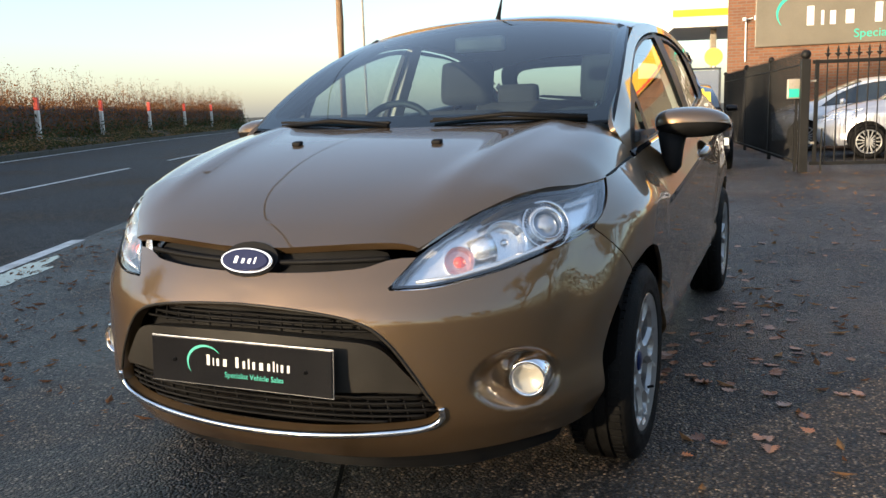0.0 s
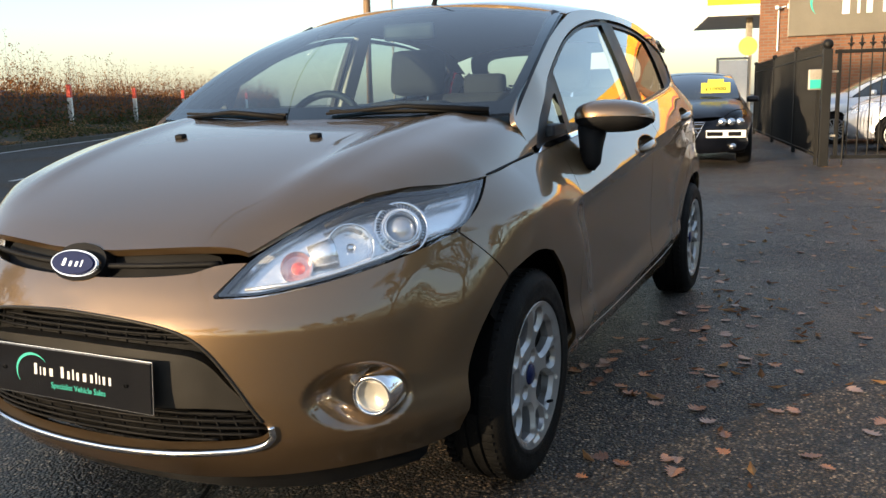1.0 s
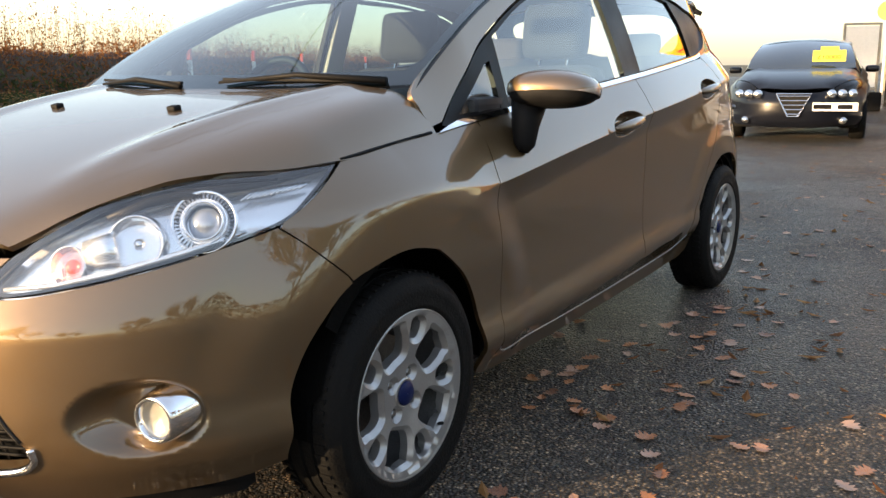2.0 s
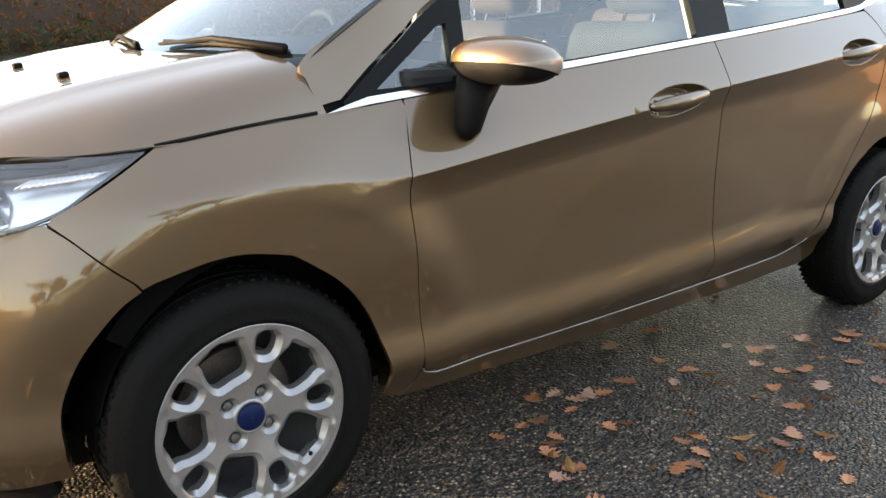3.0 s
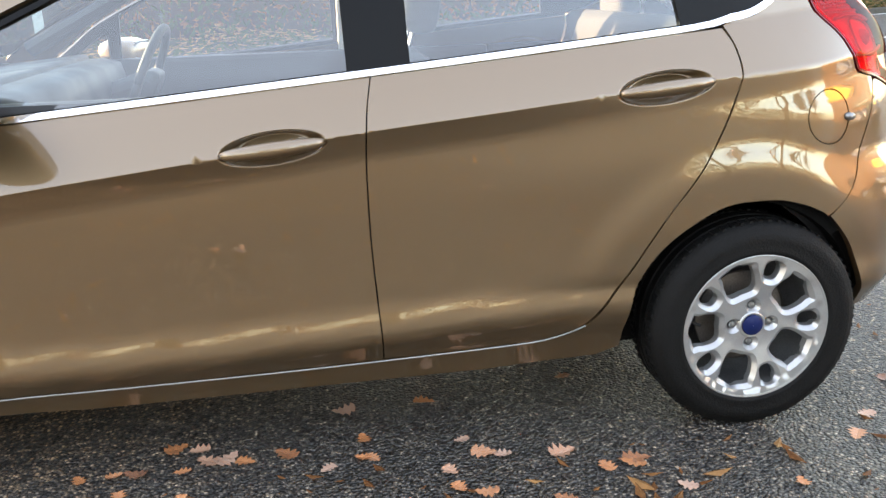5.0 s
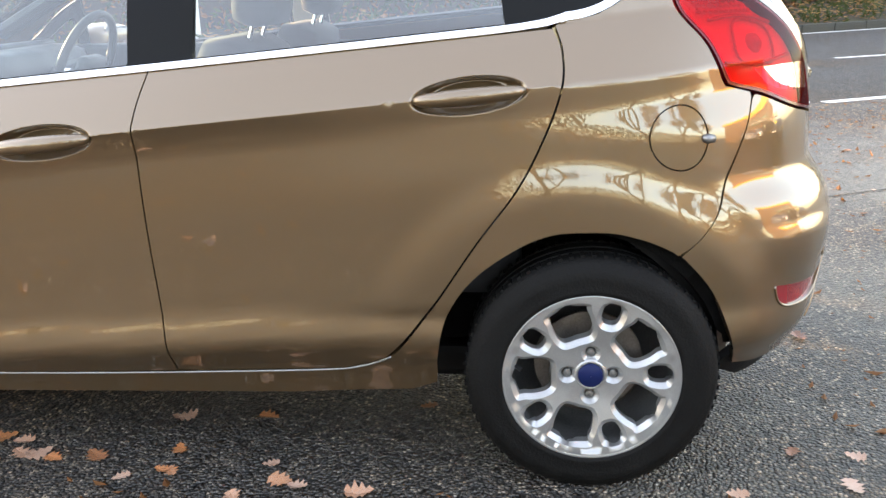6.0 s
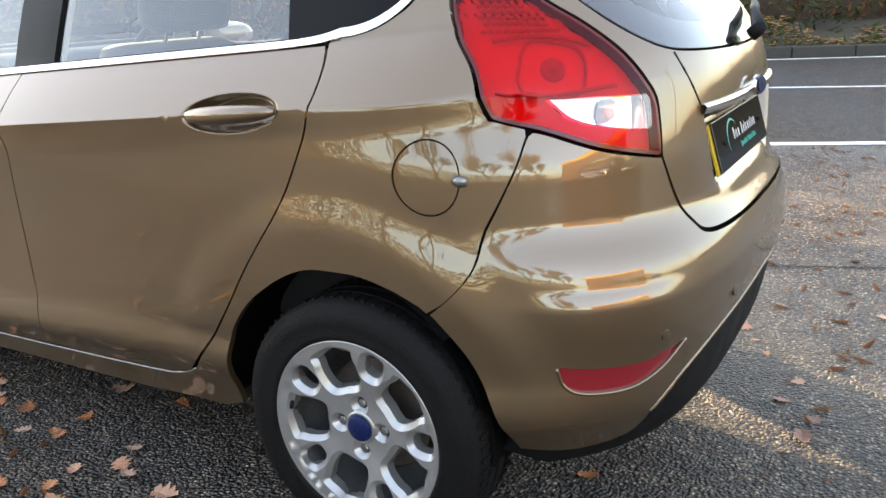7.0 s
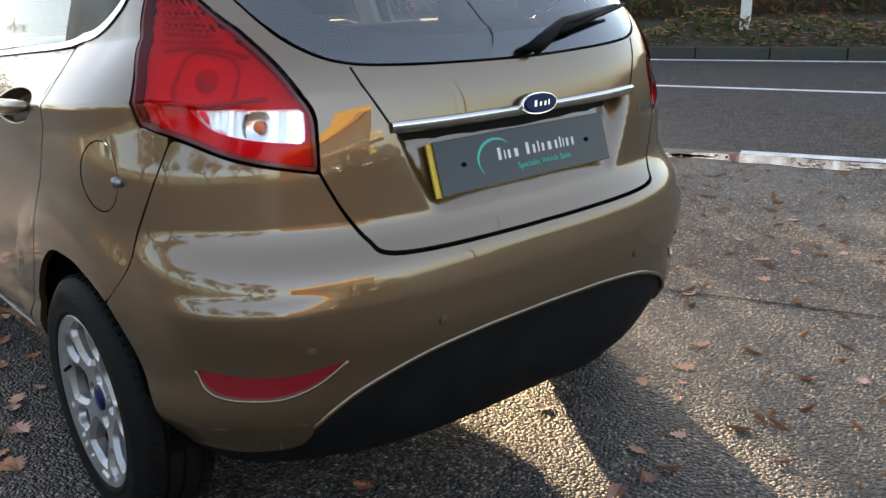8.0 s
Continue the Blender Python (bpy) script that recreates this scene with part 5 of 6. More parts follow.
for u, v in ((-0.17, -0.01), (0.17, -0.01), (0, -0.17)):
    part("spoke", tube([(0, -0.02, -0.02), (u, v, 0)], 0.014, 8), SILVERED, sw)
part("steering_column", tube([(-0.36, -0.47, 0.89), (-0.36, -0.78, 0.80)], 0.04, 10), TRIM, car)
part("interior_mirror", box((0.22, 0.03, 0.065), (0, -0.36, 1.295), 0.015), TRIM, car)
panel("headlining", [(0.0, -0.2), (0.95, -0.2), (0.95, 1.36), (0.0, 1.36)], PALETRIM, car, lambda u, y: roof(u, y) - np.array((0, 0, 0.035)), gap=0.1, sides="C", rim=0)
for s in (1, -1):
    part("inner_pillar", box((0.03, 0.11, 0.5), (s * 0.655, 0.26, 1.13), 0.01, pose(0, 0, 0, 0, -s * 20)), PALETRIM, car)
    part("rear_side_trim", box((0.05, 0.30, 0.27), (s * 0.70, 0.95, 0.815), 0.02), TRIM, car)
    part("door_card", box((0.05, 1.6, 0.5), (s * 0.70, 0.0, 0.70), 0.02), TRIM, car)
    part("inner_a_pillar", tube([(s * 0.64, -0.93, 1.0), (s * 0.60, -0.55, 1.19), (s * 0.535, -0.22, 1.325)], 0.03, 8), TRIM, car)
part("parcel_shelf", box((1.1, 0.42, 0.03), (0, 1.42, 0.98), 0.01), TRIM, car)
part("boot_lining", box((1.1, 0.5, 0.5), (0, 1.42, 0.70), 0.03), TRIM, car)


# ---------- the place ----------
ROAD = Vector((-0.42, 0.9075))  # along the road; ACROSS runs over it
ACROSS = Vector((0.9075, 0.42))


def at_road(s, d):
    return ROAD.x * s + ACROSS.x * d, ROAD.y * s + ACROSS.y * d


def asphalt(name, dark, pale, wet, stone=260.0):
    m = material(name, dark, 0.6)
    b = m.node_tree.nodes["Principled BSDF"]
    b.inputs["Specular IOR Level"].default_value = 0.5
    co = m.node_tree.nodes.new("ShaderNodeTexCoord")
    grit = m.node_tree.nodes.new("ShaderNodeTexVoronoi")
    grit.inputs["Scale"].default_value = stone
    patch, mid = node(m, "ShaderNodeTexNoise", Scale=0.45, Detail=6.0, Roughness=0.6), node(m, "ShaderNodeTexNoise", Scale=9.0, Detail=6.0)
    for t in (grit, patch, mid):
        link(m, co.outputs["Object"], t.inputs["Vector"])
    stones = ramp(m, grit.outputs["Color"], [(0.25, dark), (0.68, tuple((a + 0.75 * c) / 2 for a, c in zip(dark, pale))), (0.97, tuple(1.5 * c for c in pale))])
    patches = ramp(m, patch.outputs[0], [(0.36, (0.62, 0.62, 0.64)), (0.50, (0.95, 0.93, 0.90)), (0.64, (1.45, 1.14, 0.82))])
    mul = m.node_tree.nodes.new("ShaderNodeMix")
    mul.data_type, mul.blend_type = "RGBA", "MULTIPLY"
    mul.inputs[0].default_value = 1.0
    link(m, stones.outputs[0], mul.inputs[6]), link(m, patches.outputs[0], mul.inputs[7])
    clump = node(m, "ShaderNodeTexNoise", Scale=36.0, Detail=3.0)
    link(m, co.outputs["Object"], clump.inputs["Vector"])
    both = m.node_tree.nodes.new("ShaderNodeMix")
    both.inputs[0].default_value = 0.5
    link(m, mid.outputs[0], both.inputs[2]), link(m, clump.outputs[0], both.inputs[3])
    spots = ramp(m, both.outputs[0], [(0.42, (0.58, 0.58, 0.60)), (0.59, (1.45, 1.30, 1.12))])
    mul2 = m.node_tree.nodes.new("ShaderNodeMix")
    mul2.data_type, mul2.blend_type = "RGBA", "MULTIPLY"
    mul2.inputs[0].default_value = 1.0
    link(m, mul.outputs[2], mul2.inputs[6]), link(m, spots.outputs[0], mul2.inputs[7])
    # bitumen shows dark between the stones
    tar = ramp(m, grit.outputs["Distance"], [(0.30, (1.0, 1.0, 1.0)), (0.62, (0.16, 0.16, 0.17))])
    mul3 = m.node_tree.nodes.new("ShaderNodeMix")
    mul3.data_type, mul3.blend_type = "RGBA", "MULTIPLY"
    mul3.inputs[0].default_value = 1.0
    link(m, mul2.outputs[2], mul3.inputs[6]), link(m, tar.outputs[0], mul3.inputs[7])
    link(m, mul3.outputs[2], b.inputs["Base Color"])
    mr = node(m, "ShaderNodeMapRange", From_Min=0.38, From_Max=0.62, To_Min=wet[0], To_Max=wet[1])
    link(m, patch.outputs[0], mr.inputs[0]), link(m, mr.outputs[0], b.inputs["Roughness"])
    h = m.node_tree.nodes.new("ShaderNodeMath")
    h.operation = "MULTIPLY_ADD"
    link(m, grit.outputs["Distance"], h.inputs[0])
    h.inputs[1].default_value = -0.8
    link(m, mid.outputs[0], h.inputs[2])
    bp = node(m, "ShaderNodeBump", Strength=1.0, Distance=0.018)
    tall = m.node_tree.nodes.new("ShaderNodeMath")
    tall.operation, tall.inputs[1].default_value = "MULTIPLY_ADD", 0.32
    link(m, grit.outputs["Color"], tall.inputs[0]), link(m, h.outputs[0], tall.inputs[2])
    link(m, tall.outputs[0], bp.inputs["Height"]), link(m, bp.outputs[0], b.inputs["Normal"])
    return m


YARD = asphalt("wet_yard_asphalt", (0.010, 0.010, 0.010), (0.305, 0.280, 0.243), (0.38, 0.66), 105)
TARMAC = asphalt("road_asphalt", (0.026, 0.026, 0.026), (0.19, 0.178, 0.162), (0.72, 0.90), 110)
LINE = mottled("worn_line_paint", [(0.35, (0.35, 0.34, 0.32)), (0.6, (0.72, 0.71, 0.68))], 6, (0.5, 0.8), 0.2, 90)
EARTH = mottled("verge_soil", [(0.3, (0.02, 0.016, 0.010)), (0.5, (0.045, 0.034, 0.02)), (0.7, (0.04, 0.055, 0.016))], 1.5, (0.8, 0.95), 0.5, 30)
# dark both from moss and from the kerb's shade, put into the colour
KERB = mottled("kerb_concrete", [(0.3, (0.018, 0.018, 0.014)), (0.7, (0.05, 0.046, 0.036))], 5, (0.7, 0.9), 0.3, 80)


def strip(name, s0, s1, d0, d1, z, mat, parent=None, label=""):
    """A flat strip along the road; d0 and d1 are functions of s."""
    n = max(2, int((s1 - s0) / 2.0) + 1)
    ss = np.linspace(s0, s1, n)
    vs = [(*at_road(s, d0(s)), z) for s in ss] + [(*at_road(s, d1(s)), z) for s in ss]
    fs = [(k, k + 1, n + k + 1, n + k) for k in range(n - 1)]
    ob = mesh_object(name, vs, fs, mat, parent, label, smooth=False)
    ob.data.update()
    if ob.data.polygons[0].normal.z < 0:
        ob.data.flip_normals()
    return ob


far_d = curve([-60, -10, 0, 3, 23, 40, 90], [-9.5, -9.5, -9.55, -9.9, -12.2, -13.2, -14.0])
ground = mesh_object("ground", [(-600, -600, -0.02), (600, -600, -0.02), (600, 600, -0.02), (-600, 600, -0.02)], [(0, 1, 2, 3)], EARTH, smooth=False)
tagged(ground, "bare soil and grass running to the horizon", "ground", kind="structure")
yard = strip("forecourt", -45, 70, lambda s: -3.45, lambda s: 40.0, 0.0, YARD)
tagged(yard, "wet dark asphalt forecourt strewn with oak leaves", "forecourt", kind="structure")
road = strip("road", -60, 90, lambda s: far_d(s), lambda s: -3.45, -0.004, TARMAC)
tagged(road, "grey asphalt road with white lines", "road", kind="structure")
for nm, s0, s1, d, w in (("edge_line", -60, 90, None, 0.10), ("centre_line", -44.9, 60, -6.75, 0.10)):
    if d is None:
        o = strip(nm, s0, s1, lambda s: far_d(s) + 0.15, lambda s: far_d(s) + 0.27, 0.002, LINE)
        tagged(o, "thin worn white edge line", "road line", kind="structure")
    else:
        for s in np.arange(s0, s1, 9.0):
            o = strip(nm, s, s + 6.0, lambda q: d, lambda q: d + w, 0.002, LINE)
            tagged(o, "worn white centre dash", "road line", "centre dashes", "structure")
for s in np.arange(-31.94, 45, 4.2):
    o = strip("give_way_line", s, s + 2.05, lambda q: -3.50, lambda q: -3.38, 0.004, LINE)
    tagged(o, "worn white dash at the forecourt edge", "road line", "edge dashes", "structure")

# kerb, verge, hedge across the road
GRASS = leafy(mottled("verge_grass", [(0.3, (0.03, 0.04, 0.012)), (0.5, (0.06, 0.08, 0.022)), (0.7, (0.11, 0.10, 0.04))], 3, (0.7, 0.9), 0.4, 60))
BROWNLEAF = leafy(mottled("hedge_leaf_brown", [(0.3, (0.08, 0.032, 0.012)), (0.5, (0.21, 0.085, 0.026)), (0.7, (0.36, 0.17, 0.055))], 2.2, (0.6, 0.85), 0, 30), 0.55)
GREENLEAF = leafy(mottled("hedge_leaf_green", [(0.3, (0.018, 0.028, 0.008)), (0.5, (0.045, 0.06, 0.015)), (0.7, (0.10, 0.11, 0.03))], 1.5, (0.5, 0.8), 0, 30))
VERGELEAF = leafy(mottled("verge_leaf", [(0.3, (0.16, 0.07, 0.025)), (0.5, (0.36, 0.18, 0.06)), (0.7, (0.52, 0.33, 0.14))], 6, (0.6, 0.85), 0, 30))
TWIG = mottled("twig_bark", [(0.3, (0.022, 0.013, 0.008)), (0.7, (0.07, 0.042, 0.025))], 6, (0.7, 0.9), 0, 60)
BARK = mottled("tree_bark", [(0.3, (0.03, 0.024, 0.018)), (0.7, (0.10, 0.08, 0.06))], 5, (0.8, 0.95), 0.6, 40)

KSTONE = 0.915
kerb = thing("kerb", "dark mossy concrete kerb stones along the verge", "kerb", kind="structure")
kerb_mesh = None
for i, s in enumerate(np.arange(-20, 60, KSTONE + 0.012)):
    x, y = at_road(s, float(far_d(s)) - 0.07)
    x2, y2 = at_road(s + KSTONE, float(far_d(s + KSTONE)) - 0.07)
    if kerb_mesh is None:
        o = part("kerb_stone", box((KSTONE, 0.14, 0.30), (KSTONE / 2, 0, 0), 0.012), KERB, kerb)
        kerb_mesh = o.data
    else:
        o = new("kerb_stone", kerb_mesh)
        o.parent = kerb
    o.matrix_basis = pose(x, y, 0.0, 0, 0, math.degrees(math.atan2(y2 - y, x2 - x)))


def bank_z(s, e):
    """The verge's height e metres behind the kerb."""
    return 0.13 + 0.32 * step(0.0, 1.6, e) + 0.05 * math.sin(0.9 * s) * step(0.2, 1, e)


ss, es = np.arange(-40, 90, 0.8), (0.0, 0.3, 0.8, 1.3, 2.0, 3.0, 5.0)
vs = [(*at_road(s, float(far_d(s)) - 0.14 - e), float(bank_z(s, e)) + 0.03 * noise.noise((s, e * 3, 0))) for s in ss for e in es]
n = len(es)
verge = mesh_object("verge", vs, [(k * n + j, k * n + j + 1, (k + 1) * n + j + 1, (k + 1) * n + j) for k in range(len(ss) - 1) for j in range(n - 1)], EARTH)
if verge.data.polygons[0].normal.z < 0:
    verge.data.flip_normals()
tagged(verge, "raised verge of soil and rough grass", "verge", kind="structure")


def scatter(name, centres, sizes, mat, label, category, flat=False, long=1.6):
    """Many small leaves as one mesh: folded pointed quads, turned at random."""
    rng = np.random.default_rng(len(centres))
    n = len(centres)
    d1 = rng.normal(size=(n, 3))
    d1 /= np.linalg.norm(d1, axis=1, keepdims=True)
    d2 = np.cross(d1, rng.normal(size=(n, 3)))
    d2 /= np.linalg.norm(d2, axis=1, keepdims=True)
    if flat:
        d1[:, 2] *= 0.12
        d1 /= np.linalg.norm(d1, axis=1, keepdims=True)
        d2 = np.cross(d1, (0, 0, 1.0)) + rng.normal(size=(n, 3)) * 0.08
        d2 /= np.linalg.norm(d2, axis=1, keepdims=True)
    s = np.asarray(sizes)[:, None]
    a, b = d1 * s * long, d2 * s * 0.55
    up = np.cross(d1, d2) * s * 0.25
    v = np.stack([centres - a, centres + b + up, centres + a, centres - b + up], 1).reshape(-1, 3)
    f = np.arange(4 * n).reshape(-1, 4)
    ob = mesh_object(name, v, f, mat, smooth=False)
    return tagged(ob, label, category, kind="stuff")


rng = np.random.default_rng(5)


def hedge_points(count, z0, z1, s0, s1, near, deep, power=1.0):
    s = rng.uniform(s0, s1, count)
    e = near + deep * rng.random(count)
    top = z1 + 0.18 * np.sin(0.55 * s) + 0.12 * np.sin(1.7 * s + 1) + 0.08 * np.sin(4.1 * s)
    z = z0 + (top - z0) * rng.random(count) ** power
    d = far_d(s) - 0.14 - e
    return np.stack([ROAD.x * s + ACROSS.x * d, ROAD.y * s + ACROSS.y * d, z], 1)


core_s = np.arange(-32, 75, 0.7)
vs = []
for s in core_s:
    for e, z in ((1.9, 0.3), (1.75, 0.9), (1.9, 1.5), (2.4, 1.68), (2.9, 1.5), (3.0, 0.3)):
        w = 0.16 * noise.noise((s * 0.8, e * 2, z * 2))
        vs.append((*at_road(s, float(far_d(s)) - 0.14 - e - w), z + 0.15 * noise.noise((s * 0.5, 3, z))))
core = mesh_object("hedge_stems", vs, [(6 * k + j, 6 * k + j + 1, 6 * k + 7 + j, 6 * k + 6 + j) for k in range(len(core_s) - 1) for j in range(5)], TWIG)
tagged(core, "dense dark mass of hedge stems", "hedge", kind="stuff")
pts = np.concatenate([hedge_points(26000, 0.45, 1.85, -30, 20, 1.25, 1.9), hedge_points(22000, 0.5, 1.95, 20, 72, 1.2, 2.0)])
scatter("hedge_leaves", pts, rng.uniform(0.025, 0.06, len(pts)), BROWNLEAF, "dry brown hedge leaves lit from behind", "hedge")
pts = np.concatenate([hedge_points(11000, 0.25, 0.95, -30, 72, 0.8, 1.4), hedge_points(4000, 0.3, 1.5, -30, 72, 1.2, 1.5)])
scatter("undergrowth", pts, rng.uniform(0.03, 0.07, len(pts)), GREENLEAF, "green ivy and bramble at the hedge foot", "undergrowth")
pts = hedge_points(16000, 0.12, 0.36, -30, 72, 0.05, 1.4)
scatter("verge_grass", pts, rng.uniform(0.03, 0.06, len(pts)), GRASS, "rough tufts of verge grass", "grass", long=2.2)
pts = hedge_points(26000, 0.15, 0.42, -20, 60, 0.02, 1.7)
scatter("verge_leaves", pts, rng.uniform(0.02, 0.05, len(pts)), VERGELEAF, "fallen brown leaves covering the verge", "leaves", flat=True)
# unseen leaf screen, its heights and low stretch set to shape the sun's patches
pts = np.concatenate([hedge_points(700, 1.2, 2.6, -6.8, -5.5, 1.5, 1.8), hedge_points(8800, 1.2, 2.65, -30, -12.6, 1.5, 1.8), hedge_points(900, 1.2, 1.80, -12.6, -9.2, 1.5, 1.8)])
scatter("hedgerow_leaves", pts, rng.uniform(0.045, 0.085, len(pts)), BROWNLEAF, "tall brown hedgerow thicket towards the low sun", "hedge")
# tall thin stems with seed heads over the hedge
bm_v, bm_f, tips = [], [], []
for k in range(2600):
    s = rng.uniform(-30, 72)
    x, y = at_road(s, float(far_d(s)) - 0.14 - rng.uniform(1.3, 2.9))
    h = rng.uniform(1.95, 2.55) + (0.9 * rng.random() ** 3)
    p = np.array((x, y, 1.2))
    lean = rng.normal(size=2) * 0.16
    w = 0.005
    for j in range(3):
        q = p + np.array((lean[0] * 0.33, lean[1] * 0.33, (h - 1.2) / 3)) + rng.normal(size=3) * 0.03
        b = len(bm_v)
        side = np.array((ROAD.x, ROAD.y, 0)) * w
        cross = np.array((ACROSS.x, ACROSS.y, 0)) * w
        bm_v += [p - side, p + side, p + cross, q - side * 0.8, q + side * 0.8, q + cross * 0.8]
        bm_f += [(b, b + 1, b + 4, b + 3), (b + 1, b + 2, b + 5, b + 4), (b + 2, b, b + 3, b + 5)]
        p, w = q, w * 0.8
        for _ in range(4):
            tips.append(p + rng.normal(size=3) * (0.07, 0.07, 0.08))
tagged(mesh_object("hedge_twigs", bm_v, bm_f, TWIG, smooth=False), "thin bare twigs standing over the hedge", "twigs", kind="stuff")
scatter("twig_leaves", np.array(tips), rng.uniform(0.015, 0.035, len(tips)), BROWNLEAF, "sparse russet leaves on the twigs", "leaves")

# marker posts in the verge
REDPAINT = mottled("red_post_paint", [(0.3, (0.45, 0.035, 0.02)), (0.7, (0.62, 0.07, 0.04))], 9, (0.4, 0.6), 0.05, 80)
WHITEPAINT = mottled("white_post_paint", [(0.3, (0.55, 0.53, 0.48)), (0.7, (0.75, 0.73, 0.68))], 7, (0.5, 0.7), 0.05, 80)
first = None
for s, e in ((0.9, 0.75), (-8.5, 0.8), (27.8, 1.3), (35.5, 1.3), (43.4, 1.3), (51.2, 1.3), (59.0, 1.3)):
    x, y = at_road(s, float(far_d(s)) - 0.14 - e)
    if first is None:
        first = thing("marker_post", "white verge marker post with red top and black foot", "marker post", (x, y, 0.1), 0, "verge posts")
        part("post", box((0.11, 0.11, 1.05), (0, 0, 0.72), 0.012), WHITEPAINT, first)
        part("red_top", box((0.116, 0.116, 0.42), (0, 0, 1.42), 0.014), REDPAINT, first, "faded red top")
        part("foot", box((0.12, 0.12, 0.22), (0, 0, 0.11), 0.012), PLASTIC, first, "black foot")
    else:
        copy_thing(first, pose(x, y, 0.12, 0, 0, 24)).scale = (1.35, 1.35, 1.12) if s > 10 else (1, 1, 1)

# lamp post and overhead cable
GALV = mottled("galvanised_steel", [(0.3, (0.24, 0.22, 0.18)), (0.7, (0.38, 0.35, 0.30))], 6, (0.4, 0.6), 0, 60, metal=0.4)
WOOD = mottled("pole_timber", [(0.3, (0.12, 0.075, 0.04)), (0.7, (0.25, 0.165, 0.09))], 5, (0.7, 0.9), 0.2, 60)
lp = thing("utility_pole", "tall brown timber utility pole", "utility pole", (-12.9, 21.3, 0.0))
part("pole", tube([(0, 0, 0), (0.02, 0, 4), (0.0, 0, 9)], [0.14, 0.12, 0.09], 14), WOOD, lp, smooth=True)
part("crossarm", box((1.4, 0.09, 0.10), (0, 0, 8.6), 0.01), WOOD, lp)
cable = thing("overhead_cable", "thin black overhead cable", "cable")
a, b = Vector((-12.9, 21.3, 8.7)), Vector((5.5, -26, 7.4))
part("wire", tube([a.lerp(b, t) - Vector((0, 0, 2.2 * 4 * t * (1 - t) * 0.35)) for t in np.linspace(0, 1, 24)], 0.016, 6), PLASTIC, cable)
sp = thing("steel_mast", "slim grey steel mast far off", "mast", (-14.0, 25.0, 0.0))
part("mast", tube([(0, 0, 0), (0, 0, 8)], [0.05, 0.035], 8), GALV, sp)

# building with the dealer's sign
BRICK = material("orange_brick", (0.30, 0.13, 0.06), 0.85)
bn = BRICK.node_tree.nodes
btex = bn.new("ShaderNodeTexBrick")
btex.inputs["Scale"].default_value, btex.inputs["Mortar Size"].default_value = 1.0, 0.010
btex.inputs["Brick Width"].default_value, btex.inputs["Row Height"].default_value = 0.225, 0.075
btex.inputs["Color1"].default_value, btex.inputs["Color2"].default_value, btex.inputs["Mortar"].default_value = (0.19, 0.085, 0.040, 1), (0.13, 0.054, 0.027, 1), (0.14, 0.11, 0.085, 1)
bco, bsep, bcomb = bn.new("ShaderNodeTexCoord"), bn.new("ShaderNodeSeparateXYZ"), bn.new("ShaderNodeCombineXYZ")
link(BRICK, bco.outputs["Object"], bsep.inputs[0])
link(BRICK, bsep.outputs[0], bcomb.inputs[0]), link(BRICK, bsep.outputs[2], bcomb.inputs[1])
link(BRICK, bcomb.outputs[0], btex.inputs["Vector"])
link(BRICK, btex.outputs[0], bn["Principled BSDF"].inputs["Base Color"])
SIGN = mottled("sign_board_grey", [(0.3, (0.11, 0.098, 0.072)), (0.7, (0.145, 0.13, 0.10))], 2, (0.35, 0.5), 0, 40)
FASCIA = mottled("yellow_fascia", [(0.3, (0.70, 0.40, 0.015)), (0.7, (0.80, 0.50, 0.03))], 2, (0.3, 0.45), 0, 40)
PANELWHITE = mottled("white_panel", [(0.3, (0.66, 0.66, 0.64)), (0.7, (0.80, 0.80, 0.78))], 2, (0.35, 0.5), 0, 40)
WTURN = 4.0
bld = thing("brick_building", "orange brick commercial building with a yellow roof fascia", "building", (-0.86, 20.6, 0.0), WTURN)
part("front_wall", box((14.0, 0.3, 5.0), (7.0, 0.15, 2.5)), BRICK, bld)
part("side_wall", box((0.3, 9.0, 5.0), (0.15, 4.8, 2.5)), BRICK, bld)
part("roof", box((14.2, 9.6, 0.2), (7.0, 4.7, 5.1), 0.02), SATIN, bld)
part("fascia", box((14.6, 0.25, 0.75), (7.1, -0.15, 5.15), 0.03), FASCIA, bld, "bright yellow roof fascia")
part("fascia_stripe", box((14.6, 0.02, 0.08), (7.1, -0.29, 4.86)), REDPAINT, bld)
sg = thing("dealer_sign", "dark olive dealer sign board with teal crescent", "sign", tuple(Matrix.Translation((-0.86, 20.6, 0)) @ pose(0, 0, 0, 0, 0, WTURN) @ Vector((0.68, -0.06, 0))), WTURN)
part("board", box((6.6, 0.06, 1.75), (3.3, 0, 3.27), 0.015), SIGN, sg)
flat = lambda u, v: (u, -0.034, v)  # noqa: E731
swoosh(sg, (1.12, 3.22), 0.50, TEAL, flat)
print_bars(sg, name_bars(1.12, 2.88, 4.6, 0.48, NAME), WHITE, flat, "white painted name")
words("wording", "Specialist Vehicle Sales", 0.30, TEAL, sg, Matrix.Translation((3.7, -0.034, 2.62)) @ pose(0, 0, 0, 90), "teal lettering")
cc = thing("security_camera", "small white security camera on conduit", "camera", tuple(Matrix.Translation((-0.86, 20.6, 0)) @ pose(0, 0, 0, 0, 0, WTURN) @ Vector((0.42, -0.03, 0))), WTURN)
part("conduit", tube([(0.03, 0, 2.05), (0.03, 0, 3.12)], 0.02, 8), PANELWHITE, cc)
part("arm", tube([(0.03, 0, 3.12), (0.2, -0.05, 3.15)], 0.018, 8), PANELWHITE, cc)
part("camera_body", box((0.09, 0.16, 0.09), (-0.01, -0.1, 3.12), 0.02), PANELWHITE, cc)
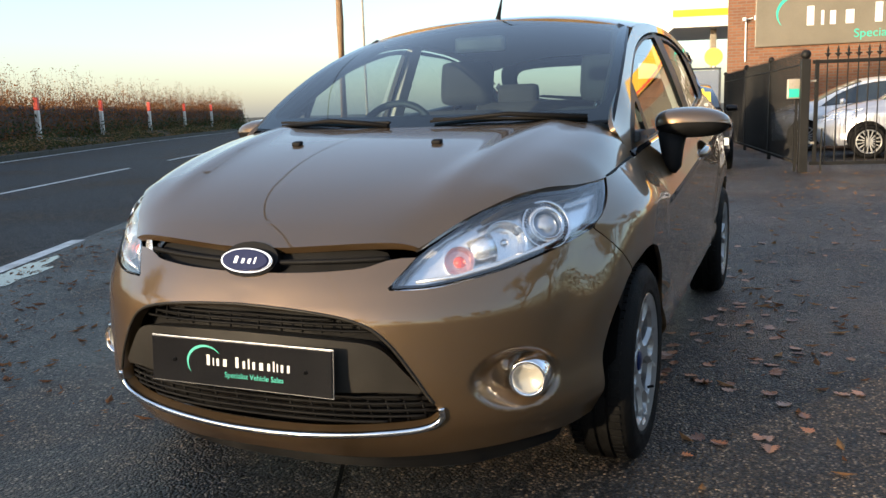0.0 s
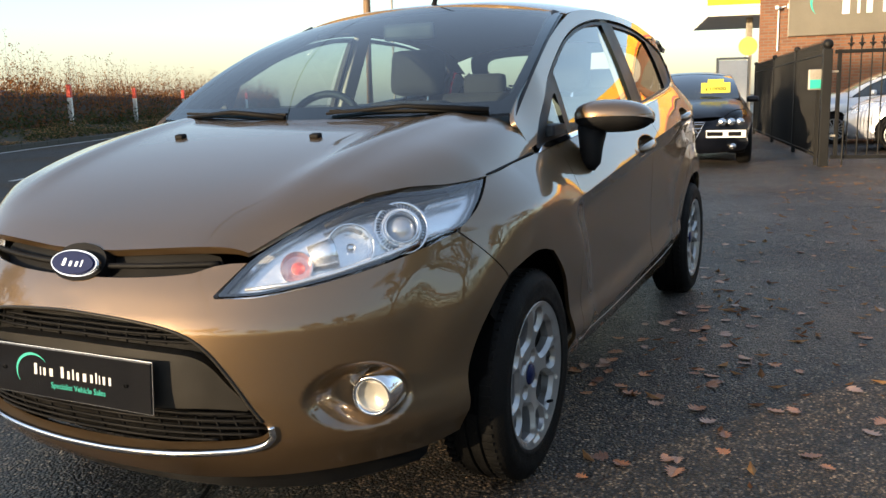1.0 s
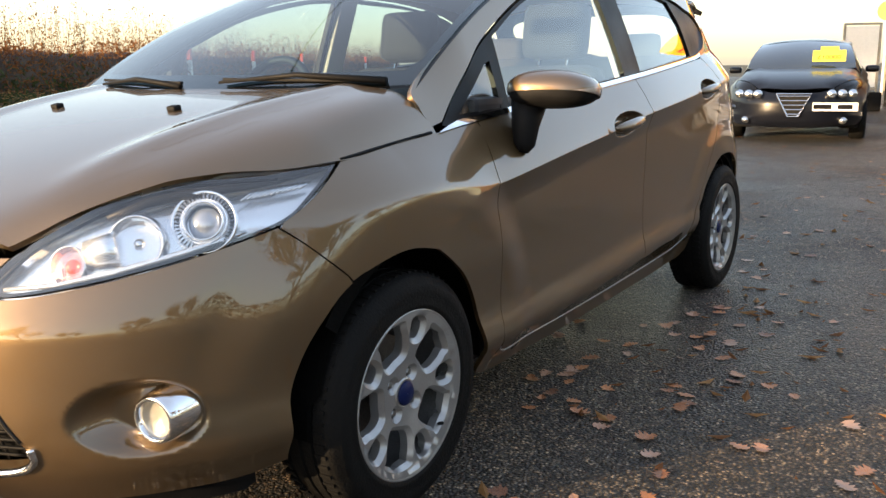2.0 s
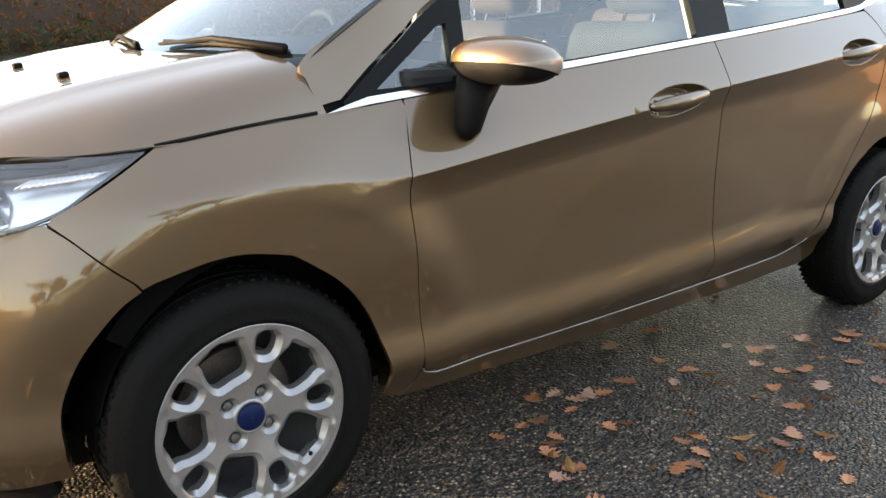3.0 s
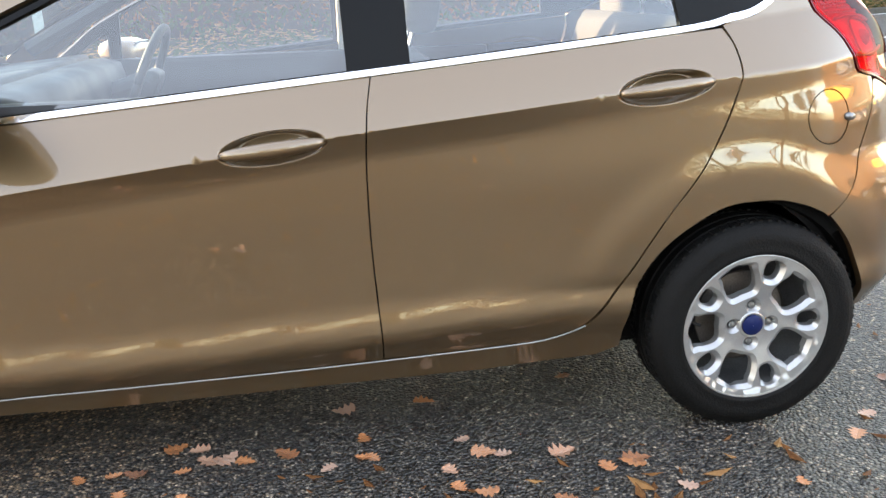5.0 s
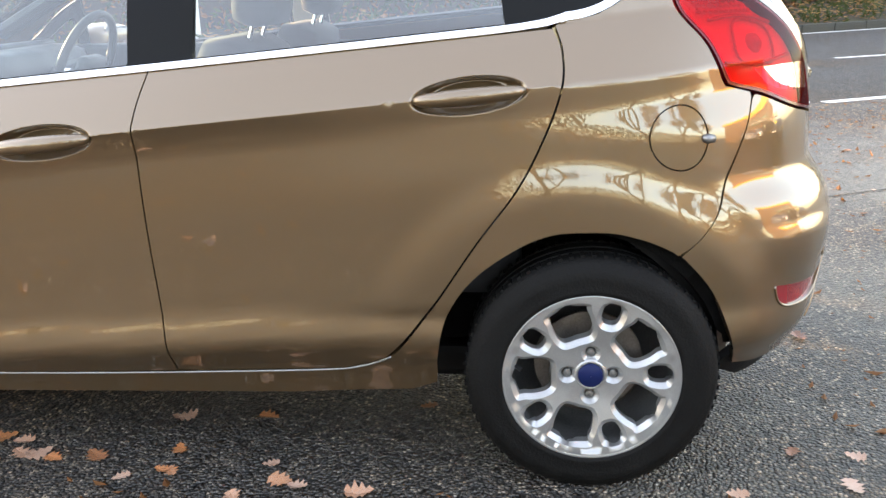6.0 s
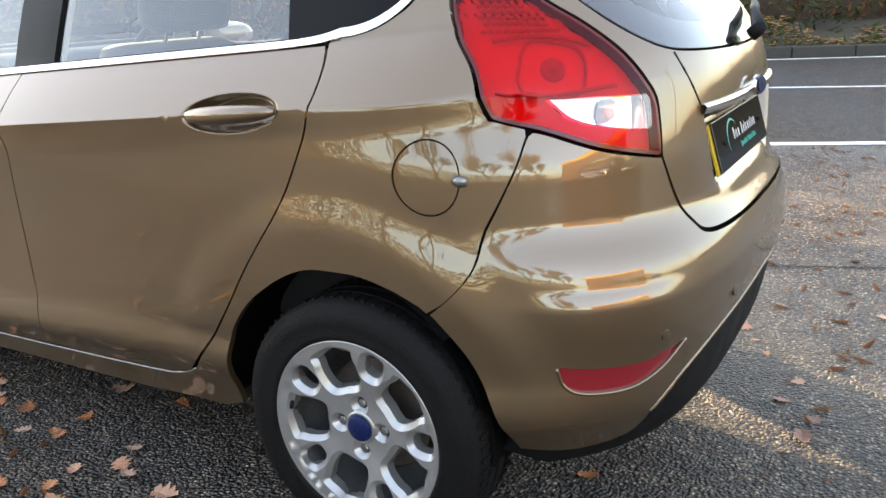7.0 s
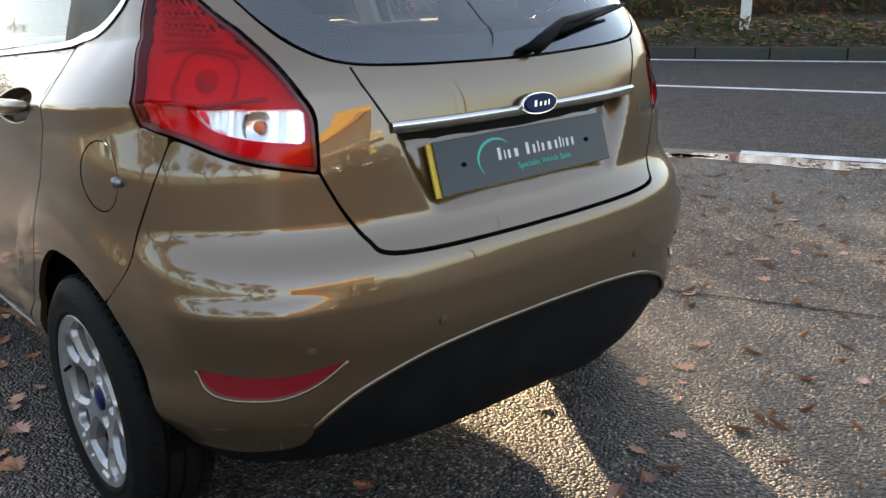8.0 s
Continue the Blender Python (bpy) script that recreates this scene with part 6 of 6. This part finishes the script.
part("junction_box", box((0.14, 0.06, 0.12), (0.30, -0.02, 3.15), 0.01), PANELWHITE, cc)

# canopy beyond the building
cp = thing("station_canopy", "filling station canopy with pale soffit and yellow edge", "canopy", (-3.6, 30.0, 0.0), 14)
part("deck", box((9.0, 7.0, 0.12), (4.5, 3.5, 3.85), 0.02), PANELWHITE, cp)
part("fascia", box((9.1, 0.12, 0.75), (4.5, -0.05, 4.45), 0.02), PANELWHITE, cp)
part("fascia_stripe", box((9.1, 0.02, 0.25), (4.5, -0.13, 4.30)), FASCIA, cp, "yellow stripe on the fascia")
for x, y in ((1.6, 1.2), (7.0, 1.2)):
    part("column", box((0.22, 0.22, 3.8), (x, y, 1.9), 0.02), GALV, cp)
ds = thing("round_sign", "small round yellow sign on a white pole", "sign", (-1.9, 27.5, 0))
part("disc", lathe([(0.001, -0.03), (0.30, -0.03), (0.30, 0.03), (0.001, 0.03)], 28, "y"), FASCIA, ds).location = (0, 0, 2.55)
part("pole", tube([(0, 0.05, 0), (0, 0.05, 2.7)], 0.04, 8), PANELWHITE, ds)

# leaning display board
bd = thing("display_board", "blank white display board in a grey frame on feet", "board", (-1.08, 17.5, 0.0), 27)
part("panel", box((0.66, 0.03, 1.26), (0, 0, 1.13), 0.01), PANELWHITE, bd)
for x in (-0.36, 0.36):
    part("frame_side", box((0.05, 0.05, 1.42), (x, 0, 1.11), 0.012), GALV, bd)
for z in (0.46, 1.80):
    part("frame_rail", box((0.68, 0.05, 0.05), (0, 0, z), 0.012), GALV, bd)
part("base", box((0.8, 0.55, 0.40), (0, 0, 0.2), 0.04), PLASTIC, bd, "black weighted base")

# railings and gate
IRON = mottled("black_iron_paint", [(0.3, (0.006, 0.006, 0.006)), (0.7, (0.012, 0.012, 0.012))], 8, (0.5, 0.7), 0.05, 120)
IRON.node_tree.nodes["Principled BSDF"].inputs["Specular IOR Level"].default_value = 0.2
F0, F1, FH = Vector((1.15, 9.62, 0)), Vector((-0.80, 19.6, 0)), 1.66
fence = thing("railing_fence", "black iron railing fence with ball-topped posts", "fence", tuple(F0), math.degrees(math.atan2(F1.y - F0.y, F1.x - F0.x)))
flen = (F1 - F0).length
bar = None
for k in range(1, int(flen / 0.10)):
    if bar is None:
        bar = part("bar", tube([(0, 0, 0.08), (0, 0, FH + 0.02), (0, 0, FH + 0.07)], [0.008, 0.008, 0.001], 6), IRON, fence)
    o = new("bar", bar.data)
    o.parent = fence
    o.location = (0.10 * k, 0, 0)
bar.location = (0.05, 0, 0)
for z in (0.13, FH - 0.14):
    part("rail", box((flen, 0.04, 0.012), (flen / 2, 0, z), 0.002), IRON, fence)
ball = None
for x in (3.0, 6.2, flen):
    pst = part("post", box((0.06, 0.06, FH + 0.02), (x, 0, FH / 2), 0.006), IRON, fence)
    bm = bmesh.new()
    bmesh.ops.create_uvsphere(bm, u_segments=16, v_segments=10, radius=0.05)
    bmesh.ops.translate(bm, verts=bm.verts, vec=(x, 0, FH + 0.06))
    part("ball", bm, IRON, pst, smooth=True)
gp = thing("gate_post", "black steel gate post with a ball finial", "gate post", (1.15, 9.55, 0), 8)
part("shaft", box((0.12, 0.12, 1.58), (0, 0, 0.79), 0.008), IRON, gp)
bm = bmesh.new()
bmesh.ops.create_uvsphere(bm, u_segments=20, v_segments=12, radius=0.068)
bmesh.ops.translate(bm, verts=bm.verts, vec=(0, 0, 1.645))
part("ball", bm, IRON, gp, smooth=True)
part("collar", lathe([(0.04, 1.575), (0.05, 1.585), (0.03, 1.60)], 16, "z"), IRON, gp)
kp = thing("entry_box", "pale grey entry keypad box with teal label", "keypad", (1.0, 9.72, 0), 8)
part("case", box((0.18, 0.09, 0.28), (0, 0, 1.18), 0.015), GALV, kp)
part("label_face", box((0.14, 0.01, 0.12), (0, -0.047, 1.12), 0.003), TEAL, kp, "teal label")
part("bracket", box((0.10, 0.04, 0.10), (0.08, 0.04, 1.18)), GALV, kp)
part("keypad_stem", box((0.04, 0.04, 1.06), (0.05, 0.06, 0.53)), IRON, kp)
GW = 3.0
gate = thing("iron_gate", "black iron gate with spear-topped bars", "gate", (1.24, 9.58, 0), 12)
for x in (0.06, GW):
    part("stile", box((0.05, 0.05, 1.46), (x, 0, 0.84), 0.005), IRON, gate)
for z in (0.13, 1.54):
    part("gate_rail", box((GW, 0.05, 0.05), (GW / 2, 0, z), 0.005), IRON, gate)
gbar = None
for k in range(1, 22):
    x = 0.06 + 0.134 * k
    if gbar is None:
        gbar = part("gate_bar", tube([(0, 0, 0.13), (0, 0, 1.60)], 0.009, 8), IRON, gate)
        bm = bmesh.new()
        add_tube(bm, [(0, 0, 1.60), (0, 0, 1.63), (0, 0, 1.66), (0, 0, 1.69), (0, 0, 1.76)], [0.010, 0.026, 0.012, 0.020, 0.001], 8)
        add_box(bm, (0, 0, 1.645), (0.085, 0.012, 0.02), 0.004)
        spear = part("spear", bm, IRON, gbar, smooth=False)
        o = gbar
    else:
        o = new("gate_bar", gbar.data)
        o.parent = gate
        p = new("spear", spear.data)
        p.parent = o
    o.location = (x, 0, 0)
for z in (0.42, 1.28):
    part("hinge", box((0.14, 0.03, 0.03), (-0.02, -0.02, z), 0.006), GALV, gate, "galvanised hinge")
part("drop_bolt", tube([(0.14, -0.05, 0.02), (0.14, -0.05, 0.62)], 0.012, 8), IRON, gate)


# parked cars
def parked_car(name, label, place, turn, paint, scale=(1, 1, 1), rim_mat=None, lamp_mat=LAMPGREY):
    c = thing(name, label, "car", place, turn)
    c.scale = scale

    def P(nm, out, mat, surf, sides="LR", off=0.0, label="", holes=()):
        panel(nm, out, mat, c, surf, holes, gap=0.07, sides=sides, rim=0.01, off=off, label=label)
    P("bumper", [(NOSE, 0.2), *BUMPER[1:]], paint, skin, "C")
    P("bonnet", BONNET, paint, nose_top, "C")
    P("wing", WING, paint, skin)
    P("front_door", DOOR_F, paint, skin)
    P("rear_door", DOOR_R, paint, skin)
    P("body_side", BODY_SIDE, paint, skin)
    P("side_glass", DLO, GLASSDARK, skin, "LR", -0.006, "dark tinted side glass")
    P("roof", [(0.0, -0.262), (1.0, -0.222), (1.0, 1.42), (0.0, 1.42)], paint, roof, "C")
    P("windscreen", WS, GLASSDARK, screen, "C", 0.0, "dark windscreen")
    P("headlamp", LAMP, lamp_mat, skin, "LR", -0.004)
    P("rear_bumper", REAR_BUMPER, paint, skin, "C")
    P("tailgate", GATE, paint, skin, "C")
    P("tail_lamp", TAILLAMP, REDLENS, skin)
    P("rear_window", RGLASS, GLASSDARK, skin, "C")
    for s in (1, -1):
        part("door_mirror", box((0.17, 0.10, 0.10), (s * 0.87, -0.60, 0.97), 0.04), paint, c, smooth=True)
        for ya in (-AXLE, AXLE):
            w = new("wheel")
            w.parent = c
            w.matrix_basis = Matrix.Translation((s * 0.80, ya, 0.288)) @ pose(0, 0, 0, 0, 0, 0 if s > 0 else 180)
            part("tyre", lathe([(0.20, -0.01), (0.215, 0.025), (0.26, 0.03), (0.285, 0.005), (0.288, -0.03), (0.288, -0.13), (0.26, -0.16)], 40), RUBBER, w, smooth=True)
            bm = bmesh.new()
            for k in range(15):
                add_box(bm, (0.008, 0.12 * math.cos(k * 0.4189), 0.12 * math.sin(k * 0.4189)), (0.012, 0.15, 0.020), 0, pose(0, 0, 0, math.degrees(k * 0.4189)))
            bmesh.ops.create_cone(bm, cap_ends=True, segments=24, radius1=0.06, radius2=0.04, depth=0.02, matrix=Matrix.Translation((0.008, 0, 0)) @ pose(0, 0, 0, 0, 90, 0))
            part("rim", bm, rim_mat or ALLOY, w, "many-spoked silver rim")
            part("rim_ring", lathe([(0.20, 0.0), (0.205, 0.018), (0.185, 0.014), (0.18, -0.05)], 40), rim_mat or ALLOY, w, smooth=True)
            part("rim_back", lathe([(0.19, -0.06), (0.001, -0.06)], 24), PLASTIC, w)
        part("arch_liner", box((0.24, 0.72, 0.5), (s * 0.62, -AXLE, 0.42), 0.05), PLASTIC, c)
        part("arch_liner", box((0.24, 0.72, 0.5), (s * 0.62, AXLE, 0.42), 0.05), PLASTIC, c)
    part("floor", box((1.3, 3.2, 0.3), (0, 0, 0.35), 0.05), PLASTIC, c)
    return c


GLASSDARK = material("dark_glass", (0.02, 0.026, 0.03), 0.05, 0.0, coat_weight=1.0)
SILVERPAINT = car_paint("silver_paint", (0.52, 0.54, 0.60), 0.6, 0.35)
WHITEPAINTC = car_paint("pale_silver_paint", (0.66, 0.68, 0.72), 0.4, 0.35)
BLACKPAINT = car_paint("blue_black_paint", (0.004, 0.005, 0.009), 0.0, 0.3, 1.33)
BLACKPAINT.node_tree.nodes["Principled BSDF"].inputs["Coat Weight"].default_value = 0.4
BLACKPAINT.node_tree.nodes["Principled BSDF"].inputs["Specular IOR Level"].default_value = 0.2
parked_car("silver_hatchback", "silver-blue hatchback parked behind the iron gate", (3.40, 13.35, 0), -90, SILVERPAINT)
parked_car("pale_hatchback", "pale silver hatchback parked by the brick wall", (2.30, 15.9, 0), -84, WHITEPAINTC)
bc = parked_car("black_saloon", "glossy black saloon with a yellow price card", (-0.95, 11.45, 0), 9, BLACKPAINT, (1.06, 1.13, 0.96), None, GLOSSBLACK)
for s in (1, -1):
    for k in range(3):
        o = part("round_lamp", lathe([(0.001, -0.02), (0.045, -0.012), (0.055, 0.0), (0.058, 0.03)], 24, "y"), SILVERED, bc, "round clear headlamp", smooth=True)
        o.location = (s * (0.42 + 0.115 * k), -2.02 + 0.055 * k, 0.655)
    o = part("fog_lamp", lathe([(0.001, -0.02), (0.045, -0.01), (0.05, 0.02)], 20, "y"), SILVERED, bc, smooth=True)
    o.location = (s * 0.56, -1.95, 0.30)
bm = bmesh.new()
bm.faces.new([bm.verts.new((x, -2.10, z)) for x, z in ((-0.20, 0.66), (0.20, 0.66), (0.06, 0.36), (-0.06, 0.36))])
part("shield_grille", bm, PLASTIC, bc, "shield-shaped chrome-barred grille")
for k in range(5):
    w = 0.19 - 0.028 * k
    part("grille_bar", tube([(-w, -2.11, 0.63 - 0.06 * k), (w, -2.11, 0.63 - 0.06 * k)], 0.008, 6), CHROME, bc)
part("grille_rim", tube([(-0.2, -2.105, 0.66), (0.2, -2.105, 0.66), (0.06, -2.105, 0.36), (-0.06, -2.105, 0.36), (-0.2, -2.105, 0.66)], 0.012, 6), CHROME, bc)
np_ = part("number_plate", box((0.50, 0.012, 0.11), (0.47, -2.10, 0.49), 0.003), PANELWHITE, bc, "pale front number plate")
for x, w in ((0.33, 0.20), (0.58, 0.16)):
    part("plate_bar", box((w, 0.004, 0.06), (x, -2.108, 0.49)), PLATEBLACK, np_)
CARD = material("yellow_card", (0.75, 0.68, 0.06), 0.5)
pc = part("price_card", box((0.40, 0.006, 0.20), (0.34, -0.99, 1.16), 0.0, pose(0, 0, 0, -38)), CARD, bc, "yellow card with a price")
words("price", "£10000", 0.095, PLATEBLACK, pc, Matrix.Translation((0.34, -1.015, 1.14)) @ pose(0, 0, 0, 52), "black price figures")
part("card_top", box((0.22, 0.006, 0.07), (0.34, -0.906, 1.266), 0.0, pose(0, 0, 0, -38)), CARD, pc)

# trees and hedge bank behind the camera's way, seen in the paint and the glass
LEAFRUST = leafy(mottled("oak_leaf_rust", [(0.3, (0.10, 0.045, 0.016)), (0.7, (0.28, 0.14, 0.05))], 3, (0.6, 0.8), 0, 20))


def oak(place, height, seed):
    r = random.Random(seed)
    t = thing("oak_tree", "bare winter oak with a few rusty leaves", "tree", place, 0, "trees along the yard")
    bm, tips = bmesh.new(), []

    def limb(p, d, length, rad, depth):
        path, radii = [p], [rad]
        for k in range(4):
            d = (d + Vector((r.uniform(-1, 1), r.uniform(-1, 1), r.uniform(-0.4, 0.7))) * 0.22).normalized()
            p = p + d * length / 4
            path.append(p)
            radii.append(rad * (1 - 0.13 * (k + 1)))
        add_tube(bm, path, radii, 7 if depth < 2 else 4, caps=False)
        if depth >= 4:
            tips.extend(path[1:])
            return
        for _ in range(3 if depth else 5):
            q = path[r.randint(2, 4)]
            side = Vector((r.uniform(-1, 1), r.uniform(-1, 1), r.uniform(-0.1, 0.9))).normalized()
            limb(q, (d * 0.5 + side).normalized(), length * r.uniform(0.55, 0.75), rad * 0.5, depth + 1)
    limb(Vector((0, 0, -0.1)), Vector((0, 0, 1)), height * 0.4, height * 0.03, 0)
    part("trunk", bm, BARK, t, smooth=True)
    rg = np.random.default_rng(seed)
    base = np.array([tuple(q) for q in tips])
    base = base[rg.integers(0, len(base), 5200)] + rg.normal(size=(5200, 3)) * 0.25
    crown = scatter("crown", base, rg.uniform(0.04, 0.085, len(base)), LEAFRUST, "sparse rusty leaves", "")
    crown.parent = t
    del crown["kind"]
    return t


first_tree = oak((16.5, -3.5, 0), 9.0, 3)
for x, y, turn, k in ((17.5, 1.0, 70, 1.0), (14.5, 7.0, 160, 0.85), (2.5, -21.0, 20, 1.0), (-4.0, -24.0, 110, 1.15), (-12.2, -6.6, 330, 0.9), (16.0, 12.5, 40, 1.1), (15.5, 17.5, 210, 0.95), (15.5, -9.0, 130, 0.6), (12.0, -13.0, 250, 0.55), (14.5, -16.0, 300, 0.65), (8.0, -18.0, 80, 0.6)):
    copy_thing(first_tree, pose(x, y, 0, 0, 0, turn)).scale = (k, k, k)
pts = np.stack([15.5 + rng.normal(size=15000) * 0.7, rng.uniform(-17, 20, 15000), 0.05 + 2.4 * rng.random(15000) ** 0.9], 1)
scatter("far_hedge", pts, rng.uniform(0.05, 0.10, len(pts)), BROWNLEAF, "brown hedge along the yard's other side", "hedge")
pts = np.stack([rng.uniform(-10, 16, 9000), -20 + rng.normal(size=9000) * 0.7, 0.05 + 1.7 * rng.random(9000) ** 0.8], 1)
scatter("far_hedge", pts, rng.uniform(0.05, 0.10, len(pts)), BROWNLEAF, "brown hedge at the end of the yard", "hedge")

# tarmac joint, drain-dry dirt, puddle
WATER = material("puddle_water", (0.02, 0.02, 0.022), 0.09)
for s0, s1, d in ((-4, 14, -0.68),):
    o = mesh_object("tarmac_joint", *(lambda L: ([(*at_road(s, d + 0.02 * noise.noise((s * 1.3, 0, 0)) + w), 0.0035) for s in L for w in (-0.006, 0.006)], [(2 * k, 2 * k + 1, 2 * k + 3, 2 * k + 2) for k in range(len(L) - 1)]))(np.arange(s0, s1, 0.15)), PLASTIC, smooth=False)
    tagged(o, "dark crack along a tarmac joint", "joint", kind="structure")
for px_, py_, along, wide in ((-3.78, 0.42, 0.62, 0.15), (-3.45, -0.22, 0.24, 0.07)):
    ring = []
    for t in np.linspace(0, 2 * math.pi, 72, endpoint=False):
        k = 1 + 0.7 * noise.noise((math.cos(t) * 1.6, math.sin(t) * 1.6, px_)) + 0.28 * noise.noise((math.cos(t) * 5, math.sin(t) * 5, px_ + 3))
        u, v = along * k * math.cos(t), wide * k * math.sin(t)
        ring.append((px_ + ROAD.x * u + ACROSS.x * v, py_ + ROAD.y * u + ACROSS.y * v, 0.003))
    o = mesh_object("puddle", ring, [tuple(range(72))], WATER, smooth=False)
    tagged(o, "thin sheet of rain water", "puddle", kind="structure")

# fallen oak leaves
OAKLEAF = mottled("fallen_oak_leaf", [(0.22, (0.13, 0.065, 0.05)), (0.40, (0.30, 0.13, 0.06)), (0.50, (0.46, 0.17, 0.05)), (0.62, (0.40, 0.22, 0.14)), (0.78, (0.38, 0.26, 0.20))], 25, (0.35, 0.6), 0.2, 160, object_random=True)


def leaf_mesh(seed):
    r = random.Random(seed)
    n, half = 9, []
    for k in range(n):
        t = k / (n - 1)
        w = 0.56 * math.sin(math.pi * min(1, 0.06 + t * 0.90)) ** 0.7 * (0.5 + 0.6 * t) * (1.0 if k % 2 else 0.45) * r.uniform(0.85, 1.15)
        half.append((t, w + 0.012))
    curl, fold, twist = r.uniform(0.0, 0.6), r.uniform(0.0, 0.45), r.uniform(-0.3, 0.3)
    vs, fs = [], []
    for t, w in half:
        z = curl * (t - 0.5) ** 2 * 1.2
        vs += [(t - 0.5, 0, z + 0.01), (t - 0.5 + 0.05, w, z + fold * w + twist * t * w), (t - 0.5 + 0.05, -w, z + fold * w * 0.8 - twist * t * w)]
    for k in range(n - 1):
        a, b = 3 * k, 3 * k + 3
        fs += [(a, b, b + 1, a + 1), (b, a, a + 2, b + 2)]
    vs += [(-0.62, 0.02, 0.03), (-0.5, 0.012, 0.02), (-0.5, -0.012, 0.02)]
    fs.append((len(vs) - 3, len(vs) - 1, len(vs) - 2))
    low = min(v[2] for v in vs)
    me = bpy.data.meshes.new("oak_leaf")
    me.from_pydata([(x, y, z - low) for x, y, z in vs], [], fs)
    me.materials.append(OAKLEAF)
    return me


LEAF = [leaf_mesh(k) for k in range(12)]
NEAR_WING = [(1.2, -0.68), (1.44, -0.49), (1.17, -1.1), (1.02, -1.1), (0.95, -1.08), (1.51, -0.84), (1.27, -0.9), (1.38, -0.5), (1.69, -0.49), (1.62, -0.2), (1.43, -0.05), (1.17, -0.27), (1.08, -0.15), (1.15, -0.58), (1.0, -0.52), (0.76, -0.47), (0.73, -0.04), (1.22, 0.06), (1.01, 0.45), (1.66, -0.59), (1.38, 0.87), (1.11, 1.21), (1.65, 0.53)]
NEAR_DOORS = [(0.76, -0.56), (0.86, -0.44), (0.91, -0.29), (1.07, -0.2), (1.14, -0.21), (0.75, -0.14), (0.73, -0.24), (0.67, -0.27), (0.76, -0.42), (1.23, -0.01), (1.13, 0.2), (1.03, 0.27), (0.98, 0.39), (1.11, 0.38), (0.87, 0.68), (0.95, 0.84), (1.2, 0.56), (0.85, 0.52), (0.8, 0.19), (0.69, 0.17), (0.75, 0.43), (0.51, 0.36), (1.01, -0.57), (1.16, -0.33), (1.34, 0.01)]
NEAR_TAIL = [(0.73, -0.19), (0.65, -0.33), (0.79, 0.16), (0.9, 0.38), (0.83, 0.48), (0.95, 0.77), (0.93, 0.86), (0.83, 1.56), (0.91, 1.66), (0.93, 1.47), (0.79, 1.84), (0.65, 1.89), (0.64, 1.74), (0.43, 0.8), (0.52, 0.12), (-0.8, 1.69), (-1.11, 2.11), (-0.3, 1.9), (-0.22, 1.99), (-0.44, 1.92), (-1.92, 1.31), (-2.1, 1.1), (-1.7, 1.44), (-1.35, 1.33), (-0.29, 1.57), (-0.99, 1.63), (-2.23, 1.51), (-2.56, 1.1)]
lr = random.Random(11)
spots = [(x, y, lr.uniform(0.042, 0.070)) for x, y in NEAR_WING + NEAR_DOORS + NEAR_TAIL]
while len(spots) < 290:
    if lr.random() < 0.62:
        x, y = lr.uniform(0.55, 4.2), lr.uniform(-3.2, 7.5)
    elif lr.random() < 0.5:
        x, y = lr.uniform(-3.4, 1.5), lr.uniform(-3.6, -1.9)
    else:
        x, y = lr.uniform(-3.4, 1.2), lr.uniform(1.3, 4.5)
    if any(abs(abs(x) - 0.72) < 0.16 and abs(y - ya) < 0.33 for ya in (-AXLE, AXLE)):
        continue
    spots.append((x, y, lr.uniform(0.025, 0.07)))
for x, y, size in spots:
    o = new("oak_leaf", LEAF[lr.randrange(12)])
    o.matrix_basis = pose(x, y, 0.001, lr.uniform(-3, 3), lr.uniform(-3, 3), lr.uniform(0, 360)) @ Matrix.Diagonal((size, size, size * lr.uniform(0.5, 1.1), 1))
    tagged(o, "wet russet oak leaf lying on the asphalt", "leaf", "fallen oak leaves")
r2 = np.random.default_rng(8)
far = []
for k in range(4200):
    s, d = r2.uniform(-12, 30), -3.3 + 16 * r2.random() ** 1.6
    x, y = at_road(s, d)
    if not (abs(x) < 0.9 and abs(y) < 2.0):
        far.append((x, y, 0.009))
for k in range(3200):
    x, y = at_road(r2.uniform(-1, 9), -3.3 + 5.0 * r2.random() ** 1.3)
    if not (abs(x) < 0.85 and abs(y) < 1.9):
        far.append((x, y, 0.008))
strewn = [(r2.uniform(0.9, 5.0), y, 0.010) for y in -3.2 + 13.0 * r2.random(520) ** 0.8] + [(r2.uniform(-3.2, 1.0), r2.uniform(-3.4, -2.15), 0.010) for _ in range(170)]
scatter("strewn_leaves", np.array(strewn), r2.uniform(0.014, 0.032, len(strewn)), VERGELEAF, "small curled brown leaves strewn over the asphalt", "leaves", flat=True)
scatter("leaf_litter", np.array(far), 0.006 + 0.022 * r2.random(len(far)) ** 2, BROWNLEAF, "small scraps of leaf litter", "leaf litter", flat=True)
